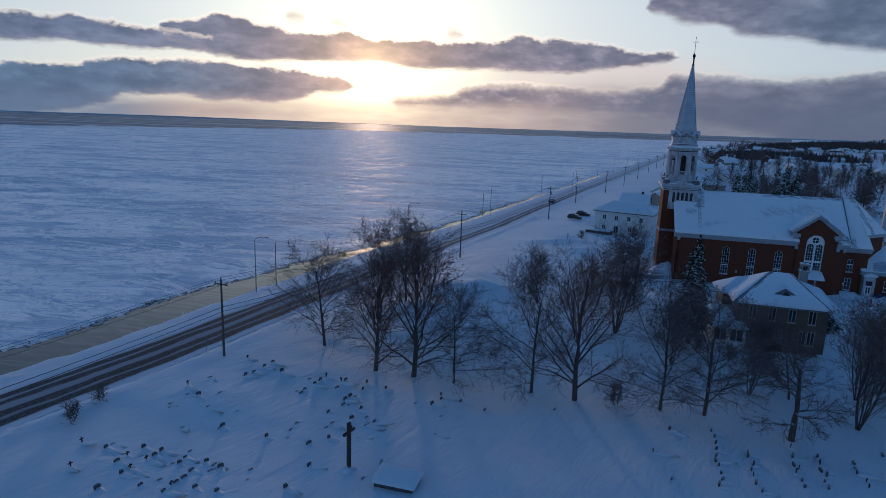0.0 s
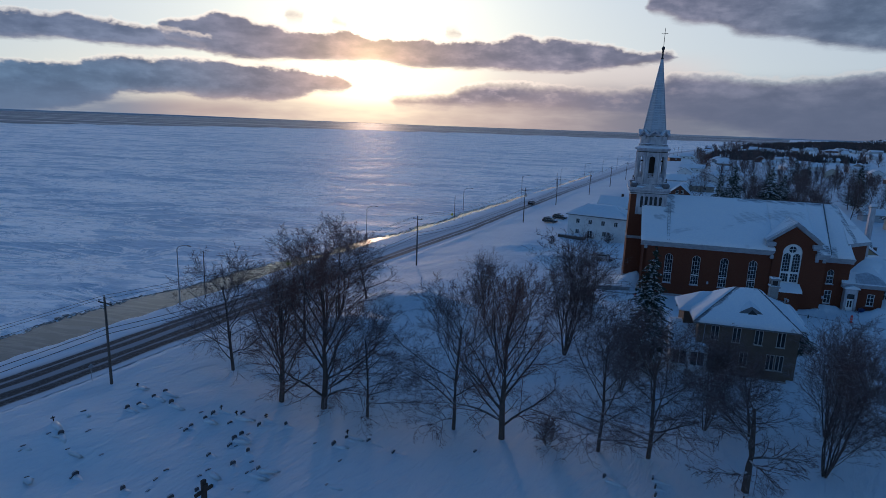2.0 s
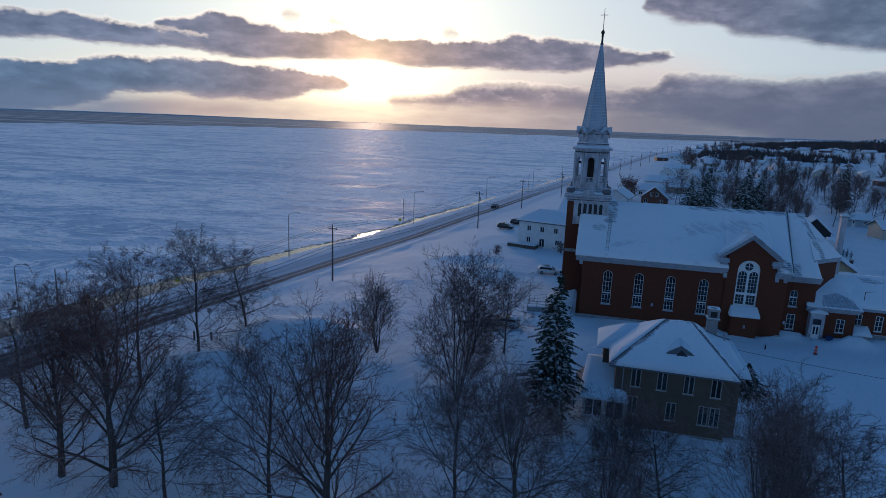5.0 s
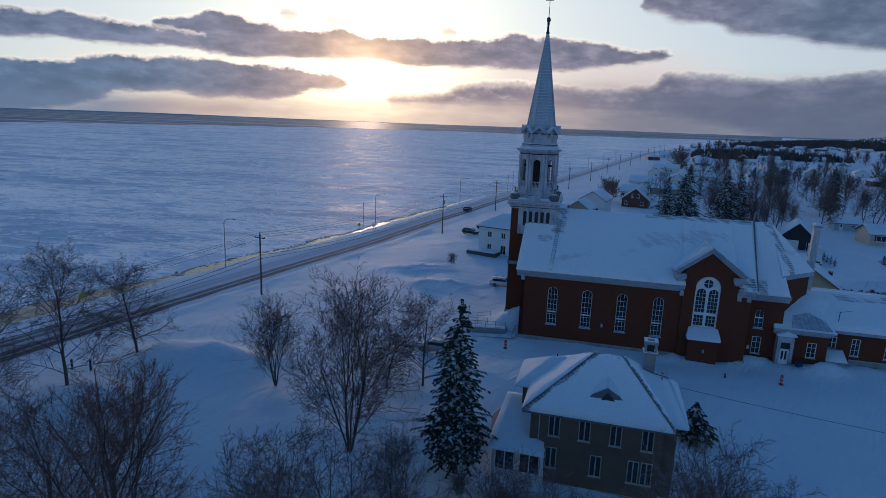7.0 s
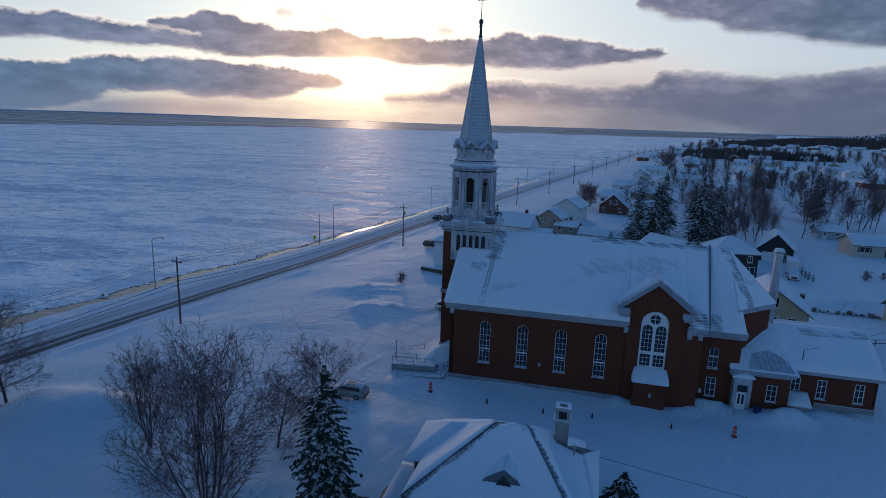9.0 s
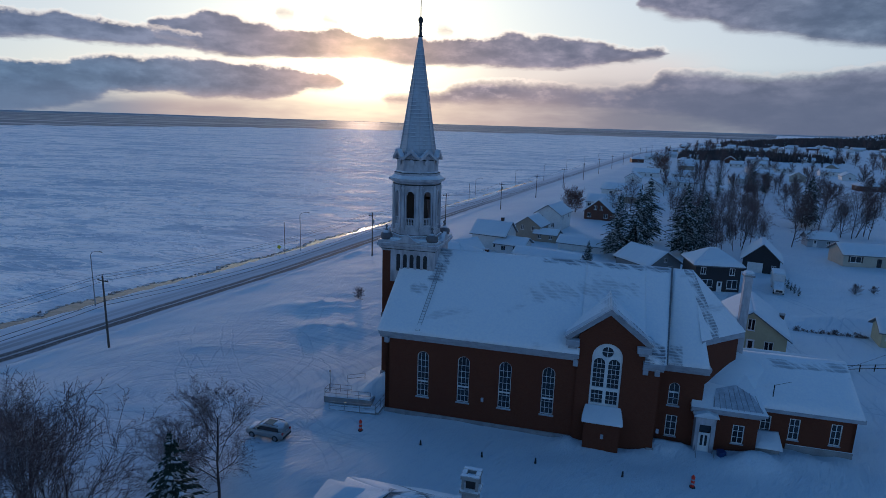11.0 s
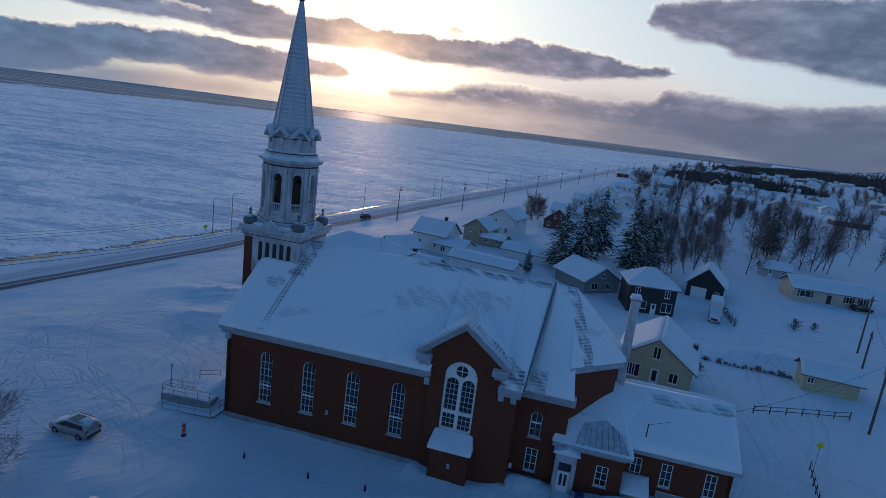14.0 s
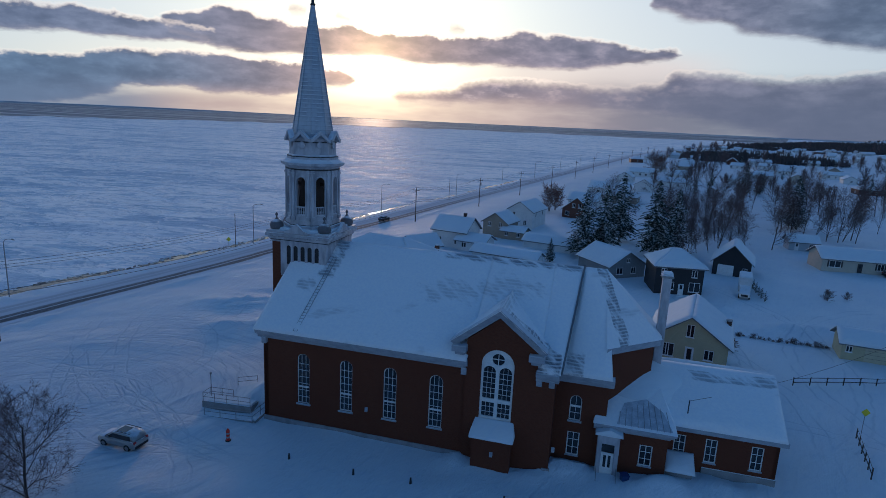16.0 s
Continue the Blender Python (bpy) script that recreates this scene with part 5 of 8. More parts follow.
part("roof", hull([(32.6, 3.2, 11.5), (37.7, 7.9, 11.5), (37.7, 11.7, 11.5), (32.6, 16.4, 11.5), (32.1, HALF, RIDGE - 0.05)]), M_SCOURED, church, L_RS)
# seams and ladders that lie on the roof
part("roof_seam", tubes(((29.05, -0.7, E0 + 0.1), (29.9, HALF, RIDGE + 0.18), 0.09), n=6), M_SHINGLE, church, "grey metal roof seam")


def ladder(p0, p1, side, rungs=26, w=0.42):
    bm = bmesh.new()
    a, b, s = Vector(p0), Vector(p1), Vector(side).normalized() * w / 2
    tube(bm, a - s, b - s, 0.026, n=5), tube(bm, a + s, b + s, 0.026, n=5)
    for k in range(rungs + 1):
        p = a.lerp(b, k / rungs)
        tube(bm, p - s, p + s, 0.022, n=5)
    return bm


part("roof_ladder", ladder((3.8, -0.6, E0 + 0.40), (4.15, HALF - 2.4, RIDGE - 2.4 * slope + 0.33), (1, 0, 0)), M_STEEL, church, "metal roof ladder lying on the snow")
# cross gable over the bay
GE = 11.85
for s in (-1, 1):
    lo, hi = (GU + s * 4.3, GE), (GU, GZ_ + 0.95)
    cs = [(lo[0], -0.95, lo[1]), (lo[0], 2.9, lo[1]), (hi[0], 8.0, hi[1]), (hi[0], -0.95, hi[1])]
    if s > 0:
        cs = [cs[1], cs[0], cs[3], cs[2]]
    roof_slab("gable_roof", cs, M_SCOURED, 0.16, church, 18, 18, 0.05, L_RS, 8 + s)
    bm = bmesh.new()
    n0 = Vector((s * (GZ_ + 0.95 - GE), 0, 4.3)).normalized()
    for out, t0, t1 in ((-0.45, -0.66, -0.42), (-0.62, -0.43, -0.20), (-0.82, -0.21, 0.0)):
        pts = []
        for q in (lo, hi):
            for t in (t0, t1):
                for y in (out, 0.2):
                    top = Vector((q[0], y, q[1])) + n0 * t
                    if q is hi:
                        top.x = GU
                        top.z = GZ_ + 0.95 + t / n0.z
                    pts.append(top)
        h2 = hull(pts)
        me_ = bpy.data.meshes.new("tmp")
        h2.to_mesh(me_)
        h2.free()
        bm.from_mesh(me_)
        bpy.data.meshes.remove(me_)
    part("gable_moulding", bm, M_TRIM, church, "raking grey-white gable moulding")
    part("gable_return", boxes((min(GU + s * 2.75, GU + s * 4.1), max(GU + s * 2.75, GU + s * 4.1), -0.9, 0.1, GE - 0.95, GE - 0.35), (min(GU + s * 2.95, GU + s * 3.85), max(GU + s * 2.95, GU + s * 3.85), -0.6, 0.1, GE - 1.3, GE - 0.95), bevel=0.04), M_TRIM, church, "moulded cornice return")
# brick behind the bay's wall, as one body under the cross roof
part("gable_core", hull([(20.65, 0.4, EAVE - 0.6), (27.0, 0.4, EAVE - 0.6), (20.65, 0.4, GE - 0.1), (27.0, 0.4, GE - 0.1), (GU, 0.4, GZ_), (20.65, 2.4, GE - 0.1), (27.0, 2.4, GE - 0.1), (GU, 6.2, GZ_), (20.65, 1.0, EAVE), (27.0, 1.0, EAVE)]), M_BRICK, church)

# ---- tower ----
TC = (0.3, 9.75)
TH = 3.15
part("tower", boxes((TC[0] - TH, TC[0] + TH, TC[1] - TH, TC[1] + TH, -1.2, 17.4)), M_BRICK, church, "square brick tower shaft")
for za, zb in ((9.0, 9.5), (1.4, 2.0)):
    part("tower_band", boxes((TC[0] - TH - 0.13, TC[0] + TH, TC[1] - TH - 0.13, TC[1] + TH, za, zb), bevel=0.03), M_STONE, church, "pale stone band")
SF = TC[1] - TH
lou = [arch(TC[0] - 1.35 + 0.82 * k + 0.2, 14.9, 17.0, 0.5, 8) for k in range(5)]
part("louvre_panel", sheet(rect(TC[0] - 2.1, TC[0] + TH + 0.1, 13.6, 17.5), lou, Matrix.Translation((0, SF - 0.12, 0)), 0.12), M_ZINC, church, "grey sheet-metal panel with five arched openings")
part("louvre", boxes((TC[0] - 2.0, TC[0] + TH - 0.2, SF - 0.01, SF + 0.005, 14.7, 17.1)), M_DARK, church, "dark louvres")
part("tower_east_panel", boxes((TC[0] + TH, TC[0] + TH + 0.1, SF, TC[1] + TH, 12.5, 17.5)), M_ZINC, church, "grey sheet-metal side panel")
bm = bmesh.new()
for out, a, b in ((0.10, 17.3, 17.6), (0.30, 17.6, 17.95), (0.55, 17.95, 18.3), (0.45, 18.3, 18.6)):
    box(bm, TC[0] - TH - out, TC[0] + TH + out, TC[1] - TH - out, TC[1] + TH + out, a, b, bevel=0.03)
part("tower_cornice", bm, M_ZINC, church, "heavy grey metal cornice with snow")
for ang in (0, 90, 180, 270):
    m = Matrix.Translation((*TC, 0)) @ Matrix.Rotation(radians(ang), 4, "Z")
    prof = [(-1.5, 18.55), (-0.9, 18.75), (0.0, 19.45), (0.9, 18.75), (1.5, 18.55), (1.5, 18.4), (-1.5, 18.4)]
    part("pediment", turned(sheet([(x, z) for x, z in prof], [], Matrix.Translation((0, -TH - 0.62, 0)), 0.35), m), M_ZINC, church, "small curved pediment")
part("tower_deck", boxes((TC[0] - TH, TC[0] + TH, TC[1] - TH, TC[1] + TH, 18.55, 18.85), bevel=0.1), M_ROOFSNOW, church, "snow on the tower platform")
for sx0 in (-1, 1):
    for sy0 in (-1, 1):
        bm = bmesh.new()
        lathe(bm, (TC[0] + sx0 * (TH - 0.35), TC[1] + sy0 * (TH - 0.35), 18.55), [(0.58, 0), (0.58, 0.10), (0.68, 0.14), (0.66, 0.22), (0.72, 0.38), (0.70, 0.60), (0.55, 0.86), (0.30, 1.05), (0.12, 1.20), (0.07, 1.42), (0.15, 1.52), (0.15, 1.64), (0.06, 1.76), (0.03, 1.85)], 16)
        part("corner_dome", bm, M_DOME, church, "small metal corner dome with finial", smooth=True)


# belfry: eight faces with arched openings, pilasters at the corners, a low balustrade
BR = 2.6
face_w = 2 * BR * math.tan(math.pi / 8)
bm = bmesh.new()
lathe(bm, (*TC, 0), [(BR + 0.55, 18.7), (BR + 0.55, 19.1), (BR + 0.35, 19.2), (BR + 0.3, 19.7), (0.5, 19.72)], 8, math.pi / 8)
part("belfry_base", bm, M_ZINC, church, "stepped octagonal belfry base")
for k in range(8):
    m = Matrix.Translation((*TC, 0)) @ Matrix.Rotation(k * math.pi / 4, 4, "Z")
    w = face_w / 2
    part("belfry_face", turned(sheet(rect(-w, w, 19.6, 25.2), [arch(0, 20.25, 24.3, 1.0, 10)], Matrix.Translation((0, -BR, 0)), 0.3), m), M_ZINC, church, "belfry face with an arched opening")
    bm = sheet(arch(0, 20.1, 24.42, 1.26, 10), [arch(0, 20.26, 24.29, 0.99, 10)], Matrix.Translation((0, -BR - 0.08, 0)), 0.12)
    for j in (-1, 1):
        box(bm, j * (w - 0.22) - 0.16, j * (w - 0.22) + 0.16, -BR - 0.16, -BR + 0.05, 19.7, 25.0, bevel=0.02)
        box(bm, j * (w - 0.22) - 0.22, j * (w - 0.22) + 0.22, -BR - 0.22, -BR + 0.05, 24.55, 24.75)
        box(bm, j * (w - 0.22) - 0.22, j * (w - 0.22) + 0.22, -BR - 0.22, -BR + 0.05, 19.7, 20.1)
    part("pilaster", turned(bm, m), M_ZINC, church, "paired pilasters and arch trim")
    bm = bmesh.new()
    box(bm, -0.5, 0.5, -BR + 0.02, -BR + 0.14, 21.05, 21.17), box(bm, -0.5, 0.5, -BR + 0.02, -BR + 0.14, 20.25, 20.35)
    for j in range(5):
        lathe(bm, (-0.4 + 0.2 * j, -BR + 0.08, 20.3), [(0.04, 0), (0.075, 0.25), (0.04, 0.5), (0.05, 0.8)], 6)
    part("balustrade", turned(bm, m), M_ZINC, church, "turned balustrade in the belfry opening")
bm = bmesh.new()
lathe(bm, (*TC, 21.6), [(1.0, 0), (0.95, 0.15), (0.78, 0.5), (0.62, 1.0), (0.5, 1.35), (0.25, 1.5), (0.1, 1.6)], 16)
part("bell", bm, M_DARK, church, "dark bronze bell", smooth=True)
# solid block added to darken the openings: bell timber and inner shade in one
part("belfry_dark_core", hull([(TC[0] + sx0 * 1.1, TC[1] + sy0 * 1.1, z0) for sx0 in (-1, 1) for sy0 in (-1, 1) for z0 in (19.7, 21.5)] + [(TC[0] + sx0 * 0.8, TC[1] + sy0 * 0.8, 24.75) for sx0 in (-1, 1) for sy0 in (-1, 1)]), M_WOODDARK, church, "solid dark core standing for timber and shade inside the belfry")
part("bell_ceiling", boxes((TC[0] - 1.6, TC[0] + 1.6, TC[1] - 1.6, TC[1] + 1.6, 24.7, 24.9)), M_WOODDARK, church)
part("bell_beam", boxes((TC[0] - 2.2, TC[0] + 2.2, TC[1] - 0.12, TC[1] + 0.12, 23.2, 23.5)), M_WOODDARK, church)
bm = bmesh.new()
lathe(bm, (*TC, 0), [(0.4, 25.1), (BR + 0.25, 25.12), (BR + 0.35, 25.3), (BR + 0.75, 25.5), (BR + 0.8, 25.75), (BR + 0.5, 25.85), (BR + 0.15, 26.1), (BR + 0.1, 26.4), (BR - 0.1, 26.6), (BR - 0.2, 28.3), (0.4, 28.4)], 8, math.pi / 8)
part("belfry_cornice", bm, M_ZINC, church, "octagonal cornice and drum above the belfry")
# thin dark strips added as shade under the belfry's mouldings
for r_, z_, t_ in ((BR + 0.30, 24.98, 0.16), (BR + 0.13, 26.34, 0.10), (BR - 0.04, 27.86, 0.10), (BR + 0.42, 19.12, 0.10)):
    bm = bmesh.new()
    lathe(bm, (*TC, z_), [(r_, 0.0), (r_, t_)], 8, math.pi / 8)
    part("shade_band", bm, M_DARK, church, "thin dark strip standing for shade under the mouldings")
# two more dark strips put in as shade below the tower cornice
part("shade_band", boxes((TC[0] - TH - 0.16, TC[0] + TH + 0.16, TC[1] - TH - 0.16, TC[1] + TH + 0.16, 17.50, 17.62), (TC[0] - TH - 0.36, TC[0] + TH + 0.36, TC[1] - TH - 0.36, TC[1] + TH + 0.36, 17.90, 17.97)), M_DARK, church, "thin dark strip standing for shade under the mouldings")
for k in range(8):
    m = Matrix.Translation((*TC, 0)) @ Matrix.Rotation(k * math.pi / 4, 4, "Z")
    w = (BR + 0.05) * math.tan(math.pi / 8)
    bm = sheet([(-w, 27.9), (-w, 28.25), (-w * 0.8, 28.3), (0, 29.1), (w * 0.8, 28.3), (w, 28.25), (w, 27.9), (w * 0.78, 27.95), (0, 28.7), (-w * 0.78, 27.95)], [], Matrix.Translation((0, -BR - 0.16, 0)), 0.6)
    lathe(bm, (0, 0, 0), [(0.36, 0.0), (0.36, 0.1), (0.26, 0.12)], 12)
    ring = bm.verts[-36:]
    bmesh.ops.transform(bm, matrix=Matrix.Translation((0, -BR + 0.22, 27.6)) @ Matrix.Rotation(radians(90), 4, "X"), verts=list(ring))
    part("gablet", turned(bm, m), M_ZINC, church, "small gablet with a roundel at the spire foot")
bm = bmesh.new()
prof = [(BR - 0.35, 28.2)] + [(0.16 + (BR - 0.62) * (1 - t) ** 1.04, 28.5 + 13.3 * t) for t in np.linspace(0, 1, 24)]
lathe(bm, (*TC, 0), prof, 8, math.pi / 8)
part("spire", bm, M_SPIRE, church, "tall octagonal tinned spire")
bm = bmesh.new()
for k in range(8):
    a = math.pi / 8 + k * math.pi / 4
    tube(bm, (TC[0] + (BR - 0.4) * math.cos(a), TC[1] + (BR - 0.4) * math.sin(a), 28.4), (TC[0] + 0.17 * math.cos(a), TC[1] + 0.17 * math.sin(a), 41.7), 0.06, 0.035, 5)
part("spire_rib", bm, M_SPIRE, church, "standing ribs of the spire")
bm = bmesh.new()
lathe(bm, (*TC, 41.6), [(0.2, 0), (0.30, 0.12), (0.17, 0.25), (0.14, 1.2), (0.24, 1.3), (0.14, 1.4), (0.18, 1.55), (0.26, 1.7), (0.29, 1.85), (0.24, 2.05), (0.1, 2.2)], 14)
part("finial", bm, M_DARK, church, "dark ball finial", smooth=True)
part("cross", tubes(((*TC, 43.8), (*TC, 47.0), 0.05, 0.035), ((TC[0] - 0.55, TC[1], 46.0), (TC[0] + 0.55, TC[1], 46.0), 0.045), n=6), M_DARK, church, "thin iron cross")

# ---- sacristy wing, porch and ramp of the church ----
sacristy = thing("sacristy", pose(*CH_O, 0, 0, 0, math.degrees(A_CH)), "low brick sacristy wing with a deep snowy roof", "sacristy")
SV, SE = 4.5, 48.1
sw = [(39.9, 1.6, 3.9), (42.6, 1.6, 3.9), (46.4, 1.6, 3.9)]
part("wall", sheet([(38.4, -1.2), (SE, -1.2), (SE, 4.9), (38.4, 4.9)], [rect(u - 0.5, u + 0.5, a, b) for u, a, b in sw], Matrix.Translation((0, SV, 0)), 0.35), M_BRICK, sacristy, "brick sacristy wall")
part("wall", sheet([(SV, -1.2), (16.5, -1.2), (16.5, 4.9), (10.5, 8.0), (SV, 4.9)], [], Matrix.Translation((SE, 0, 0)) @ Matrix.Rotation(radians(90), 4, "Z"), 0.35), M_BRICK, sacristy, "brick gable end")
part("wall", boxes((37, SE - 0.4, 16.15, 16.5, -1.2, 4.9)), M_BRICK, sacristy, "brick sacristy wall")
part("foundation", boxes((42.0, SE + 0.06, SV - 0.12, SV, -1.2, 1.1), bevel=0.03), M_CONCRETE, sacristy, "grey rendered foundation")
for u, a, b in sw:
    sash_window(u, SV, a, b, 1.0, sacristy, 2, 3, "white six-pane sash window")
part("fascia", boxes((38.2, SE + 0.5, SV - 0.62, SV - 0.45, 4.55, 5.0)), M_TRIM, sacristy, "grey-white eaves board")
roof_slab("roof", [(37.6, SV - 0.65, 4.95), (SE + 0.35, SV - 0.65, 4.95), (SE + 0.35, 10.5, 8.45), (36.4, 10.5, 8.45)], M_SCOURED, 0.42, sacristy, 44, 24, 0.2, "deep drifted roof snow", 12)
roof_slab("roof", [(SE + 0.35, 17.1, 4.95), (36.4, 17.1, 4.95), (36.4, 10.5, 8.45), (SE + 0.35, 10.5, 8.45)], M_ROOFSNOW, 0.42, sacristy, 40, 16, 0.2, "deep drifted roof snow", 13)
part("core", hull([(37.2, 5.2, 4.8), (48.2, 5.2, 4.8), (37.2, 15.8, 4.8), (48.2, 15.8, 4.8), (37.2, 10.5, 8.3), (48.2, 10.5, 8.3)]), M_SHINGLE, sacristy, "roof body")
# annex between chancel and sacristy, with hipped metal roof
AV = 2.1
part("annex_wall", sheet([(33.2, -1.2), (38.6, -1.2), (38.6, 4.8), (33.2, 4.8)], [rect(36.3, 37.4, 1.5, 3.5), rect(36.1, 37.3, 0.0, 0.45)], Matrix.Translation((0, AV, 0)), 0.35), M_BRICK, sacristy, "brick annex wall")
part("annex_wall", boxes((38.25, 38.6, AV + 0.35, 6.0, -1.2, 4.8)), M_BRICK, sacristy, "brick annex wall")
part("pane", boxes((36.1, 37.3, AV + 0.1, AV + 0.16, 0.0, 0.45)), M_GLASS, sacristy, "cellar window pane")
sash_window(36.85, AV, 1.5, 3.5, 1.1, sacristy, 2, 3, "white six-pane sash window")
bm = bmesh.new()
for out, a, b in ((0.15, 4.4, 4.65), (0.4, 4.65, 4.9), (0.6, 4.9, 5.15)):
    box(bm, 32.2, 38.6 + out, AV - out, 5.5, a, b, bevel=0.02)
part("annex_cornice", bm, M_TRIM, sacristy, "moulded grey-white cornice")
part("annex_roof", hull([(32.1, AV - 0.62, 5.15), (39.25, AV - 0.62, 5.15), (33.3, 7.6, 8.1), (37.4, 7.6, 8.1), (39.2, 8.0, 5.2), (32.3, 8.0, 5.2)]), M_SCOURED, sacristy, "hipped metal roof half covered by snow")
M_SHEET = weathered("bare_roof_sheet", (0.42, 0.45, 0.51), (0.62, 0.65, 0.70), 1.4, 0.6, fine=6.0)


def annex_slope(u0, f, lift=0.0):
    """A point on the annex roof's front slope, f of the way up."""
    return (u0 + (35.35 - u0) * f * 0.32, AV - 0.62 + 6.12 * f, 5.17 + 2.95 * f + lift)


part("bare_sheet", hull([annex_slope(34.1, 0.04, 0.02), annex_slope(38.9, 0.04, 0.02), annex_slope(38.4, 0.34, 0.02), annex_slope(36.9, 0.52, 0.02), annex_slope(34.6, 0.40, 0.02), annex_slope(36.5, 0.3, -0.1)]), M_SHEET, sacristy, "wind-bared grey roof sheets")
for k in range(9):
    u0 = 34.3 + 0.55 * k
    part("roof_seam", tubes((annex_slope(u0, 0.03, 0.03), annex_slope(u0, 0.50 - 0.05 * abs(k - 5), 0.03), 0.022), n=4), M_STEEL, sacristy, "standing seam of the annex roof")
drift = hull([(32.6, 4.2, 6.3), (36.6, 3.4, 5.9), (38.6, 4.4, 5.7), (36.5, 10.0, 9.2), (33.6, 9.5, 9.3), (41.0, 8.5, 7.6), (33.4, 7.0, 8.3), (37.5, 7.0, 8.2), (36, 10, 5.5), (33, 9, 5.5)])
bmesh.ops.bevel(drift, geom=list(drift.edges), offset=0.5, segments=3, affect="EDGES", profile=0.5)
part("drift", drift, M_ROOFSNOW, sacristy, "snow drifted in the roof corner", smooth=True)
# low lean-to beside the annex
part("lean_to", boxes((38.7, 41.0, 2.6, 4.4, -1.2, 1.2)), M_CONCRETE, sacristy, "rendered cellar lean-to")
roof_slab("lean_to_roof", [(38.65, 2.3, 1.25), (41.2, 2.3, 1.25), (41.2, 4.45, 2.2), (38.65, 4.45, 2.2)], M_ROOFSNOW, 0.35, sacristy, 10, 10, 0.06, "snowy lean-to roof", 15)
# porch with door
part("porch", sheet(rect(32.65, 34.55, -1.2, 4.3), [rect(33.05, 34.15, 0.3, 3.45)], Matrix.Translation((0, 1.2, 0)), 0.3), M_ZINC, sacristy, "grey panelled door surround")
part("porch_side", boxes((34.25, 34.55, 1.5, AV, -1.2, 4.3), (32.65, 32.95, 1.5, AV + 0.2, -1.2, 4.3)), M_ZINC, sacristy)
door = part("door", boxes((33.05, 34.15, 1.35, 1.43, 0.3, 2.55), bevel=0.01), M_WHITE, sacristy, "white door with two tall lights")
for u in (33.4, 33.8):
    part("pane", boxes((u - 0.12, u + 0.12, 1.335, 1.36, 1.15, 2.3)), M_GLASS, door)
part("transom", boxes((33.05, 34.15, 1.36, 1.42, 2.65, 3.45)), M_GLASS, sacristy, "dark transom light")
part("porch_pediment", hull([(32.4, 1.0, 4.3), (34.8, 1.0, 4.3), (32.4, AV, 4.3), (34.8, AV, 4.3), (32.5, 0.95, 4.55), (34.7, 0.95, 4.55), (33.6, 0.95, 4.95), (33.6, AV, 4.95), (32.5, AV, 4.55), (34.7, AV, 4.55)]), M_ROOFSNOW, sacristy, "snow-capped curved door hood")
steps = thing("porch_steps", pose(*CH_O, 0, 0, 0, math.degrees(A_CH)), "snowy concrete steps with thin steel handrails", "steps")
for k in range(4):
    part("step", boxes((32.8, 34.4, 1.15 - 0.3 * (k + 1), 1.15 - 0.3 * k, -1.0, 0.28 - 0.17 * k), bevel=0.03), M_CONCRETE, steps)
for u in (32.75, 34.45):
    part("handrail", tubes(((u, 1.0, 0.2), (u, 1.0, 1.25), 0.03), ((u, -0.35, -0.5), (u, -0.35, 0.65), 0.03), ((u, 1.05, 1.25), (u, -0.4, 0.65), 0.03), n=6), M_STEEL, steps, "steel handrail")
bin_ = thing("wheeled_bin", pose(*CH_O, 0, 0, 0, math.degrees(A_CH)) @ pose(35.2, 0.5, 0.25, 0, 0, 20), "blue plastic wheeled bin by the porch", "bin")
part("bin_body", hull([(x * s, y * s, z) for z, s in ((0, 0.25), (1.0, 0.33)) for x in (-1, 1) for y in (-1, 1)]), M_BLUEBIN, bin_)
part("lid", boxes((-0.36, 0.36, -0.38, 0.36, 1.0, 1.08), bevel=0.02), M_BLUEBIN, bin_)
# chimney stack behind the apse
stack = thing("chimney_stack", pose(*CH_O, 0, 0, 0, math.degrees(A_CH)) @ pose(37.6, 9.6, 0), "tall square metal-clad chimney with a snow cap", "chimney")
part("shaft", boxes((-0.4, 0.4, -0.4, 0.4, 6.0, 17.2), bevel=0.04), M_ZINC, stack)
part("cap", boxes((-0.55, 0.55, -0.55, 0.55, 17.2, 17.45), bevel=0.04), M_CONCRETE, stack, "projecting cap")
part("cap_snow", boxes((-0.48, 0.48, -0.48, 0.48, 17.45, 17.75), bevel=0.12), M_ROOFSNOW, stack, "snow on the cap")
# service mast on the roof
part("mast", tubes(((40.3, SV + 0.3, 5.0), (40.3, SV + 0.3, 7.2), 0.05), n=6), M_DARK, sacristy, "dark service mast")
# small wall fittings
for u, z in ((11.05, 3.1), (28.9, 2.6), (bu + 0.1, 2.6 - 0.9)):
    part("wall_box", boxes((u - 0.14, u + 0.14, -0.16 if u < 20 else -1.56 if u < 26 else -0.4, 0.0 if u < 20 else -1.44 if u < 26 else -0.24, z, z + 0.45), bevel=0.02), M_TRIM, church, "small grey wall box")

# west entrance: snowy steps with a walled access ramp and railings
ramp = thing("access_ramp", pose(*CH_O, 0, 0, 0, math.degrees(A_CH)), "concrete access ramp with steel railings beside the steps", "ramp")
def run(u0, u1, v0, v1, za, zb, zg=-1.2):
    """A sloping slab between two ends, down to the ground."""
    return hull([(u0, v, z) for v in (v0, v1) for z in (zg, za)] + [(u1, v, z) for v in (v0, v1) for z in (zg, zb)])


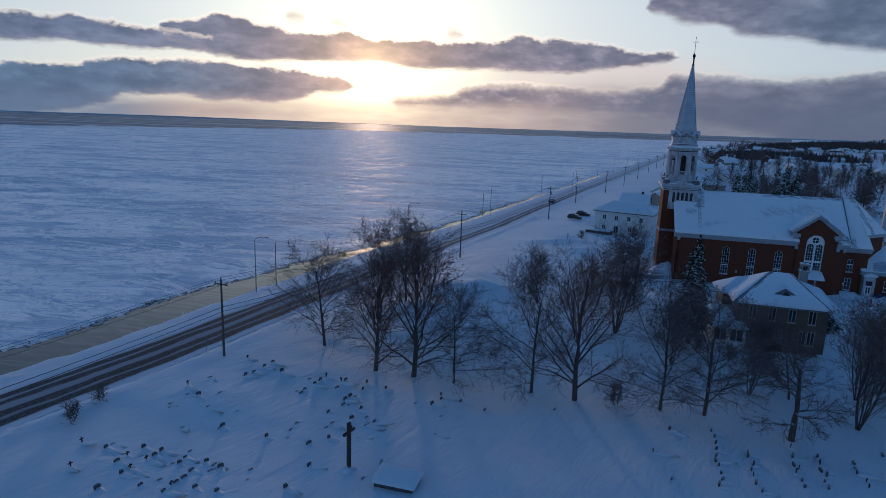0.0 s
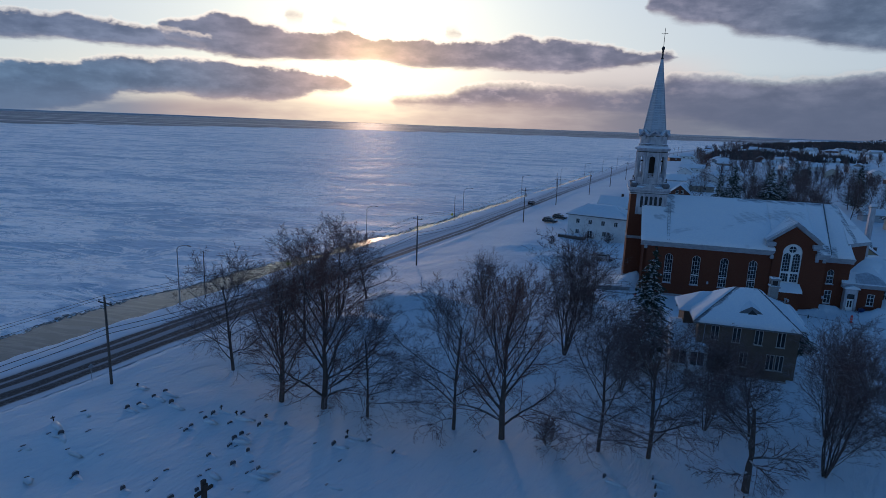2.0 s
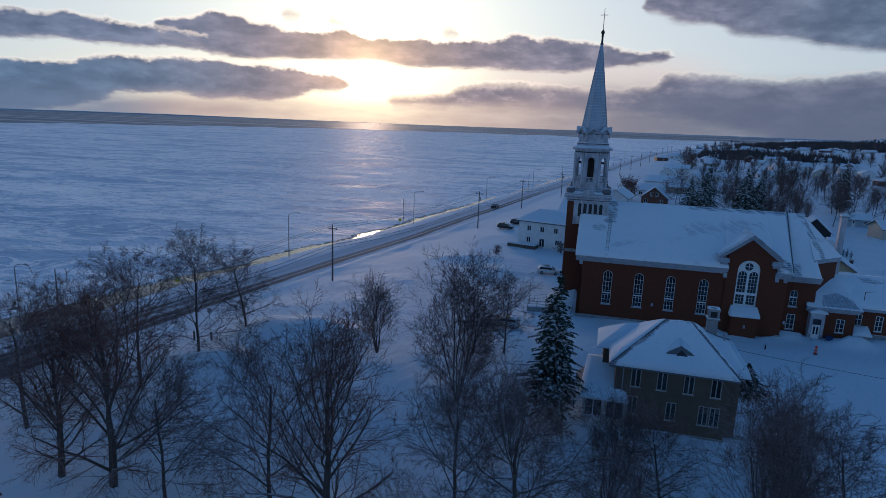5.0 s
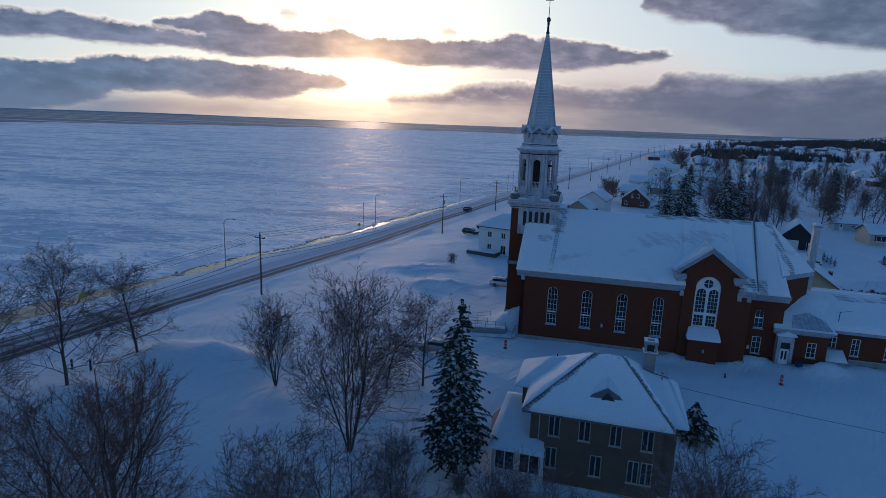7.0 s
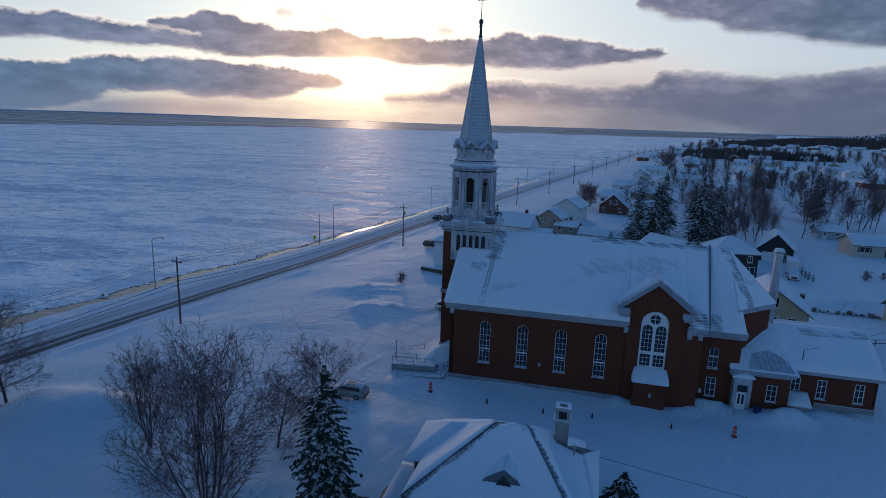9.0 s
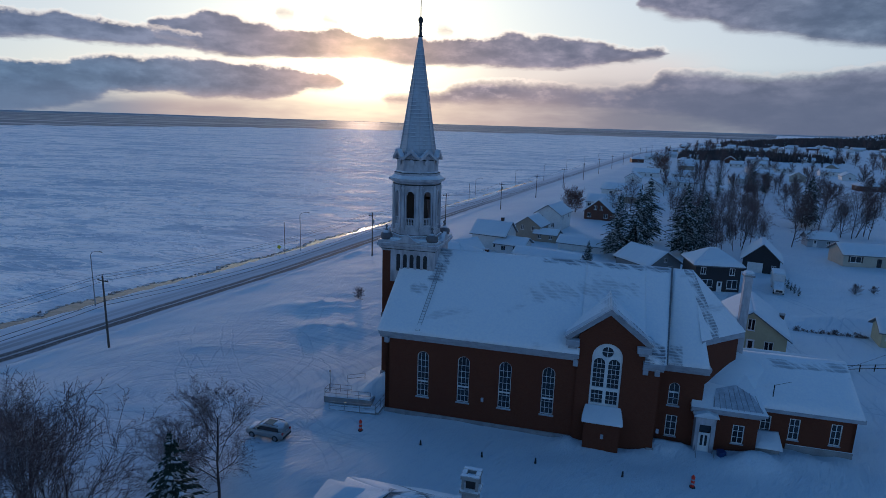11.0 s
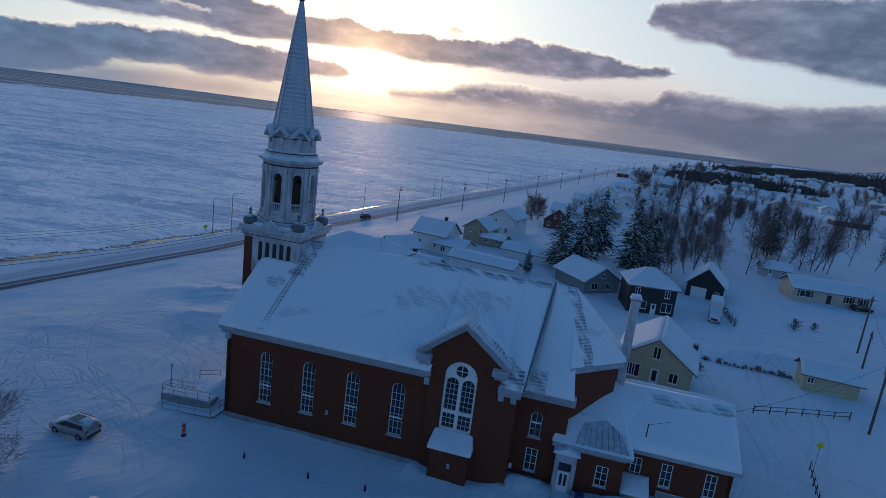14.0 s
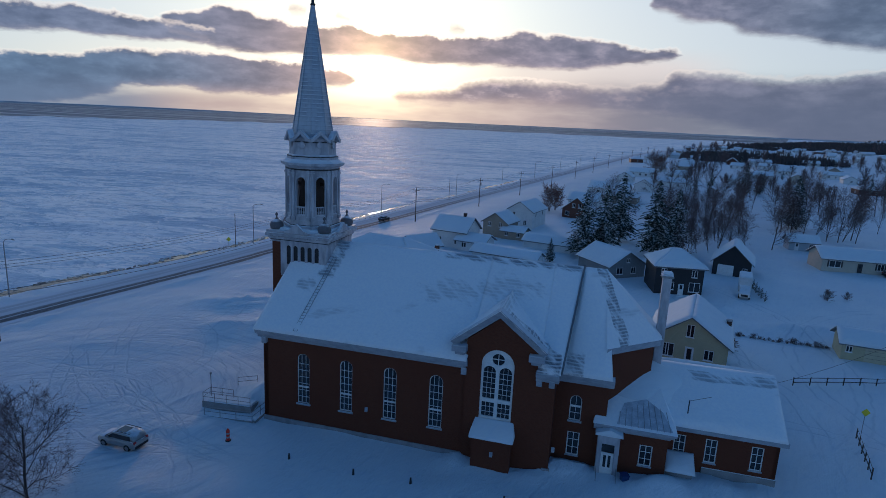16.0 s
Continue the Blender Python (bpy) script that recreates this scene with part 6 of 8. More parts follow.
part("lower_run", run(-6.3, -0.6, -1.35, -0.1, 0.12, 0.50), M_CONCRETE, ramp, "sloping concrete lower run")
part("lower_snow", run(-6.2, -0.7, -1.25, -0.2, 0.22, 0.62, 0.0), M_ROOFSNOW, ramp, "snow lying on the lower run")
part("upper_run", run(-7.5, -1.7, 0.1, 1.5, 0.85, 1.15), M_CONCRETE, ramp, "sloping concrete upper run")
part("upper_snow", run(-7.0, -1.8, 0.25, 1.4, 0.95, 1.28, 0.6), M_ROOFSNOW, ramp, "snow lying on the upper run")
part("landing", run(-1.7, -0.35, -1.2, 1.6, 0.5, 0.55), M_CONCRETE, ramp, "concrete landing by the wall")


def railing(points, h, parent, posts=4, bars=3):
    for (x0, y0, z0), (x1, y1, z1) in zip(points, points[1:]):
        bm = bmesh.new()
        for k in range(bars):
            f = h * (k + 1) / bars
            tube(bm, (x0, y0, z0 + f), (x1, y1, z1 + f), 0.03, n=5)
        part("rail", bm, M_STEEL, parent, "steel rails")
        for k in range(posts):
            t = k / (posts - 1)
            p = Vector((x0, y0, z0)).lerp(Vector((x1, y1, z1)), t)
            part("post", tubes((p, p + Vector((0, 0, h)), 0.035), n=6), M_STEEL, parent)


railing([(-0.65, -1.3, 0.50), (-6.2, -1.3, 0.12)], 0.95, ramp, 4, 2)
railing([(-0.65, -1.3, 0.50), (-0.5, 1.5, 0.55)], 1.0, ramp, 3, 2)
railing([(-1.8, 0.15, 1.15), (-7.4, 0.15, 0.85)], 0.95, ramp, 5, 2)
railing([(-7.4, 0.15, 0.85), (-7.4, 1.45, 0.85)], 0.95, ramp, 2, 2)
railing([(-7.4, 1.45, 0.85), (-4.6, 1.45, 1.0)], 0.95, ramp, 3, 2)
part("lamp_post", tubes(((-7.3, 1.4, 0.8), (-7.3, 1.4, 3.4), 0.045), ((-7.3, 1.4, 3.3), (-7.3, 1.4, 3.55), 0.11), n=6), M_STEEL, ramp)
hand_rail = thing("handrail", pose(*CH_O, 0, 0, 0, math.degrees(A_CH)), "short steel handrail standing out of deep snow", "handrail")
railing([(-6.9, 5.6, 0.2), (-5.0, 6.6, 0.3)], 1.0, hand_rail, 2, 2)

# ---- the rectory ----
RA = -16.0
RG = -1.3
rectory = thing("rectory", pose(42.43, 80.53, RG, 0, 0, RA), "two-storey tan stucco house with a snow-laden hip roof", "house")
RL, RD, RH = 10.7, 10.0, 7.0


def plain_window(u, v, z0, z1, w, parent, m=None, lights=2, mat=None, label=""):
    """Casement window: white frame with a middle post, its pane set back, and a sill."""
    bm = sheet(rect(u - w / 2, u + w / 2, z0, z1), [rect(u - w / 2 + 0.07, u + w / 2 - 0.07, z0 + 0.07, z1 - 0.07)], Matrix.Translation((0, v - 0.06, 0)), 0.12)
    for k in range(1, lights):
        x = u - w / 2 + w * k / lights
        box(bm, x - 0.05, x + 0.05, v - 0.05, v + 0.04, z0 + 0.06, z1 - 0.06)
    g = boxes((u - w / 2 + 0.03, u + w / 2 - 0.03, v - 0.02, v + 0.03, z0 + 0.03, z1 - 0.03))
    s = boxes((u - w / 2 - 0.07, u + w / 2 + 0.07, v - 0.14, v, z0 - 0.09, z0), bevel=0.015)
    if m:
        turned(bm, m), turned(g, m), turned(s, m)
    win = part("window", bm, mat or M_WHITE, parent, label)
    part("pane", g, M_GLASS, win)
    part("sill", s, mat or M_WHITE, win)
    return win


part("wall", boxes((0, RL, 0, RD, -1.0, RH)), M_STUCCO, rectory, "tan stucco walls")
part("foundation", boxes((-0.05, RL + 0.05, -0.05, RD + 0.05, -1.0, 0.5)), M_CONCRETE, rectory)
for u, z0, z1, w in ((2.0, 4.85, 6.75, 0.95), (4.5, 4.85, 6.75, 0.95), (7.0, 4.85, 6.75, 0.95), (9.5, 4.85, 6.75, 0.95), (1.9, 1.9, 3.8, 0.95), (5.6, 1.8, 3.7, 0.95), (8.6, 1.8, 3.8, 0.9), (9.65, 1.8, 3.8, 0.9)):
    plain_window(u, 0.0, z0, z1, w, rectory, mat=M_CREAM, label="tall cream two-light casement window")
WEST = Matrix.Rotation(radians(-90), 4, "Z")
for v, z0, z1 in ((2.6, 4.8, 6.7), (9.3, 4.8, 6.7)):
    plain_window(-v, 0.0, z0, z1, 1.0, rectory, m=WEST)
part("fascia", boxes((-0.65, RL + 0.65, -0.65, -0.5, RH - 0.1, RH + 0.15)), M_WHITE, rectory, "white eaves board")
EV, RZ = RH + 0.1, RH + 3.65
a0, a1, b0, b1 = -0.7, RL + 0.7, -0.7, RD + 0.7
r0_, r1_ = (4.8, 5.0), (7.2, 5.0)
L_HR = "thick drifted snow on the hip roof"
roof_slab("roof", [(a0, b0, EV), (a1, b0, EV), (*r1_, RZ), (*r0_, RZ)], M_HIPSNOW, 0.32, rectory, 40, 22, 0.12, L_HR, 21)
roof_slab("roof", [(a1, b0, EV), (a1, b1, EV), (*r1_, RZ), (*r1_, RZ)], M_HIPSNOW, 0.28, rectory, 24, 20, 0.08, L_HR, 22)
roof_slab("roof", [(a1, b1, EV), (a0, b1, EV), (*r0_, RZ), (*r1_, RZ)], M_HIPSNOW, 0.3, rectory, 30, 18, 0.1, L_HR, 23)
roof_slab("roof", [(a0, b1, EV), (a0, b0, EV), (*r0_, RZ), (*r0_, RZ)], M_HIPSNOW, 0.3, rectory, 24, 20, 0.1, L_HR, 24)
part("roof_body", hull([(a0, b0, EV - 0.02), (a1, b0, EV - 0.02), (a0, b1, EV - 0.02), (a1, b1, EV - 0.02), (a0, b0, EV - 0.18), (a1, b0, EV - 0.18), (a0, b1, EV - 0.18), (a1, b1, EV - 0.18), (*r0_, RZ - 0.05), (*r1_, RZ - 0.05)]), M_SHINGLE, rectory, "grey shingle roof body")
for p, q in (((a0, b0, EV + 0.16), (*r0_, RZ + 0.18)), ((a1, b0, EV + 0.16), (*r1_, RZ + 0.16))):
    bm = tubes((p, q, 0.03), n=6)
    part("hip_ridge", bm, M_SHINGLE, rectory, "wind-bared hip ridge of grey shingles")
# shallow roof over the eastern side rooms
part("wing", boxes((RL - 0.05, 11.8, 1.0, 9.2, -1.0, RH - 0.2)), M_STUCCO, rectory, "tan stucco side wing")
part("wing_body", hull([(RL, 0.3, EV - 0.1), (12.3, 0.3, EV - 0.1), (RL, 9.8, EV - 0.1), (12.3, 9.8, EV - 0.1), (7.4, 5.6, RZ - 0.75), (10.9, 5.6, EV + 1.7)]), M_SHINGLE, rectory)
roof_slab("wing_roof", [(12.45, 0.2, EV), (12.45, 9.9, EV), (11.2, 5.8, EV + 1.75), (11.2, 5.4, EV + 1.75)], M_ROOFSNOW, 0.28, rectory, 20, 14, 0.08, "snow on the wing roof", 28)
roof_slab("wing_roof", [(9.6, 0.2, EV), (12.45, 0.2, EV), (11.2, 5.6, EV + 1.75), (7.6, 5.6, RZ - 0.6)], M_ROOFSNOW, 0.28, rectory, 20, 20, 0.08, "snow on the wing roof", 29)
part("wing_ridge", tubes(((9.2, 5.62, EV + 2.45), (11.2, 5.62, EV + 2.02), 0.06), n=6), M_SHINGLE, rectory, "bare grey ridge of the wing")
# low triangular roof vent
part("dormer", hull([(4.15, 0.8, EV + 1.07), (7.95, 0.8, EV + 1.07), (6.05, 1.15, EV + 2.17), (6.05, 2.75, EV + 2.24), (4.85, 1.75, EV + 1.57), (7.25, 1.75, EV + 1.57), (6.05, 1.1, EV + 1.12)]), M_SHINGLE, rectory, "low triangular dormer vent with bare edges")
part("vent_opening", hull([(5.6, 0.75, EV + 1.3), (6.7, 0.75, EV + 1.3), (6.1, 0.93, EV + 1.87), (5.6, 1.25, EV + 1.3), (6.7, 1.25, EV + 1.3), (6.1, 1.25, EV + 1.87)]), M_DARK, rectory, "dark vent opening")
roof_slab("dormer_roof", [(4.4, 1.1, EV + 1.24), (6.05, 1.3, EV + 2.16), (6.05, 3.45, EV + 2.64), (4.75, 2.25, EV + 1.82)], M_ROOFSNOW, 0.12, rectory, 8, 8, 0.02, "snow on the dormer", 25)
roof_slab("dormer_roof", [(6.05, 1.3, EV + 2.16), (7.7, 1.1, EV + 1.24), (7.35, 2.25, EV + 1.82), (6.05, 3.45, EV + 2.64)], M_ROOFSNOW, 0.12, rectory, 8, 8, 0.02, "snow on the dormer", 26)
# stair bay to the west with its own hip roof
part("bay", boxes((-1.3, 0.05, 4.2, 9.4, -1.0, RH)), M_STUCCO, rectory, "projecting west bay")
bay_snow = hull([(-2.1, 3.6, EV), (0.8, 3.6, EV), (-2.1, 10.0, EV), (0.8, 10.0, EV), (-1.9, 3.8, EV + 0.3), (-1.9, 9.8, EV + 0.3), (0.9, 6.8, EV + 2.2), (3.4, 6.8, EV + 2.4), (1.5, 5.0, EV + 0.8)])
bmesh.ops.bevel(bay_snow, geom=list(bay_snow.edges), offset=0.16, segments=2, affect="EDGES", profile=0.5)
part("bay_roof", bay_snow, M_ROOFSNOW, rectory, "snow-covered bay roof", smooth=True)
# glazed porch at the west end, in front of the wall's corner
PU, PV = 1.4, -1.3
part("porch", turned(boxes((-4.4, 0.0, 0.3, 4.0, -1.0, 1.4), (-4.4, -4.15, 0.3, 4.0, 1.4, 3.5), (-0.3, 0.0, 0.3, 0.55, 1.4, 3.5), (-2.45, -2.15, 0.3, 0.55, 1.4, 3.5), (-4.4, -4.1, 0.3, 0.55, 1.4, 3.5), (-4.4, 0, 0.3, 4.0, 3.35, 3.55)), Matrix.Translation((PU, PV, 0))), M_WHITE, rectory, "white glazed porch")
for u in (-3.3, -1.2):
    plain_window(u + PU, 0.42 + PV, 1.45, 3.3, 1.7, rectory, lights=2, mat=M_WHITE, label="porch window")
roof_slab("porch_roof", [(-4.9 + PU, -0.25 + PV, 3.55), (0.1 + PU, -0.25 + PV, 3.55), (PU - 0.9, 5.6, 5.5), (-4.3 + PU, 6.2, 5.2)], M_ROOFSNOW, 0.4, rectory, 22, 18, 0.16, "deep snow on the porch roof", 27)
part("porch_core", hull([(-4.7 + PU, -0.1 + PV, 3.5), (PU, -0.1 + PV, 3.5), (0, 4.5, 4.8), (-2.9, 4.5, 4.8), (-4.0, 4.5, 3.5), (0, 4.5, 3.5)]), M_SHINGLE, rectory)
# chimney
CHM = Matrix.Translation((-0.7, 0.1, 0.55))
part("chimney", turned(boxes((9.75, 10.75, 6.2, 7.2, RH - 0.6, 10.25), bevel=0.03), CHM), M_CONCRETE, rectory, "square rendered chimney")
part("chimney_cap", turned(boxes((9.6, 10.9, 6.05, 7.35, 10.25, 10.5), bevel=0.06), CHM), M_CONCRETE, rectory, "chimney shelf with snow")
part("flue", turned(boxes((9.95, 10.55, 6.4, 7.0, 10.5, 11.1)), CHM), M_DARK, rectory, "dark flue under the hood")
for cu, cv_ in ((9.72, 6.17), (10.62, 6.17), (9.72, 7.07), (10.62, 7.07)):
    part("hood_leg", turned(boxes((cu, cu + 0.16, cv_, cv_ + 0.16, 10.5, 11.2)), CHM), M_CONCRETE, rectory)
part("hood", turned(boxes((9.65, 10.85, 6.1, 6.45, 11.2, 11.5), (9.65, 10.85, 6.95, 7.3, 11.2, 11.5), (9.65, 9.98, 6.45, 6.95, 11.2, 11.5), (10.52, 10.85, 6.45, 6.95, 11.2, 11.5), bevel=0.04), CHM), M_CONCRETE, rectory, "open chimney hood ringed with snow")
part("vent_pipe", tubes(((10.6, 5.0, RH), (10.6, 5.0, RH + 2.7), 0.07), ((10.6, 5.0, RH + 2.7), (10.6, 5.0, RH + 2.9), 0.16), n=8), M_STEEL, rectory, "roof vent pipe")
part("drain_pipe", tubes(((0.75, -0.12, 0.3), (0.75, -0.12, RH), 0.05), n=6), M_TRIM, rectory)

# ---- poles, lamps, wires ----
def utility_pole(x, y, h, turn, label, group="utility poles along the road", arm=True, can=False):
    p = thing("utility_pole", pose(x, y, ground(x, y), 0, 0, turn), label, "utility pole", group)
    part("pole", tubes(((0, 0, -0.4), (0, 0, h), 0.17, 0.11), n=10), M_POLE, p)
    if arm:
        part("crossarm", boxes((-1.1, 1.1, -0.06, 0.06, h - 0.75, h - 0.62), bevel=0.015), M_WOODDARK, p)
        for k in (-0.95, 0.0, 0.95):
            bm = bmesh.new()
            lathe(bm, (k, 0, h - 0.62 if k else h), [(0.04, 0), (0.08, 0.06), (0.05, 0.12), (0.08, 0.18), (0.03, 0.26)], 8)
            part("insulator", bm, M_STEEL, p)
    if can:
        part("transformer", tubes(((0.3, 0, h - 2.6), (0.3, 0, h - 1.5), 0.26), n=12), M_STEEL, p, "grey transformer can")
    return p


L_UP_ = "weathered wooden utility pole with a crossarm"
ROAD_TURN = -26.0
POLES = [(-27.0, 71.8, 10.2), (4.9, 131.4, 10.6), (36.0, 195.0, 10.8), (55.0, 241.0, 10.6), (77.0, 278.0, 10.4), (97.0, 316.0, 10.4), (119, 362, 10.2), (141, 408, 10.2), (163, 455, 10.2), (186, 503, 10.2), (210, 552, 10.2), (234, 602, 10.2), (258, 652, 10.2), (282, 702, 10.2), (306, 752, 10.2)]
for k, (x, y, h) in enumerate(POLES):
    utility_pole(x, y, h, ROAD_TURN, L_UP_, can=k in (2, 4))
BACKP = [(121.5, 124.0, 10.5), (142.0, 155.0, 10.5), (128.5, 136.5, 9.5)]
for k, (x, y, h) in enumerate(BACKP):
    utility_pole(x, y, h, 60, "tall wooden utility pole behind the church", "utility poles behind the church", can=k == 0)


def street_lamp(x, y, h=10.0, turn=ROAD_TURN):
    p = thing("street_lamp", pose(x, y, ground(x, y), 0, 0, turn), "grey steel street lamp with one curved arm", "street lamp", "street lamps along the shore")
    part("pole", tubes(((0, 0, -0.6), (0, 0, h - 0.7), 0.11, 0.07), n=10), M_STEEL, p)
    pts = [Vector((0, 0, h - 0.7)), Vector((0.5, 0, h - 0.25)), Vector((1.4, 0, h)), Vector((2.5, 0, h + 0.12))]
    bm = bmesh.new()
    for a, b in zip(pts, pts[1:]):
        tube(bm, a, b, 0.045, n=6)
    part("arm", bm, M_STEEL, p)
    part("lamp_head", hull([(2.4, -0.12, h + 0.05), (3.15, -0.1, h + 0.0), (2.4, 0.12, h + 0.05), (3.15, 0.1, h + 0.0), (2.45, -0.1, h + 0.22), (3.1, -0.06, h + 0.14), (2.45, 0.1, h + 0.22), (3.1, 0.06, h + 0.14)]), M_STEEL, p, "flat lamp head")
    return p


for x, y in [(-31.9, 101.2), (-8.1, 151.5), (17.1, 200.5), (43.0, 254.0), (69.0, 305.0), (93, 356), (117, 407), (142, 460), (167, 512), (192, 564)]:
    street_lamp(x, y)
for x, y in [(-29.7, 106.0), (14.2, 196.0), (66.0, 299.0)]:
    p = thing("utility_post", pose(x, y, ground(x, y)), "plain slender post on the shore bank", "post", "posts on the shore")
    part("pole", tubes(((0, 0, -0.5), (0, 0, 8.2), 0.09, 0.06), n=8), M_POLE, p)


def wire(name, a, b, sag, r=0.022, n=14):
    a, b = Vector(a), Vector(b)
    bm = bmesh.new()
    pts = []
    for k in range(n + 1):
        t = k / n
        p = a.lerp(b, t)
        p.z -= sag * 4 * t * (1 - t)
        pts.append(p)
    for p, q in zip(pts, pts[1:]):
        tube(bm, p, q, r, n=4, caps=False)
    return bm


line_pts = [(-64.0, 3.0, 10.2)] + POLES
for off, dz, thick_ in ((-0.95, -0.45, 0.02), (0.0, 0.2, 0.02), (0.95, -0.45, 0.02), (0.15, -3.6, 0.036), (0.15, -4.2, 0.036)):
    bm = bmesh.new()
    for (x0, y0, h0), (x1, y1, h1) in list(zip(line_pts, line_pts[1:]))[:8]:
        c, s = math.cos(radians(ROAD_TURN)), math.sin(radians(ROAD_TURN))
        w = wire("w", (x0 + off * c, y0 + off * s, ground(x0, y0) + h0 + dz), (x1 + off * c, y1 + off * s, ground(x1, y1) + h1 + dz), 1.3, thick_)
        me = bpy.data.meshes.new("t")
        w.to_mesh(me)
        w.free()
        bm.from_mesh(me)
        bpy.data.meshes.remove(me)
    tagged(part("power_line", bm, M_DARK), "thin overhead wire strung between the poles", "wire", "overhead wires")
z_m = 7.15
m_ch = pose(*CH_O, 0, 0, 0, math.degrees(A_CH))
tagged(part("power_line", wire("w", m_ch @ Vector((40.3, SV + 0.3, z_m)), (121.5, 124.0, 9.5), 1.2), M_DARK), "service wire from sacristy to pole", "wire", "overhead wires")
tagged(part("power_line", wire("w", (54.6, 86.9, 5.8), (104.0, 65.2, 6.6), 1.1, 0.02), M_DARK), "service wire running from the rectory", "wire", "overhead wires")
for (x0, y0, h0), (x1, y1, h1) in (((121.5, 124, 9.9), (142, 155, 9.9)), ((121.5, 124, 8.4), (170, 140, 9.0)), ((142, 155, 9.8), (190, 175, 9.8))):
    tagged(part("power_line", wire("w", (x0, y0, h0 + 0.5), (x1, y1, h1 + 0.5), 1.0), M_DARK), "sagging overhead wire behind the church", "wire", "overhead wires")


# ---- signs and markers ----
def round_post_sign(name, x, y, h, r, mat, label, turn=0, sides=8):
    s = thing(name, pose(x, y, ground(x, y), 0, 0, turn), label, "road sign")
    part("post", tubes(((0, 0, -0.3), (0, 0, h), 0.035), n=6), M_STEEL, s)
    bm = bmesh.new()
    lathe(bm, (0, 0, 0), [(r, 0), (r, 0.02)], sides, math.pi / sides if sides != 4 else 0.0)
    turned(bm, Matrix.Translation((0, -0.05, h)) @ Matrix.Rotation(radians(90), 4, "X"))
    part("sign_plate", bm, mat, s)
    return s


round_post_sign("stop_sign", -8.2, 105.8, 2.3, 0.38, M_STEEL, "bare grey back of an octagonal sign on a post", 40)
round_post_sign("warning_sign", 13.4, 193.6, 2.4, 0.55, M_YELLOWSIGN, "yellow diamond warning sign beside the road", 30, 4)
round_post_sign("warning_sign", -19.9, 122.6, 2.4, 0.55, M_YELLOWSIGN, "yellow diamond warning sign on the shore bank", 30, 4)
round_post_sign("crossing_sign", 108.5, 114.6, 2.7, 0.45, M_YELLOWSIGN, "yellow-green diamond sign beside the lane", -10, 4)
p = round_post_sign("route_sign", -29.3, 72.0, 1.8, 0.3, M_STEEL, "small grey sign plate beside the road", 50, 4)
for x, y in ((-7.9, 99.5), (-5.4, 98.9)):
    b = thing("bollard", pose(x, y, ground(x, y)), "dark wooden bollard sticking out of snow", "bollard", "bollards")
    part("post", tubes(((0, 0, -0.3), (0, 0, 1.25), 0.12), n=10), M_WOODDARK, b)


def delineator(x, y, z=None):
    d = thing("traffic_marker", pose(x, y, ground(x, y) if z is None else z), "orange traffic marker with pale bands, half in snow", "traffic marker", "orange traffic markers")
    part("base", tubes(((0, 0, -0.1), (0, 0, 0.08), 0.30, 0.26), n=12), M_DARK, d, "black rubber base")
    bm = bmesh.new()
    lathe(bm, (0, 0, 0), [(0.17, 0.08), (0.17, 1.05), (0.10, 1.15), (0.05, 1.25)], 14)
    part("tube", bm, M_ORANGE, d)
    for z0 in (0.32, 0.72):
        part("band", tubes(((0, 0, z0), (0, 0, z0 + 0.16), 0.176), n=14), M_TRIM, d, "pale reflective band")


delineator(43.6, 108.0), delineator(75.0, 98.8)
for x, y in ((50.0, 105.5), (56.1, 103.7), (61.2, 102.4), (69.0, 100.2)):
    s = thing("ground_stake", pose(x, y, ground(x, y)), "short black stake in the snow", "stake", "stakes along the church")
    part("post", tubes(((0, 0, -0.2), (0, 0, 0.55), 0.13, 0.07), n=8), M_DARK, s)


# ---- fences ----
def post_rail_fence(a, b, posts, h, label, mat, rails=2):
    f = thing("fence", Matrix.Identity(4), label, "fence")
    wd = 0.055
    a, b = Vector((*a, 0)), Vector((*b, 0))
    pts = []
    for k in range(posts):
        p = a.lerp(b, k / (posts - 1))
        p.z = ground(p.x, p.y)
        pts.append(p)
        part("post", boxes((p.x - wd, p.x + wd, p.y - wd, p.y + wd, p.z - 0.3, p.z + h), bevel=0.02), mat, f)
    for r in range(rails):
        z = h * (r + 1) / rails - 0.12
        for p, q in zip(pts, pts[1:]):
            part("rail", tubes((p + Vector((0, 0, z)), q + Vector((0, 0, z)), 0.05), n=5), mat, f)
            if r == rails - 1:
                part("rail_snow", tubes((p + Vector((0, 0, z + 0.08)), q + Vector((0, 0, z + 0.08)), 0.05), n=5), M_ROOFSNOW, f, "snow lying on the top rail")


post_rail_fence((107.9, 126.3), (121.5, 127.6), 7, 1.1, "dark wooden post-and-rail fence along the yard", M_WOODDARK)
post_rail_fence((107.6, 114.0), (103.5, 106.0), 6, 1.2, "rustic snow-capped log fence beside the lane", M_POLE)


# ---- vehicles ----
M_TYRE = weathered("tyre_rubber", (0.02, 0.02, 0.021), (0.03, 0.03, 0.03), 3.0, 0.85)


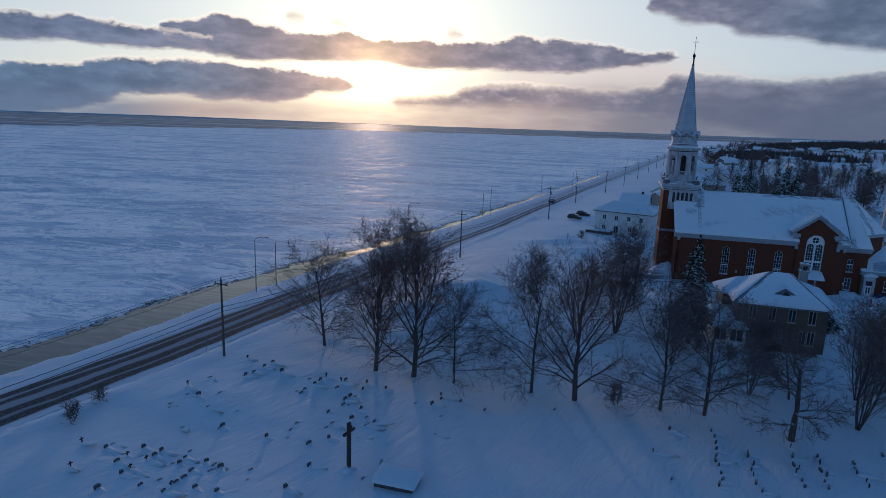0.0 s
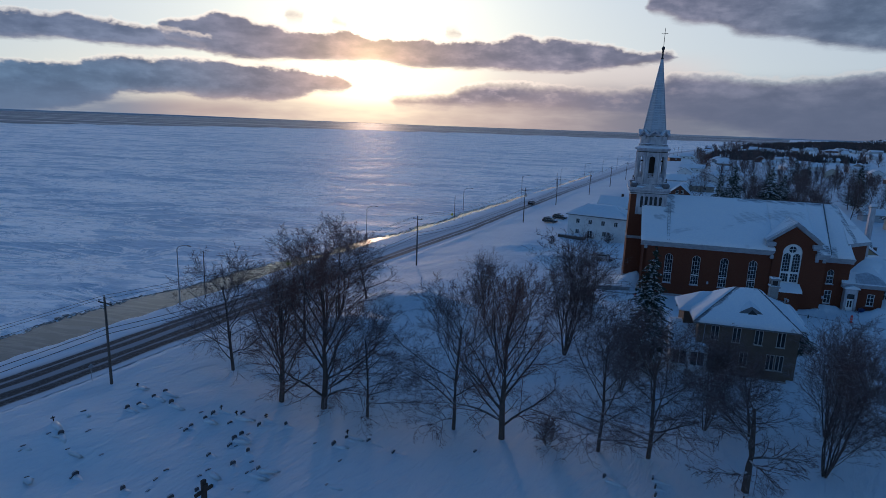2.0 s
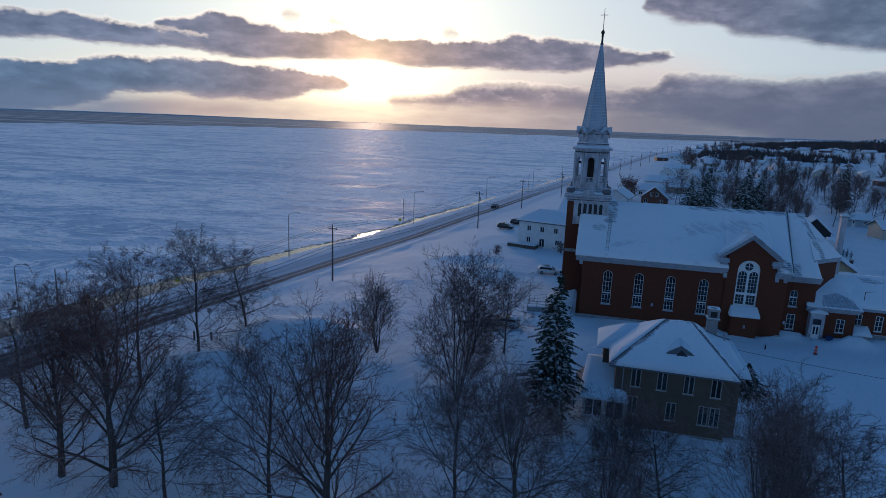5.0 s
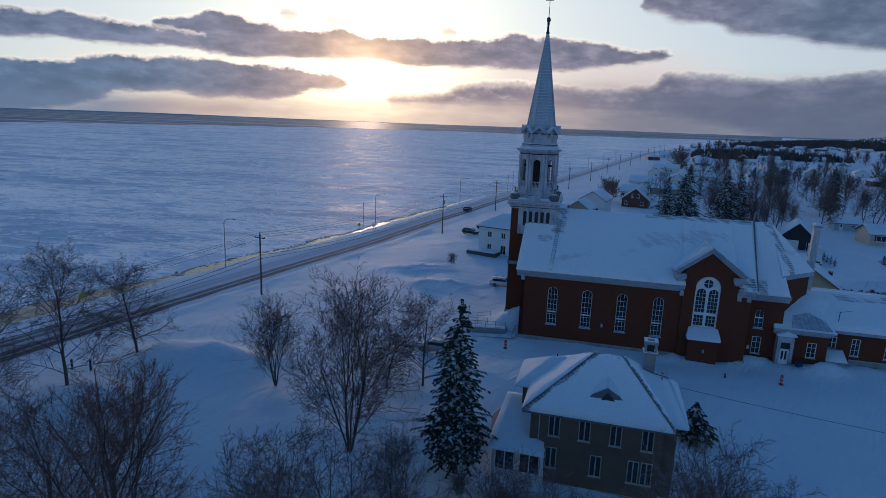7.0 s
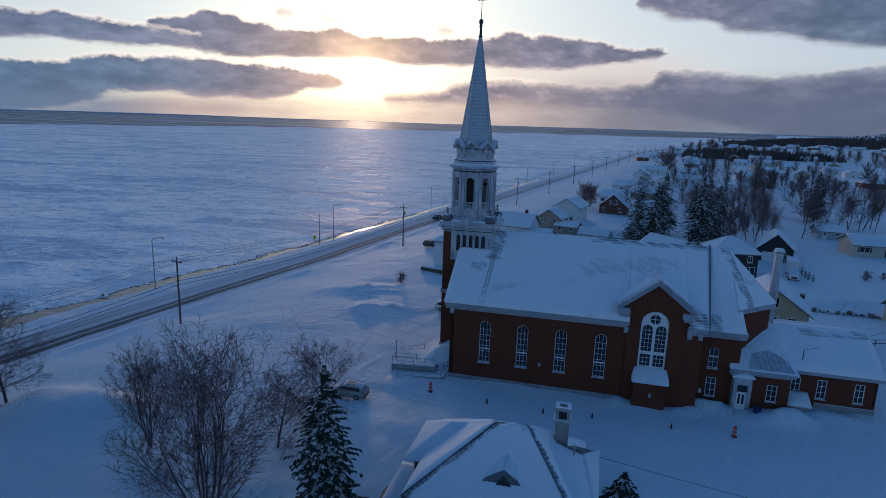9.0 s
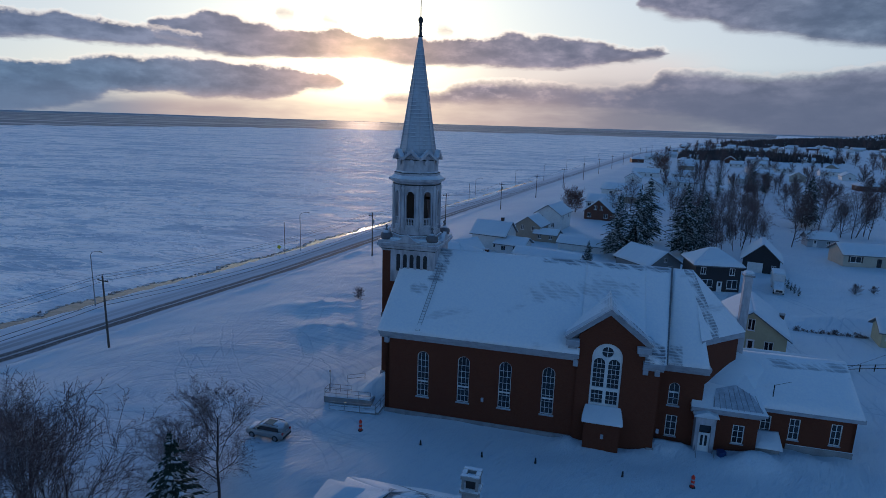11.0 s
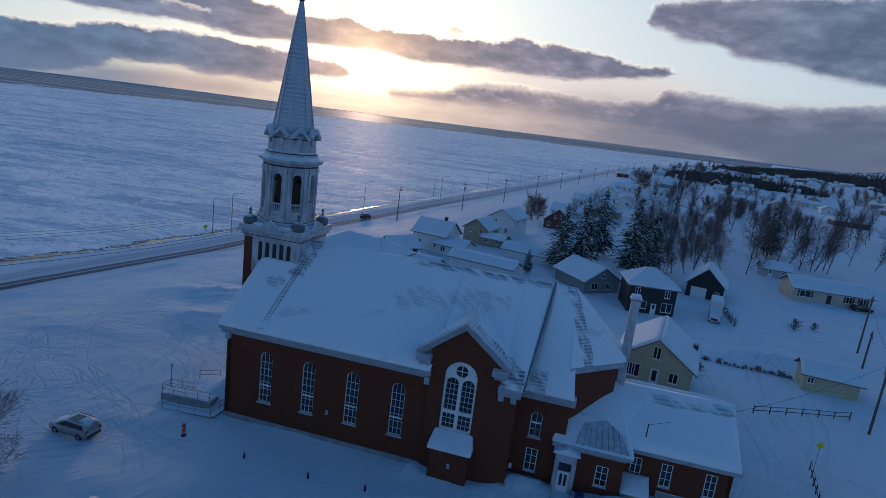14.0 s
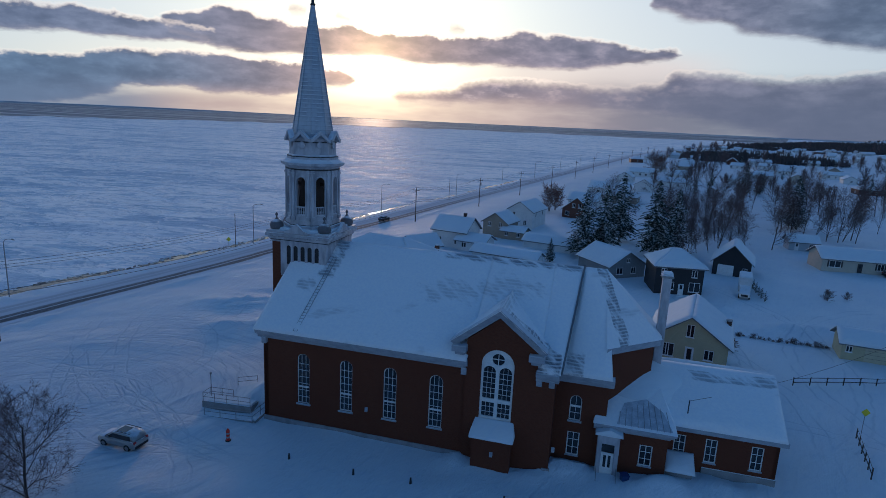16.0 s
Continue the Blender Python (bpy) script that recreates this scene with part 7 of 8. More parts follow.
def paint(name, base):
    m, n, b = material(name, base, 0.3, 0.35, 0.5)
    p = obj_coord(n)
    k = n.step(n.math("ADD", up_facing(n), n.math("MULTIPLY", n.math("SUBTRACT", n.noise(p, 2.0, 4.0), 0.5), 0.9)), 0.72, 0.95, 0.0, 0.95)
    c = n.mix(n.step(n.noise(p, 1.5, 4.0), 0.4, 0.8, 0.0, 0.5), base, tuple(x * 0.6 for x in base))
    n.t.links.new(n.mix(k, c, (0.8, 0.82, 0.86)), b.inputs["Base Color"])
    n.t.links.new(n.step(k, 0.2, 0.8, 0.3, 0.85), b.inputs["Roughness"])
    return m


def loft(sections):
    """Closed body from rings of equal length."""
    bm = bmesh.new()
    rings = [[bm.verts.new(p) for p in s] for s in sections]
    n = len(rings[0])
    for a, b in zip(rings, rings[1:]):
        for k in range(n):
            bm.faces.new((a[k], a[(k + 1) % n], b[(k + 1) % n], b[k]))
    bm.faces.new(rings[0][::-1]), bm.faces.new(rings[-1])
    return bm


def car(m, mat, label, L=4.5, Wd=1.82, H=1.62, kind="suv", group=""):
    c = thing("car", m, label, "car", group)

    def ring(x, w, z0, z1):
        return [(x, -w, z0 + 0.12), (x, -w, z1 - 0.1), (x, -w + 0.12, z1), (x, w - 0.12, z1), (x, w, z1 - 0.1), (x, w, z0 + 0.12), (x, w - 0.1, z0), (x, -w + 0.1, z0)]

    w = Wd / 2
    part("body", loft([ring(x * L, w * f, a, b) for x, f, a, b in ((-0.5, 0.86, 0.38, 0.86), (-0.47, 0.97, 0.28, 0.98), (-0.3, 1.0, 0.26, 1.02), (0.0, 1.0, 0.26, 1.0), (0.2, 1.0, 0.26, 0.98), (0.33, 0.99, 0.26, 0.95), (0.46, 0.95, 0.28, 0.86), (0.5, 0.82, 0.36, 0.72))]), mat, c, smooth=True)
    rear = -0.47 if kind == "suv" else -0.36
    part("cabin", loft([ring(x * L, w * f, 0.92, z) for x, f, z in ((rear, 0.90, 1.05), (rear + 0.06, 0.86, H - 0.12), (-0.22, 0.83, H), (0.02, 0.83, H - 0.01), (0.12, 0.85, H - 0.14), (0.27, 0.92, 1.02))]), mat, c, smooth=True)
    for s in (-1, 1):
        part("side_window", hull([(x * L, s * y, z) for x, z, y in ((rear + 0.08, 1.08, w * 0.93), (0.22, 1.06, w * 0.94), (rear + 0.10, H - 0.17, w * 0.865), (0.08, H - 0.18, w * 0.865))] + [(x * L, s * y, z) for x, z, y in ((rear + 0.08, 1.08, w * 0.7), (0.22, 1.06, w * 0.7), (rear + 0.10, H - 0.17, w * 0.7), (0.08, H - 0.18, w * 0.7))]), M_GLASS, c)
        part("headlight", boxes((0.455 * L, 0.488 * L, min(s * w * 0.55, s * w * 0.88), max(s * w * 0.55, s * w * 0.88), 0.62, 0.76), bevel=0.03), M_WHITE, c, "clear headlight")
        part("tail_light", boxes((-0.495 * L, -0.468 * L, min(s * w * 0.62, s * w * 0.92), max(s * w * 0.62, s * w * 0.92), 0.78, 1.02), bevel=0.02), M_RED, c, "red tail light")
        part("mirror", boxes((0.15 * L, 0.18 * L, min(s * w, s * (w + 0.2)), max(s * w, s * (w + 0.2)), 1.0, 1.15), bevel=0.03), mat, c)
        for x in (-0.3, 0.31):
            bm = bmesh.new()
            tube(bm, (x * L, s * (w - 0.22), 0.33), (x * L, s * (w + 0.01), 0.33), 0.34, n=18)
            wh = part("wheel", bm, M_TYRE, c)
            part("rim", tubes(((x * L, s * (w - 0.1), 0.33), (x * L, s * (w + 0.025), 0.33), 0.21), n=12), M_STEEL, wh)
    part("windscreen", hull([(0.10 * L, y, H - 0.17) for y in (-w * 0.76, w * 0.76)] + [(0.262 * L, y, 1.03) for y in (-w * 0.84, w * 0.84)] + [(0.125 * L, y, H - 0.16) for y in (-w * 0.76, w * 0.76)] + [(0.285 * L, y, 1.035) for y in (-w * 0.84, w * 0.84)]), M_GLASS, c)
    part("rear_window", hull([((rear + 0.03) * L - 0.05, y, 1.15) for y in (-w * 0.8, w * 0.8)] + [((rear + 0.06) * L - 0.02, y, H - 0.16) for y in (-w * 0.74, w * 0.74)] + [((rear + 0.08) * L, y, 1.15) for y in (-w * 0.8, w * 0.8)] + [((rear + 0.1) * L, y, H - 0.16) for y in (-w * 0.74, w * 0.74)]), M_GLASS, c)
    if kind == "suv":
        for s in (-1, 1):
            part("roof_rail", tubes(((-0.36 * L, s * w * 0.74, H + 0.05), (0.02 * L, s * w * 0.74, H + 0.05), 0.03), n=6), M_DARK, c)
        part("roof_hatch", boxes((-0.2 * L, 0.03 * L, -0.5, 0.5, H - 0.01, H + 0.015), bevel=0.01), M_GLASS, c, "dark sunroof")
    part("bumper", boxes((-0.51 * L, -0.47 * L, -w * 0.85, w * 0.85, 0.36, 0.6), bevel=0.04), M_DARK, c)
    return c


def stand(x, y, turn):
    return pose(x, y, ground(x, y) + 0.0, 0, 0, turn)


P_SILVER, P_DARK, P_WHITE, P_RED = paint("silver_paint", (0.42, 0.41, 0.40)), paint("black_paint", (0.02, 0.022, 0.026)), paint("white_paint_car", (0.7, 0.7, 0.7)), paint("red_paint", (0.25, 0.02, 0.02))
car(stand(34.2, 107.0, 162), P_SILVER, "silver crossover with snow on its roof, parked on snow", 4.4)
car(pose(45.3, 240.5, -1.2, 0, 0, 65), P_DARK, "dark car on the snowy coast road", 4.5, H=1.5, kind="sedan")
for x, y, turn, mt, lb in ((43.5, 190.0, -30, P_DARK, "dark snow-covered car parked by a house"), (48.0, 197.5, -30, P_DARK, "dark car parked by a white house"), (46.5, 139.0, -12, P_WHITE, "white van-like car parked west of the church"), (165, 186, -10, P_DARK, "dark car buried in snow beside a bungalow")):
    car(stand(x, y, turn), mt, lb)
truck = thing("box_truck", stand(121.3, 166.0, -116), "snow-covered truck with a tall white box", "truck")
part("box", boxes((-6.5, -1.6, -1.15, 1.15, 0.8, 3.4), bevel=0.06), P_WHITE, truck, "white cargo box")
part("box_snow", boxes((-6.5, -1.6, -1.15, 1.15, 3.4, 3.75), bevel=0.14), M_ROOFSNOW, truck, "snow on the box")
part("cab", hull([(-1.6, y, z) for y in (-0.95, 0.95) for z in (0.5, 2.0)] + [(0.2, y, 2.0) for y in (-0.85, 0.85)] + [(0.9, y, 1.25) for y in (-0.95, 0.95)] + [(2.0, y, 1.15) for y in (-0.9, 0.9)] + [(2.1, y, 0.5) for y in (-0.9, 0.9)]), P_WHITE, truck)
part("windscreen", hull([(0.28, -0.75, 1.95), (0.28, 0.75, 1.95), (0.95, 0.82, 1.32), (0.95, -0.82, 1.32), (0.3, -0.75, 1.9), (0.3, 0.75, 1.9)]), M_GLASS, truck)
part("grille", boxes((2.05, 2.14, -0.6, 0.6, 0.6, 1.0), bevel=0.02), M_DARK, truck)
for x in (1.2, -4.8):
    for s in (-1, 1):
        part("wheel", tubes(((x, s * 0.75, 0.42), (x, s * 1.0, 0.42), 0.42), n=16), M_TYRE, truck)

# ---- graveyard ----
G_XY = """-23.8 71.4 -20.5 70.7 -21.1 69.4 -22.0 67.9 -22.6 66.7 -18.7 68.2 -26.0 61.0 -27.9 63.0 -21.4 55.5 -13.1 67.4 -13.7 66.6 -14.1 65.7 -15.0 64.2 -15.2 63.4 -10.7 67.0 -11.0 66.3 -11.4 65.1
-8.0 66.2 -8.3 64.7 -9.5 63.0 -9.9 62.2 -10.0 61.0 -11.3 59.2 -7.9 59.8 -8.6 57.8 -6.1 57.3 -16.4 53.8"""
G_XY2 = """-30.1 50.0 -27.0 50.8 -25.2 50.5 -25.5 49.7 -25.8 48.8 -27.7 49.2 -28.1 48.1 -26.4 47.2 -26.7 46.3 -31.3 46.7 -32.6 50.6 -22.7 49.7 -22.8 48.7 -21.3 47.7 -20.5 49.0 -18.9 48.2 -21.5 46.6 -21.9 45.9 -22.1 45.4 -22.3 44.5
-19.9 45.1 -17.9 44.6 -12.3 45.5 -24.5 45.0 -27.6 44.2 -11.1 49.0 -10.2 53.8 -12.0 52.8 -0.1 61.6 0.9 63.6 3.1 62.6 5.7 60.6 13.5 61.1 0.9 62.9 -5.6 65.0 25.1 57.7 21.8 48.4 21.8 53.2"""
# four short rows on the near side of the trees
G_ROWS = [((29.4, 57.2), (26.0, 47.4), 10), ((31.3, 53.4), (29.1, 47.0), 7), ((36.1, 54.6), (33.3, 47.6), 8), ((38.0, 53.4), (35.6, 47.6), 7), ((40.7, 52.0), (39.4, 47.8), 5), ((45.0, 54.0), (43.5, 48.0), 5)]
grnd = random.Random(8)


def stone(bm, w, h, d):
    vs = [(-w, 0), (w, 0), (w, h * 0.72), (w * 0.6, h * 0.95), (0, h), (-w * 0.6, h * 0.95), (-w, h * 0.72)]
    lo = [bm.verts.new((x, -d, z - 0.25 if z == 0 else z)) for x, z in vs]
    hi = [bm.verts.new((x, d, z - 0.25 if z == 0 else z)) for x, z in vs]
    bm.faces.new(lo), bm.faces.new(hi[::-1])
    for k in range(7):
        bm.faces.new((lo[k], lo[(k + 1) % 7], hi[(k + 1) % 7], hi[k]))


spots = [float(v) for v in (G_XY + " " + G_XY2).split()]
spots = list(zip(spots[::2], spots[1::2]))
for a, b, n in G_ROWS:
    spots += [(a[0] + (b[0] - a[0]) * k / (n - 1) + grnd.gauss(0, 0.15), a[1] + (b[1] - a[1]) * k / (n - 1) + grnd.gauss(0, 0.15)) for k in range(n)]
for k in range(42):                       # low tops that barely break the snow
    along = grnd.uniform(0, 22)
    spots.append((-31 + 3.6 * (k % 9) + 0.23 * along + grnd.gauss(0, 0.2), 46 + 0.97 * along))
for k, (x, y) in enumerate(spots):
    low = k >= len(spots) - 42
    g = thing("gravestone", pose(x, y, ground(x, y) - 0.05, grnd.gauss(0, 5), grnd.gauss(0, 4), 62 + grnd.gauss(0, 10)), "dark gravestone half buried in drifted snow", "gravestone", "gravestones in the churchyard")
    bm = bmesh.new()
    style = grnd.random()
    hh = grnd.uniform(0.08, 0.18) if low else grnd.uniform(0.28, 0.6)
    if style < 0.8 or low:
        stone(bm, grnd.uniform(0.15, 0.28), hh, 0.08)
        part("headstone", bm, M_GRAVE, g)
    else:
        part("grave_cross", boxes((-0.045, 0.045, -0.04, 0.04, -0.2, hh + 0.2), (-0.2, 0.2, -0.045, 0.045, hh - 0.02, hh + 0.07)), M_WOODDARK, g, "dark grave cross")
    ln = grnd.uniform(1.2, 2.6)
    drift = hull([(0.42, 0.25, -0.12), (-0.42, 0.25, -0.12), (0.5, -0.2, -0.1), (-0.5, -0.2, -0.1), (0.16, -ln, -0.1), (-0.16, -ln, -0.1), (0.12, -0.05, hh * 0.42), (-0.12, -0.05, hh * 0.42), (0, -ln * 0.55, hh * 0.12)])
    part("drift", drift, M_SNOW, g, "snow drifted behind the stone", smooth=True)
cal = thing("calvary_cross", pose(-7.45, 48.6, ground(-7.45, 48.6), 0, 0, 62), "tall dark wooden churchyard cross", "cross")
part("upright", boxes((-0.17, 0.17, -0.14, 0.14, -0.3, 4.6), bevel=0.02), M_WOODDARK, cal)
part("crossbeam", boxes((-0.8, 0.8, -0.11, 0.11, 3.6, 3.83), bevel=0.02), M_WOODDARK, cal)
part("title_board", boxes((-0.22, 0.22, -0.2, -0.12, 4.05, 4.3)), M_WOODDARK, cal)
part("base_drift", hull([(-1.0, -0.6, -0.2), (0.8, -0.7, -0.2), (0.9, 0.7, -0.2), (-1.1, 0.8, -0.2), (0.0, 0.1, 0.45), (-0.5, 0.3, 0.35)]), M_SNOW, cal, "snow heaped round the foot", smooth=True)
tomb = thing("flat_tomb", pose(-2.9, 46.8, ground(-2.9, 46.8), 0, 0, -16), "low flat-topped stone tomb under a snow slab", "tomb")
part("tomb_side", boxes((-1.75, 1.75, -1.25, 1.25, -0.3, 0.45), bevel=0.04), M_GRAVE, tomb, "dark stone sides")
roof_slab("snow_slab", [(-2.0, -1.45, 0.45), (2.0, -1.45, 0.45), (2.0, 1.45, 0.6), (-2.0, 1.45, 0.6)], M_ROOFSNOW, 0.3, tomb, 16, 12, 0.03, "snow slab on top", 31)

# ---- the village ----
def house(x, y, turn, L, D, H, rise, wall, label, hip=False, front=(), gable=(), door=None, chimney=None, snow=0.32, garage=None, name="house", category="house", z=None, shutters=False, lean=0.55, fine=True):
    """A house whose ridge runs along its local x. front: windows (u, z0, z1, w) on the -y side; gable: on the -x and +x ends."""
    h = thing(name, pose(x, y, ground(x, y) if z is None else z, 0, 0, turn), label, category)
    l, d = L / 2, D / 2
    mat = siding(wall)
    if hip:
        part("wall", boxes((-l, l, -d, d, -0.8, H)), mat, h)
    else:
        part("wall", hull([(sx_ * l, sy_ * d, zz) for sx_ in (-1, 1) for sy_ in (-1, 1) for zz in (-0.8, H)] + [(-l, 0, H + rise * 0.97), (l, 0, H + rise * 0.97)]), mat, h)
    o = lean
    k = rise / d
    ez = H - 0.02 - o * k * 0.5
    n1, n2 = (20, 12) if fine else (8, 6)
    if hip:
        rl = max(0.2, l - d * 0.9)
        A = [(-l - o, -d - o, ez), (l + o, -d - o, ez), (l + o, d + o, ez), (-l - o, d + o, ez)]
        r0h, r1h = (-rl, 0, H + rise), (rl, 0, H + rise)
        quads_ = [(A[0], A[1], r1h, r0h), (A[1], A[2], r1h, r1h), (A[2], A[3], r0h, r1h), (A[3], A[0], r0h, r0h)]
        part("roof_body", hull(A + [(p[0], p[1], p[2] - 0.2) for p in A] + [r0h, r1h]), M_SHINGLE, h)
    else:
        A = [(-l - o, -d - o, H - o * k), (l + o, -d - o, H - o * k), (l + o, 0, H + rise), (-l - o, 0, H + rise), (l + o, d + o, H - o * k), (-l - o, d + o, H - o * k)]
        quads_ = [(A[0], A[1], A[2], A[3]), (A[4], A[5], A[3], A[2])]
        for s in (-1, 1):
            part("roof_board", hull([(ux, s * (d + o) if e else 0, (H - o * k if e else H + rise) + dz) for ux in (-l - o, l + o) for e in (0, 1) for dz in (0.0, -0.16)]), M_SHINGLE, h, "dark roof deck edge")
    for i, qd in enumerate(quads_):
        roof_slab("roof", [(p[0], p[1], p[2] + 0.01) for p in qd], M_ROOFSNOW, snow, h, n1, n2, 0.06, "snow-covered roof", 40 + i)
    for u, z0, z1, w in front:
        plain_window(u, -d, z0, z1, w, h)
        if shutters:
            part("shutter", boxes((u - w / 2 - 0.4, u - w / 2 - 0.08, -d - 0.05, -d + 0.02, z0, z1)), M_DARK, h, "dark shutter")
            part("shutter", boxes((u + w / 2 + 0.08, u + w / 2 + 0.4, -d - 0.05, -d + 0.02, z0, z1)), M_DARK, h, "dark shutter")
    for side, u, z0, z1, w in gable:
        plain_window(u, -l, z0, z1, w, h, m=Matrix.Rotation(radians(-90 if side < 0 else 90), 4, "Z"))
    if door:
        u, w, dm = door
        dr = part("door", boxes((u - w / 2, u + w / 2, -d - 0.06, -d + 0.03, 0.0, 2.1), bevel=0.01), dm, h)
        part("pane", boxes((u - w * 0.22, u + w * 0.22, -d - 0.075, -d - 0.05, 1.1, 1.9)), M_GLASS, dr)
        part("door_step", boxes((u - w, u + w, -d - 1.2, -d, -0.8, 0.0), bevel=0.05), M_ROOFSNOW, h, "snowy step")
    if garage:
        u, w, gm = garage
        gd = part("garage_door", boxes((u - w / 2, u + w / 2, -d - 0.05, -d + 0.03, 0.0, 2.3), bevel=0.01), gm, h, "pale panelled garage door")
        for kk in range(1, 4):
            part("panel_joint", boxes((u - w / 2, u + w / 2, -d - 0.058, -d - 0.049, 0.55 * kk, 0.55 * kk + 0.03)), M_SHINGLE, gd)
    if chimney:
        cx0, cy0, ch = chimney
        part("chimney", boxes((cx0 - 0.35, cx0 + 0.35, cy0 - 0.35, cy0 + 0.35, H, H + rise + ch), bevel=0.03), M_CHIM, h, "dark chimney")
        part("chimney_snow", boxes((cx0 - 0.33, cx0 + 0.33, cy0 - 0.33, cy0 + 0.33, H + rise + ch, H + rise + ch + 0.2), bevel=0.08), M_ROOFSNOW, h)
    return h


M_CHIM = weathered("dark_brick_chimney", (0.09, 0.05, 0.04), (0.06, 0.04, 0.035), 2.0, 0.85)
WHITE, GREY, BLACK, YELLOW, BEIGE, BROWN, TAN = (0.74, 0.74, 0.73), (0.24, 0.25, 0.26), (0.028, 0.028, 0.032), (0.50, 0.45, 0.29), (0.50, 0.46, 0.38), (0.13, 0.055, 0.035), (0.33, 0.29, 0.23)
# near houses behind the church
yellow = house(96.8, 132.0, 65, 11.0, 9.0, 5.0, 3.1, YELLOW, "yellow clapboard gabled house with a snowy roof", gable=[(-1, -2.6, 2.5, 4.2, 1.9), (-1, 2.4, 2.8, 4.1, 1.1), (-1, 0.0, 5.4, 7.0, 0.9)], z=0.4)
for u0, w0 in ((-2.95, 0.05), (-2.3, 0.05)):
    part("window_bar", boxes((-5.58, -5.5, -u0 - w0, -u0 + w0, 2.5, 4.2)), M_WHITE, yellow)
yellow_door = part("door", boxes((-5.57, -5.48, -0.65, 0.35, 1.9, 4.1), bevel=0.01), M_WHITE, yellow, "white door with a tall glass light")
part("pane", boxes((-5.59, -5.56, -0.42, 0.12, 2.5, 3.9)), M_GLASS, yellow_door)
pipe = thing("flue_pipe", pose(102.0, 132.6, 0.0), "tall dark flue pipe beside the yellow house", "flue pipe")
part("pipe", tubes(((0, 0, -0.3), (0, 0, 6.3), 0.33), n=12), M_CHIM, pipe)
part("pipe_cap", tubes(((0, 0, 6.3), (0, 0, 6.5), 0.4), n=12), M_STEEL, pipe)
house(124.6, 137.4, -22, 7.0, 5.0, 2.6, 1.3, YELLOW, "small yellow garage under thick snow", garage=(0.6, 2.6, siding((0.55, 0.5, 0.35))), front=[(-2.6, 1.1, 2.0, 0.8)], name="garage", category="garage", snow=0.5)
house(109.0, 170.2, -7, 8.8, 8.8, 5.5, 2.6, BLACK, "black two-storey house with a snowy hip roof", hip=True, front=[(-2.9, 3.5, 4.9, 1.0), (2.7, 3.5, 4.9, 1.0), (-1.9, 0.9, 2.4, 2.1), (2.9, 0.7, 2.5, 2.0)], door=(0.5, 1.0, M_WHITE), shutters=False)
house(128.7, 186.6, 62, 9.5, 7.6, 3.4, 3.5, BLACK, "black gabled garage with white doors", gable=[(-1, 2.6, 0.0, 2.1, 0.9)], name="garage", category="garage")
gar = thing("garage_door", pose(128.7, 186.6, ground(128.7, 186.6), 0, 0, 62) @ Matrix.Rotation(radians(-90), 4, "Z") @ Matrix.Translation((-1.2, -4.83, 0)), "white panelled garage door in a black garage", "garage door")
part("panel", boxes((-1.6, 1.6, 0, 0.06, 0.05, 2.4)), M_WHITE, gar)
house(100.2, 182.5, 112, 11.0, 9.0, 2.9, 2.7, GREY, "grey gabled bungalow under deep snow", gable=[(-1, -2.0, 0.9, 2.3, 1.6), (-1, 1.5, 0.9, 2.3, 1.2), (-1, 0.0, 3.3, 4.2, 0.8)], front=[(-2.5, 1.0, 2.3, 1.2), (2.2, 1.0, 2.3, 1.2)])
house(160.5, 193.0, -12, 17.0, 8.5, 3.0, 1.9, BEIGE, "long beige bungalow with dark shutters", front=[(-5.8, 0.9, 2.4, 2.4), (3.6, 0.9, 2.4, 1.4), (6.6, 0.9, 2.4, 1.4)], door=(-0.6, 1.0, M_DARK), shutters=True)
house(160.8, 215.2, -15, 7.0, 5.0, 2.6, 1.5, (0.42, 0.45, 0.48), "small grey-blue shed with a snowy roof", front=[(1.8, 1.0, 1.9, 0.9)], door=(-1.6, 1.0, M_WHITE), name="shed", category="shed")
# houses along the coast road
house(67.0, 203.5, -28, 9.0, 8.0, 4.4, 2.9, WHITE, "white gabled house with a dark chimney", front=[(-2.6, 1.0, 2.4, 1.0), (2.0, 1.0, 2.4, 1.0)], gable=[(1, -1.8, 0.9, 2.3, 1.0), (1, 1.8, 0.9, 2.3, 1.0), (-1, 0, 3.4, 4.6, 0.9)], chimney=(2.2, 0.0, 0.9))
house(71.5, 198.5, -28, 7.5, 6.0, 2.6, 1.4, WHITE, "white single-storey extension with a snowy roof", front=[(-1.6, 0.8, 2.0, 1.2), (1.5, 0.8, 2.0, 1.2)])
house(58.5, 192.0, 40, 8.0, 5.0, 2.2, 2.2, WHITE, "low white gabled outbuilding", gable=[(-1, 0.0, 0.8, 1.8, 0.9)], name="shed", category="shed")
house(79.5, 218.5, 62, 8.0, 7.0, 4.2, 2.4, TAN, "tan gabled house beside a lean-to", gable=[(-1, -1.6, 2.8, 4.0, 0.9), (-1, 1.6, 2.8, 4.0, 0.9)])
house(83.0, 213.5, -28, 6.0, 4.4, 2.4, 1.0, TAN, "tan lean-to with small windows", front=[(-1.6, 0.9, 1.9, 0.9), (1.6, 0.9, 1.9, 0.9)])
house(89.0, 236.5, 62, 12.0, 8.0, 5.2, 2.6, WHITE, "white two-storey house with grey gable", gable=[(-1, -1.8, 3.2, 4.5, 0.9), (-1, 1.8, 0.9, 2.3, 0.9)], front=[(-3, 3.2, 4.5, 0.9), (3, 3.2, 4.5, 0.9)])
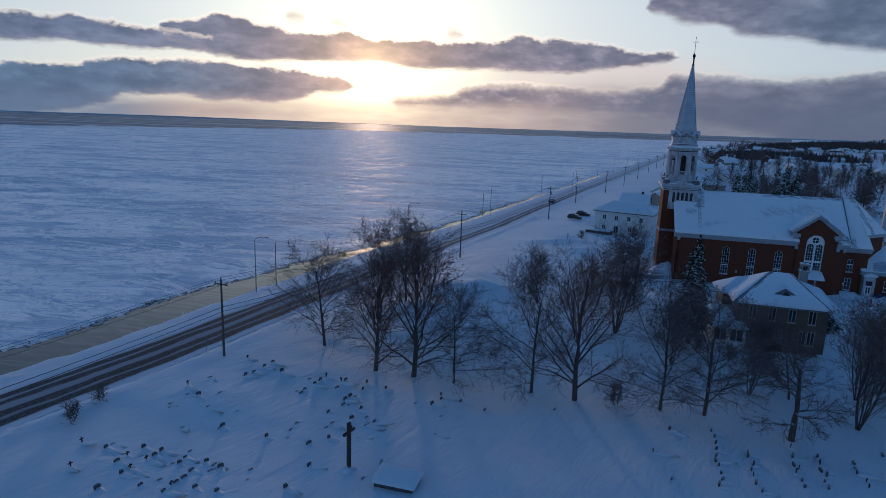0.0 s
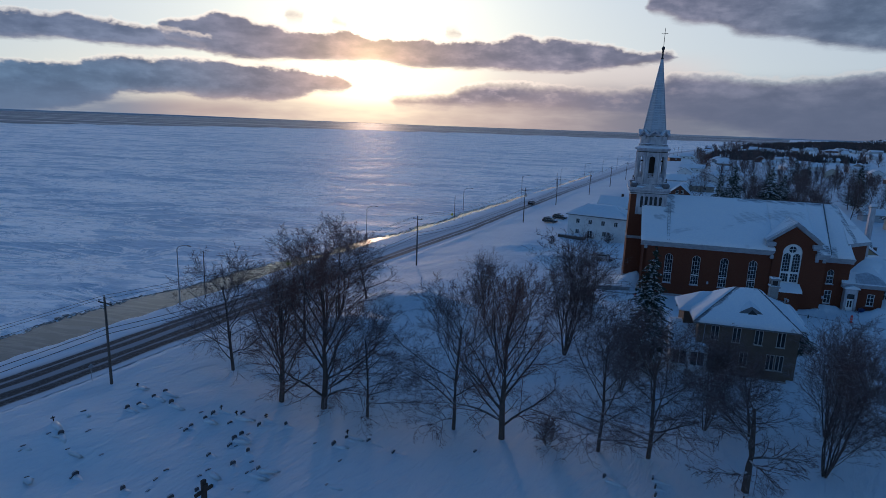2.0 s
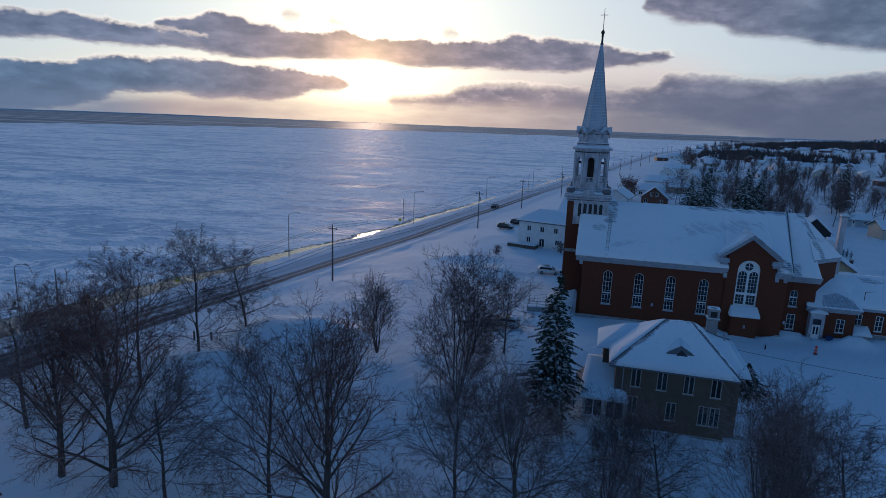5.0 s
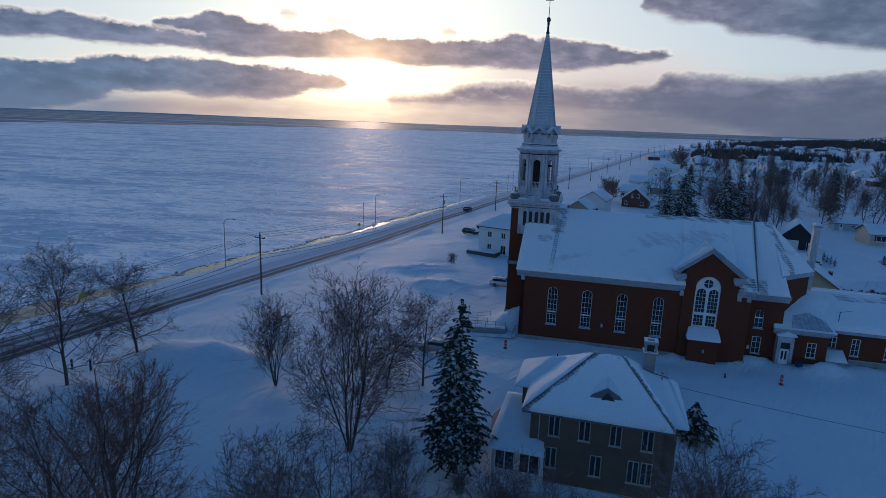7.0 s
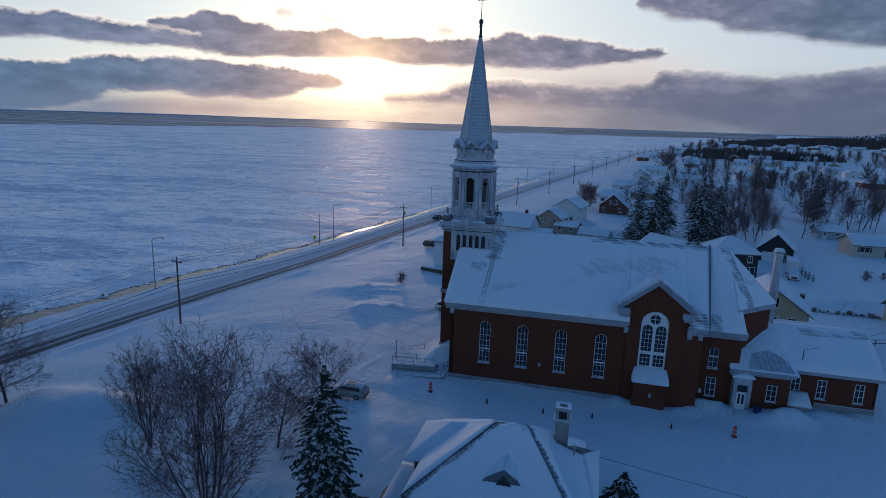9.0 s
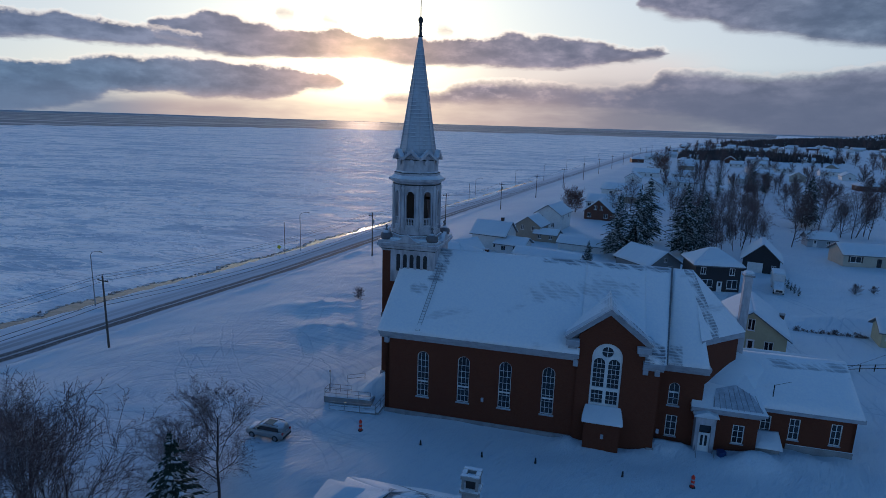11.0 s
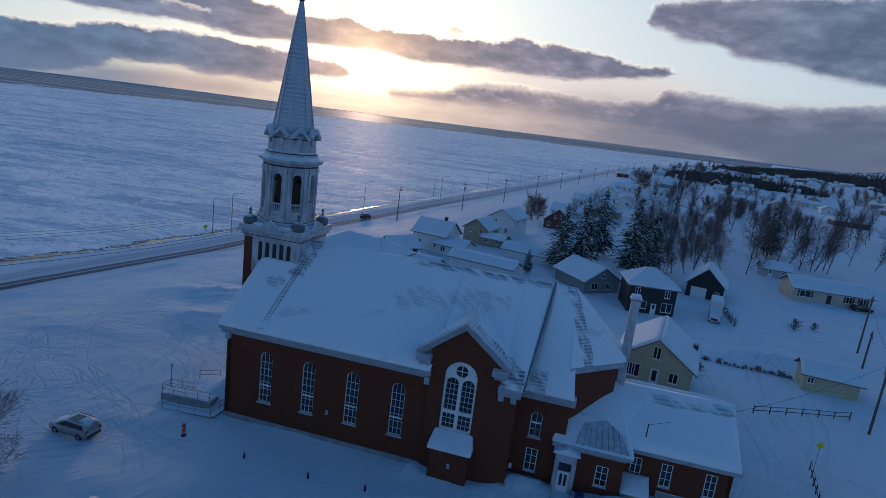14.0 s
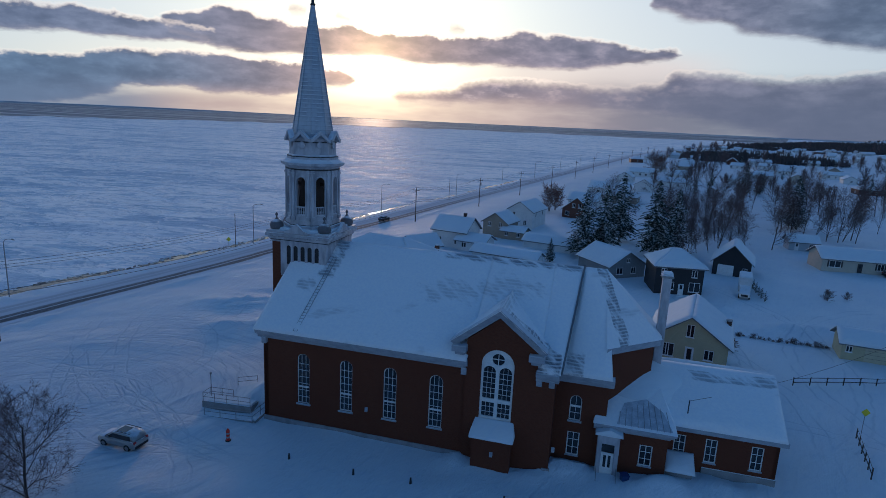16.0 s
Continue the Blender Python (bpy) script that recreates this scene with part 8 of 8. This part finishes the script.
house(110.0, 258.0, 66, 10.0, 9.4, 3.1, 3.8, BROWN, "dark brown wooden house with a steep snowy roof", gable=[(-1, -1.0, 3.5, 4.9, 1.0), (-1, 1.0, 3.5, 4.9, 1.0), (-1, -3.0, 0.8, 2.2, 1.3), (-1, 2.6, 0.8, 2.2, 1.3)], snow=0.25)
house(90.5, 203.0, -28, 12.0, 5.0, 2.0, 1.2, WHITE, "long low outbuilding buried in snow", name="shed", category="shed", snow=0.5)
house(78.0, 186.0, -28, 15.0, 5.0, 2.3, 1.1, WHITE, "long low white outbuilding under thick snow", name="shed", category="shed", snow=0.5)
# white house west of the church
house(53.0, 167.2, -30, 15.4, 9.4, 6.5, 2.4, WHITE, "white two-storey house with a low snowy hip roof", hip=True, front=[(-5.0, 4.0, 5.3, 1.0), (-1.7, 4.0, 5.3, 1.0), (1.7, 4.0, 5.3, 1.0), (5.0, 4.0, 5.3, 1.0), (-5.0, 1.2, 2.5, 1.0), (-1.6, 0.4, 2.4, 1.3), (2.2, 1.2, 2.5, 1.0)], gable=[(-1, -2.0, 4.0, 5.3, 1.0), (-1, 2.0, 4.0, 5.3, 1.0)])
house(63.5, 172.0, -30, 9.0, 7.0, 3.4, 1.8, WHITE, "white house wing with a snow-covered gable roof", front=[(-2.6, 1.0, 2.3, 1.0), (0.4, 1.0, 2.3, 1.0), (3.0, 1.0, 2.3, 1.0)], chimney=(-1.5, 0.4, 0.7))
deck = thing("deck", pose(45.0, 165.0, ground(45, 165), 0, 0, -30), "snow-covered wooden deck with railing", "deck")
part("platform", boxes((-3.5, 3.5, -1.5, 1.5, -0.5, 0.7)), M_POLE, deck)
part("deck_snow", boxes((-3.5, 3.5, -1.5, 1.5, 0.7, 1.0), bevel=0.1), M_ROOFSNOW, deck)

# the rest of the village: houses in loose rows, trees between them
vr = random.Random(77)
NAMES = {WHITE: "white", BEIGE: "beige", GREY: "grey", (0.6, 0.6, 0.58): "pale grey", BROWN: "dark brown", TAN: "tan", (0.30, 0.33, 0.38): "blue-grey"}
taken = [(96, 132), (121, 133), (109, 170), (129, 187), (101, 182), (160, 193), (161, 215), (67, 203), (80, 218), (89, 236), (107, 262), (90, 203), (78, 186), (118, 206), (127, 214), (112, 220), (100, 210), (140, 226), (150, 208), (147, 223)]


def free(x, y, gap):
    return all((x - a) ** 2 + (y - b) ** 2 > gap * gap for a, b in taken)


MIXED = dict(front=[(-4.2, 0.9, 2.2, 1.4), (3.6, 0.9, 2.2, 1.2), (0.1, 0.9, 2.2, 0.9)], gable=[(-1, 0.5, 0.9, 2.2, 1.1), (1, -0.6, 0.9, 2.2, 1.1)], fine=False)
V_SNOW = " village house with snow on its roof"
# those that stand out: x, y, turn, length, depth, wall height, rise, colour, hipped
OUT = [(137, 304, -26, 15, 10, 3.0, 2.4, TAN, True), (140, 330, -26, 17, 10, 3.2, 2.8, WHITE, False), (163, 350, 64, 12, 9, 3.4, 2.6, WHITE, False), (118, 284, -26, 11, 9, 3.0, 2.6, WHITE, False), (188, 434, -26, 16, 9, 3.2, 2.4, WHITE, False), (184, 372, -26, 19, 8, 3.2, 2.0, WHITE, False), (166, 392, 64, 11, 8, 3.4, 2.6, WHITE, False), (208, 424, -26, 13, 9, 3.0, 2.4, WHITE, False),
       (282, 426, 60, 11, 9, 3.4, 2.8, BEIGE, False), (340, 480, -20, 17, 8, 3.2, 2.0, WHITE, False), (294, 376, -14, 17, 10, 3.0, 2.2, BROWN, True), (318, 503, -20, 13, 8, 3.0, 2.2, WHITE, False), (335, 556, -24, 20, 9, 3.0, 2.0, WHITE, False),
       (330, 612, 64, 11, 9, 3.2, 3.0, BROWN, False), (423, 645, -20, 14, 9, 3.0, 2.2, (0.6, 0.6, 0.58), False), (262, 545, -26, 14, 9, 3.4, 2.2, GREY, True), (244, 505, -26, 11, 8, 3.2, 2.4, TAN, False), (233, 404, -20, 10, 8, 3.0, 2.2, WHITE, False)]
protos = []
for x, y, turn, L_, D_, H_, rise_, cw_, hip_ in OUT:
    hh = house(x, y, turn, L_, D_, H_, rise_, cw_, NAMES[cw_] + V_SNOW, hip=hip_, **MIXED)
    hh["group"] = "village houses"
    protos.append(hh)
    taken.append((x, y))
places = []
tries = 0
while len(places) < 105 and tries < 9000:
    tries += 1
    y = vr.uniform(430, 1150)
    x = float(road_x(y)) + 26 + abs(vr.gauss(0, 1)) * (70 + 0.42 * (y - 200))
    if x - 0.85 * y > 150 or not free(x, y, 17 + y * 0.015) or any((x - a) ** 2 + (y - b) ** 2 < (17 + y * 0.015) ** 2 for a, b in places):
        continue
    places.append((x, y))
for x, y in places:
    pr = vr.choice(protos)
    c = copy_thing(pr, pose(x, y, ground(x, y), 0, 0, -26 + vr.choice((0, 0, 90, 180, 270)) + vr.gauss(0, 6)))
    taken.append((x, y))

# trees of the village, lighter models
L_SLIM = "bare slender grey-brown tree in the village"
lo_a = bare_tree("bare_tree", at(152.0, 213.0), 61, "bare grey-brown tree in the village", height=10.5, spread_=0.8, upright=0.9, thick=0.014, kids=(16, 9, 8), levels=3, twig_r=0.020, first=0.15)
lo_b = bare_tree("bare_tree", at(140.0, 226.0), 67, L_SLIM, height=12.5, spread_=0.5, upright=1.0, thick=0.011, kids=(17, 8, 7), levels=3, twig_r=0.018, first=0.18)
lo_d = bare_tree("bare_tree", at(134.0, 206.0), 68, L_SLIM, height=11.5, spread_=0.62, upright=0.9, thick=0.012, kids=(12, 8, 7), levels=3, twig_r=0.018, first=0.25, stems=2)
lo_c = bare_tree("bush", at(101.5, 267.0), 71, "bare many-stemmed bush by a house", "bush", height=8.5, spread_=1.0, upright=0.5, thick=0.012, kids=(7, 6, 6), levels=3, stems=7, twig_r=0.035, first=0.1, twig_mat=M_TWIGRED)
far_a = bare_tree("bare_tree", at(160.0, 330.0), 81, "distant bare tree among village houses", height=10.5, spread_=0.8, upright=0.8, thick=0.013, kids=(18, 22), levels=2, twig_r=0.045, first=0.15)
far_b = bare_tree("bare_tree", at(176.0, 352.0), 83, "distant slender bare tree in snow", height=12.0, spread_=0.55, upright=0.9, thick=0.012, kids=(22, 18), levels=2, twig_r=0.042, first=0.2)
far_s = spruce(at(232.0, 371.0), 19, 11.0, 2.6, "distant dark spruce dusted with snow", 18, 10, 0.4)
lo_s = spruce(at(96.6, 194.5), 9, 16.0, 4.6, L_SPRUCE, 34, 16, 0.4, mat=M_NEEDLESNOW)
VT = [(lo_s, 102.4, 198.0, 40, 1.05), (lo_s, 115.2, 199.5, 80, 1.14), (lo_s, 122.5, 205.5, 10, 0.98), (lo_s, 112.0, 217.0, 150, 1.15), (lo_s, 119.0, 201.0, 210, 0.8), (lo_s, 88.0, 188.5, 20, 0.34), (lo_s, 177.0, 247.5, 20, 1.08), (lo_s, 181.0, 252.0, 90, 0.9), (lo_s, 213.0, 352.0, 30, 0.95), (lo_s, 219.0, 350.0, 30, 0.7),
      (lo_b, 172, 233, 10, 0.95), (lo_d, 174, 231, 60, 1.0), (lo_a, 177, 229.5, 0, 0.9), (lo_b, 179.5, 228, 90, 1.0), (lo_d, 182, 230, 50, 1.0), (lo_b, 184, 227, 20, 0.9), (lo_a, 180, 234, 200, 0.8), (lo_b, 170, 236, 130, 0.85), (lo_d, 186, 232, 130, 0.9), (lo_c, 207, 465, 50, 1.5), (lo_c, 213, 470, 170, 1.3), (lo_c, 104, 270, 170, 0.9),
      (lo_a, 113.5, 257.0, 20, 0.8), (lo_a, 120.0, 262.0, 80, 0.95), (lo_b, 124.0, 268.0, 80, 0.85), (lo_a, 128.0, 262.0, 30, 0.8), (lo_a, 119.0, 192.0, 20, 0.5), (lo_c, 232, 372, 20, 0.9), (lo_a, 175, 246, 250, 0.9), (lo_a, 171, 243, 150, 1.0), (lo_b, 204, 246, 0, 0.7), (lo_d, 209, 241, 70, 0.7)]
for model, x, y, turn, size in VT:
    put_copy(model, x, y, turn, size)
    taken.append((x, y))
# dense copse between the black garage and the coast-road houses
n = 0
for k in range(900):
    f, g = vr.random() ** 1.1, 0.8 * vr.random() ** 1.5
    x, y = 116 + 34 * g + (30 + 13 * g) * f, 199 + 10 * g + 88 * f
    if n >= 88 or not free(x, y, 2.3 + 1.6 * g):
        continue
    put_copy(vr.choice((lo_a, lo_b, lo_b, lo_d, lo_d)), x, y, vr.uniform(0, 360), vr.uniform(0.40, 0.66))
    taken.append((x, y))
    n += 1
# trees in patches between the farther houses
n = 0
tries = 0
while n < 240 and tries < 9000:
    tries += 1
    y = 285 + 900 * vr.random() ** 1.4
    x = float(road_x(y)) + 34 + abs(vr.gauss(0, 1)) * (60 + 0.42 * (y - 200))
    if x - 0.85 * y > 170 or not free(x, y, 4.2) or value_noise(np.array([x * 0.02]), np.array([y * 0.013]), 91)[0] < 0.05 + 1.2 * (y < 560 and x < float(road_x(y)) + 85):
        continue
    put_copy(vr.choice((lo_a, lo_b, lo_d, far_a) if y < 330 else (far_a, far_b, far_a, far_b, far_s)), x, y, vr.uniform(0, 360), vr.uniform(0.65, 1.1))
    taken.append((x, y))
    n += 1

# low hedge and shrubs past the yellow house
for k in range(22):
    f = (k + vr.uniform(-0.3, 0.3)) / 21
    put_copy(bush, 108.8 + 12.6 * f, 144.6 - 4.6 * f + vr.gauss(0, 0.15), vr.uniform(0, 360), vr.uniform(0.28, 0.55), "low hedge bush almost buried in snow", 0.35)
for x, y, turn, size in [(137.0, 165.5, 50, 1.0), (104.5, 138.5, 70, 0.9), (105.8, 138.0, 20, 0.8), (141.5, 166.5, 30, 0.7)]:
    put_copy(bush, x, y, turn, size)
for x, y, h in [(124.0, 163.5, 1.1), (124.4, 165.6, 1.2), (124.9, 167.6, 1.0), (125.4, 169.6, 1.2), (126.0, 171.8, 1.1), (126.7, 174.0, 1.0)]:
    put_copy(far_s, x, y, x * 40, 0.17 * h, "clipped evergreen shrub capped with snow")

# far woods on the rise, and the low far shore
M_WOODS = weathered("far_wood_twigs", (0.085, 0.072, 0.072), (0.055, 0.05, 0.052), 0.15, 0.9, fine=0.8, snow=0.2)


def woods(name, cells, label, seed, h0, h1):
    r = random.Random(seed)
    vs, fs = [], []
    for x, y in cells:
        z, h, w = ground(x, y), r.uniform(h0, h1), r.uniform(0.22, 0.42)
        for j in range(3):
            a = r.uniform(0, 6.28)
            k = len(vs)
            hj = h * r.uniform(0.7, 1.0)
            ox, oy = r.gauss(0, 1.2), r.gauss(0, 1.2)
            vs += [(x + ox + w * h * 0.5 * math.cos(a + t), y + oy + w * h * 0.5 * math.sin(a + t), z + hj * 0.25) for t in (0, 2.09, 4.19)] + [(x + ox, y + oy, z + hj), (x + ox, y + oy, z - 0.5)]
            fs += [(k, k + 1, k + 3), (k + 1, k + 2, k + 3), (k + 2, k, k + 3), (k + 1, k, k + 4), (k + 2, k + 1, k + 4), (k, k + 2, k + 4)]
    return tagged(raw(name, vs, fs, M_WOODS), label, "woods", kind="stuff")


cells = []
for k in range(30000):
    y = vr.uniform(640, 1750) if k % 6 else vr.uniform(1750, 3200)
    x = float(road_x(y)) + 60 + vr.random() * (0.45 * y + 60)
    thick_ = value_noise(np.array([x * 0.010]), np.array([y * 0.006]), 55)[0]
    if thick_ > 0.32 - 1.0 * float(smooth(y, 930, 1180)) and x < 0.84 * y + 60:
        cells.append((x, y))
woods("far_woods", cells[:9000], "distant leafless woods behind the village", 5, 4.0, 10.0)
hv, hf = [], []
for k, a in enumerate(np.radians(np.linspace(-60, 40, 160))):
    d = math.degrees(a)
    top = float(np.interp(d, [-60, -36, -22, -8, 0, 20, 40], [10, 9, 6, 0, -3, 3, 9])) * (0.85 + 0.3 * float(value_noise(np.array([d * 0.4]), np.array([0.0]), 3)[0]))
    for r, z in ((4700, -4.0), (4720, top), (4790, -4.0)):
        hv.append((r * math.sin(a), r * math.cos(a), z))
    if k:
        i = 3 * k
        hf += [(i - 3, i, i + 1, i - 2), (i - 2, i + 1, i + 2, i - 1)]
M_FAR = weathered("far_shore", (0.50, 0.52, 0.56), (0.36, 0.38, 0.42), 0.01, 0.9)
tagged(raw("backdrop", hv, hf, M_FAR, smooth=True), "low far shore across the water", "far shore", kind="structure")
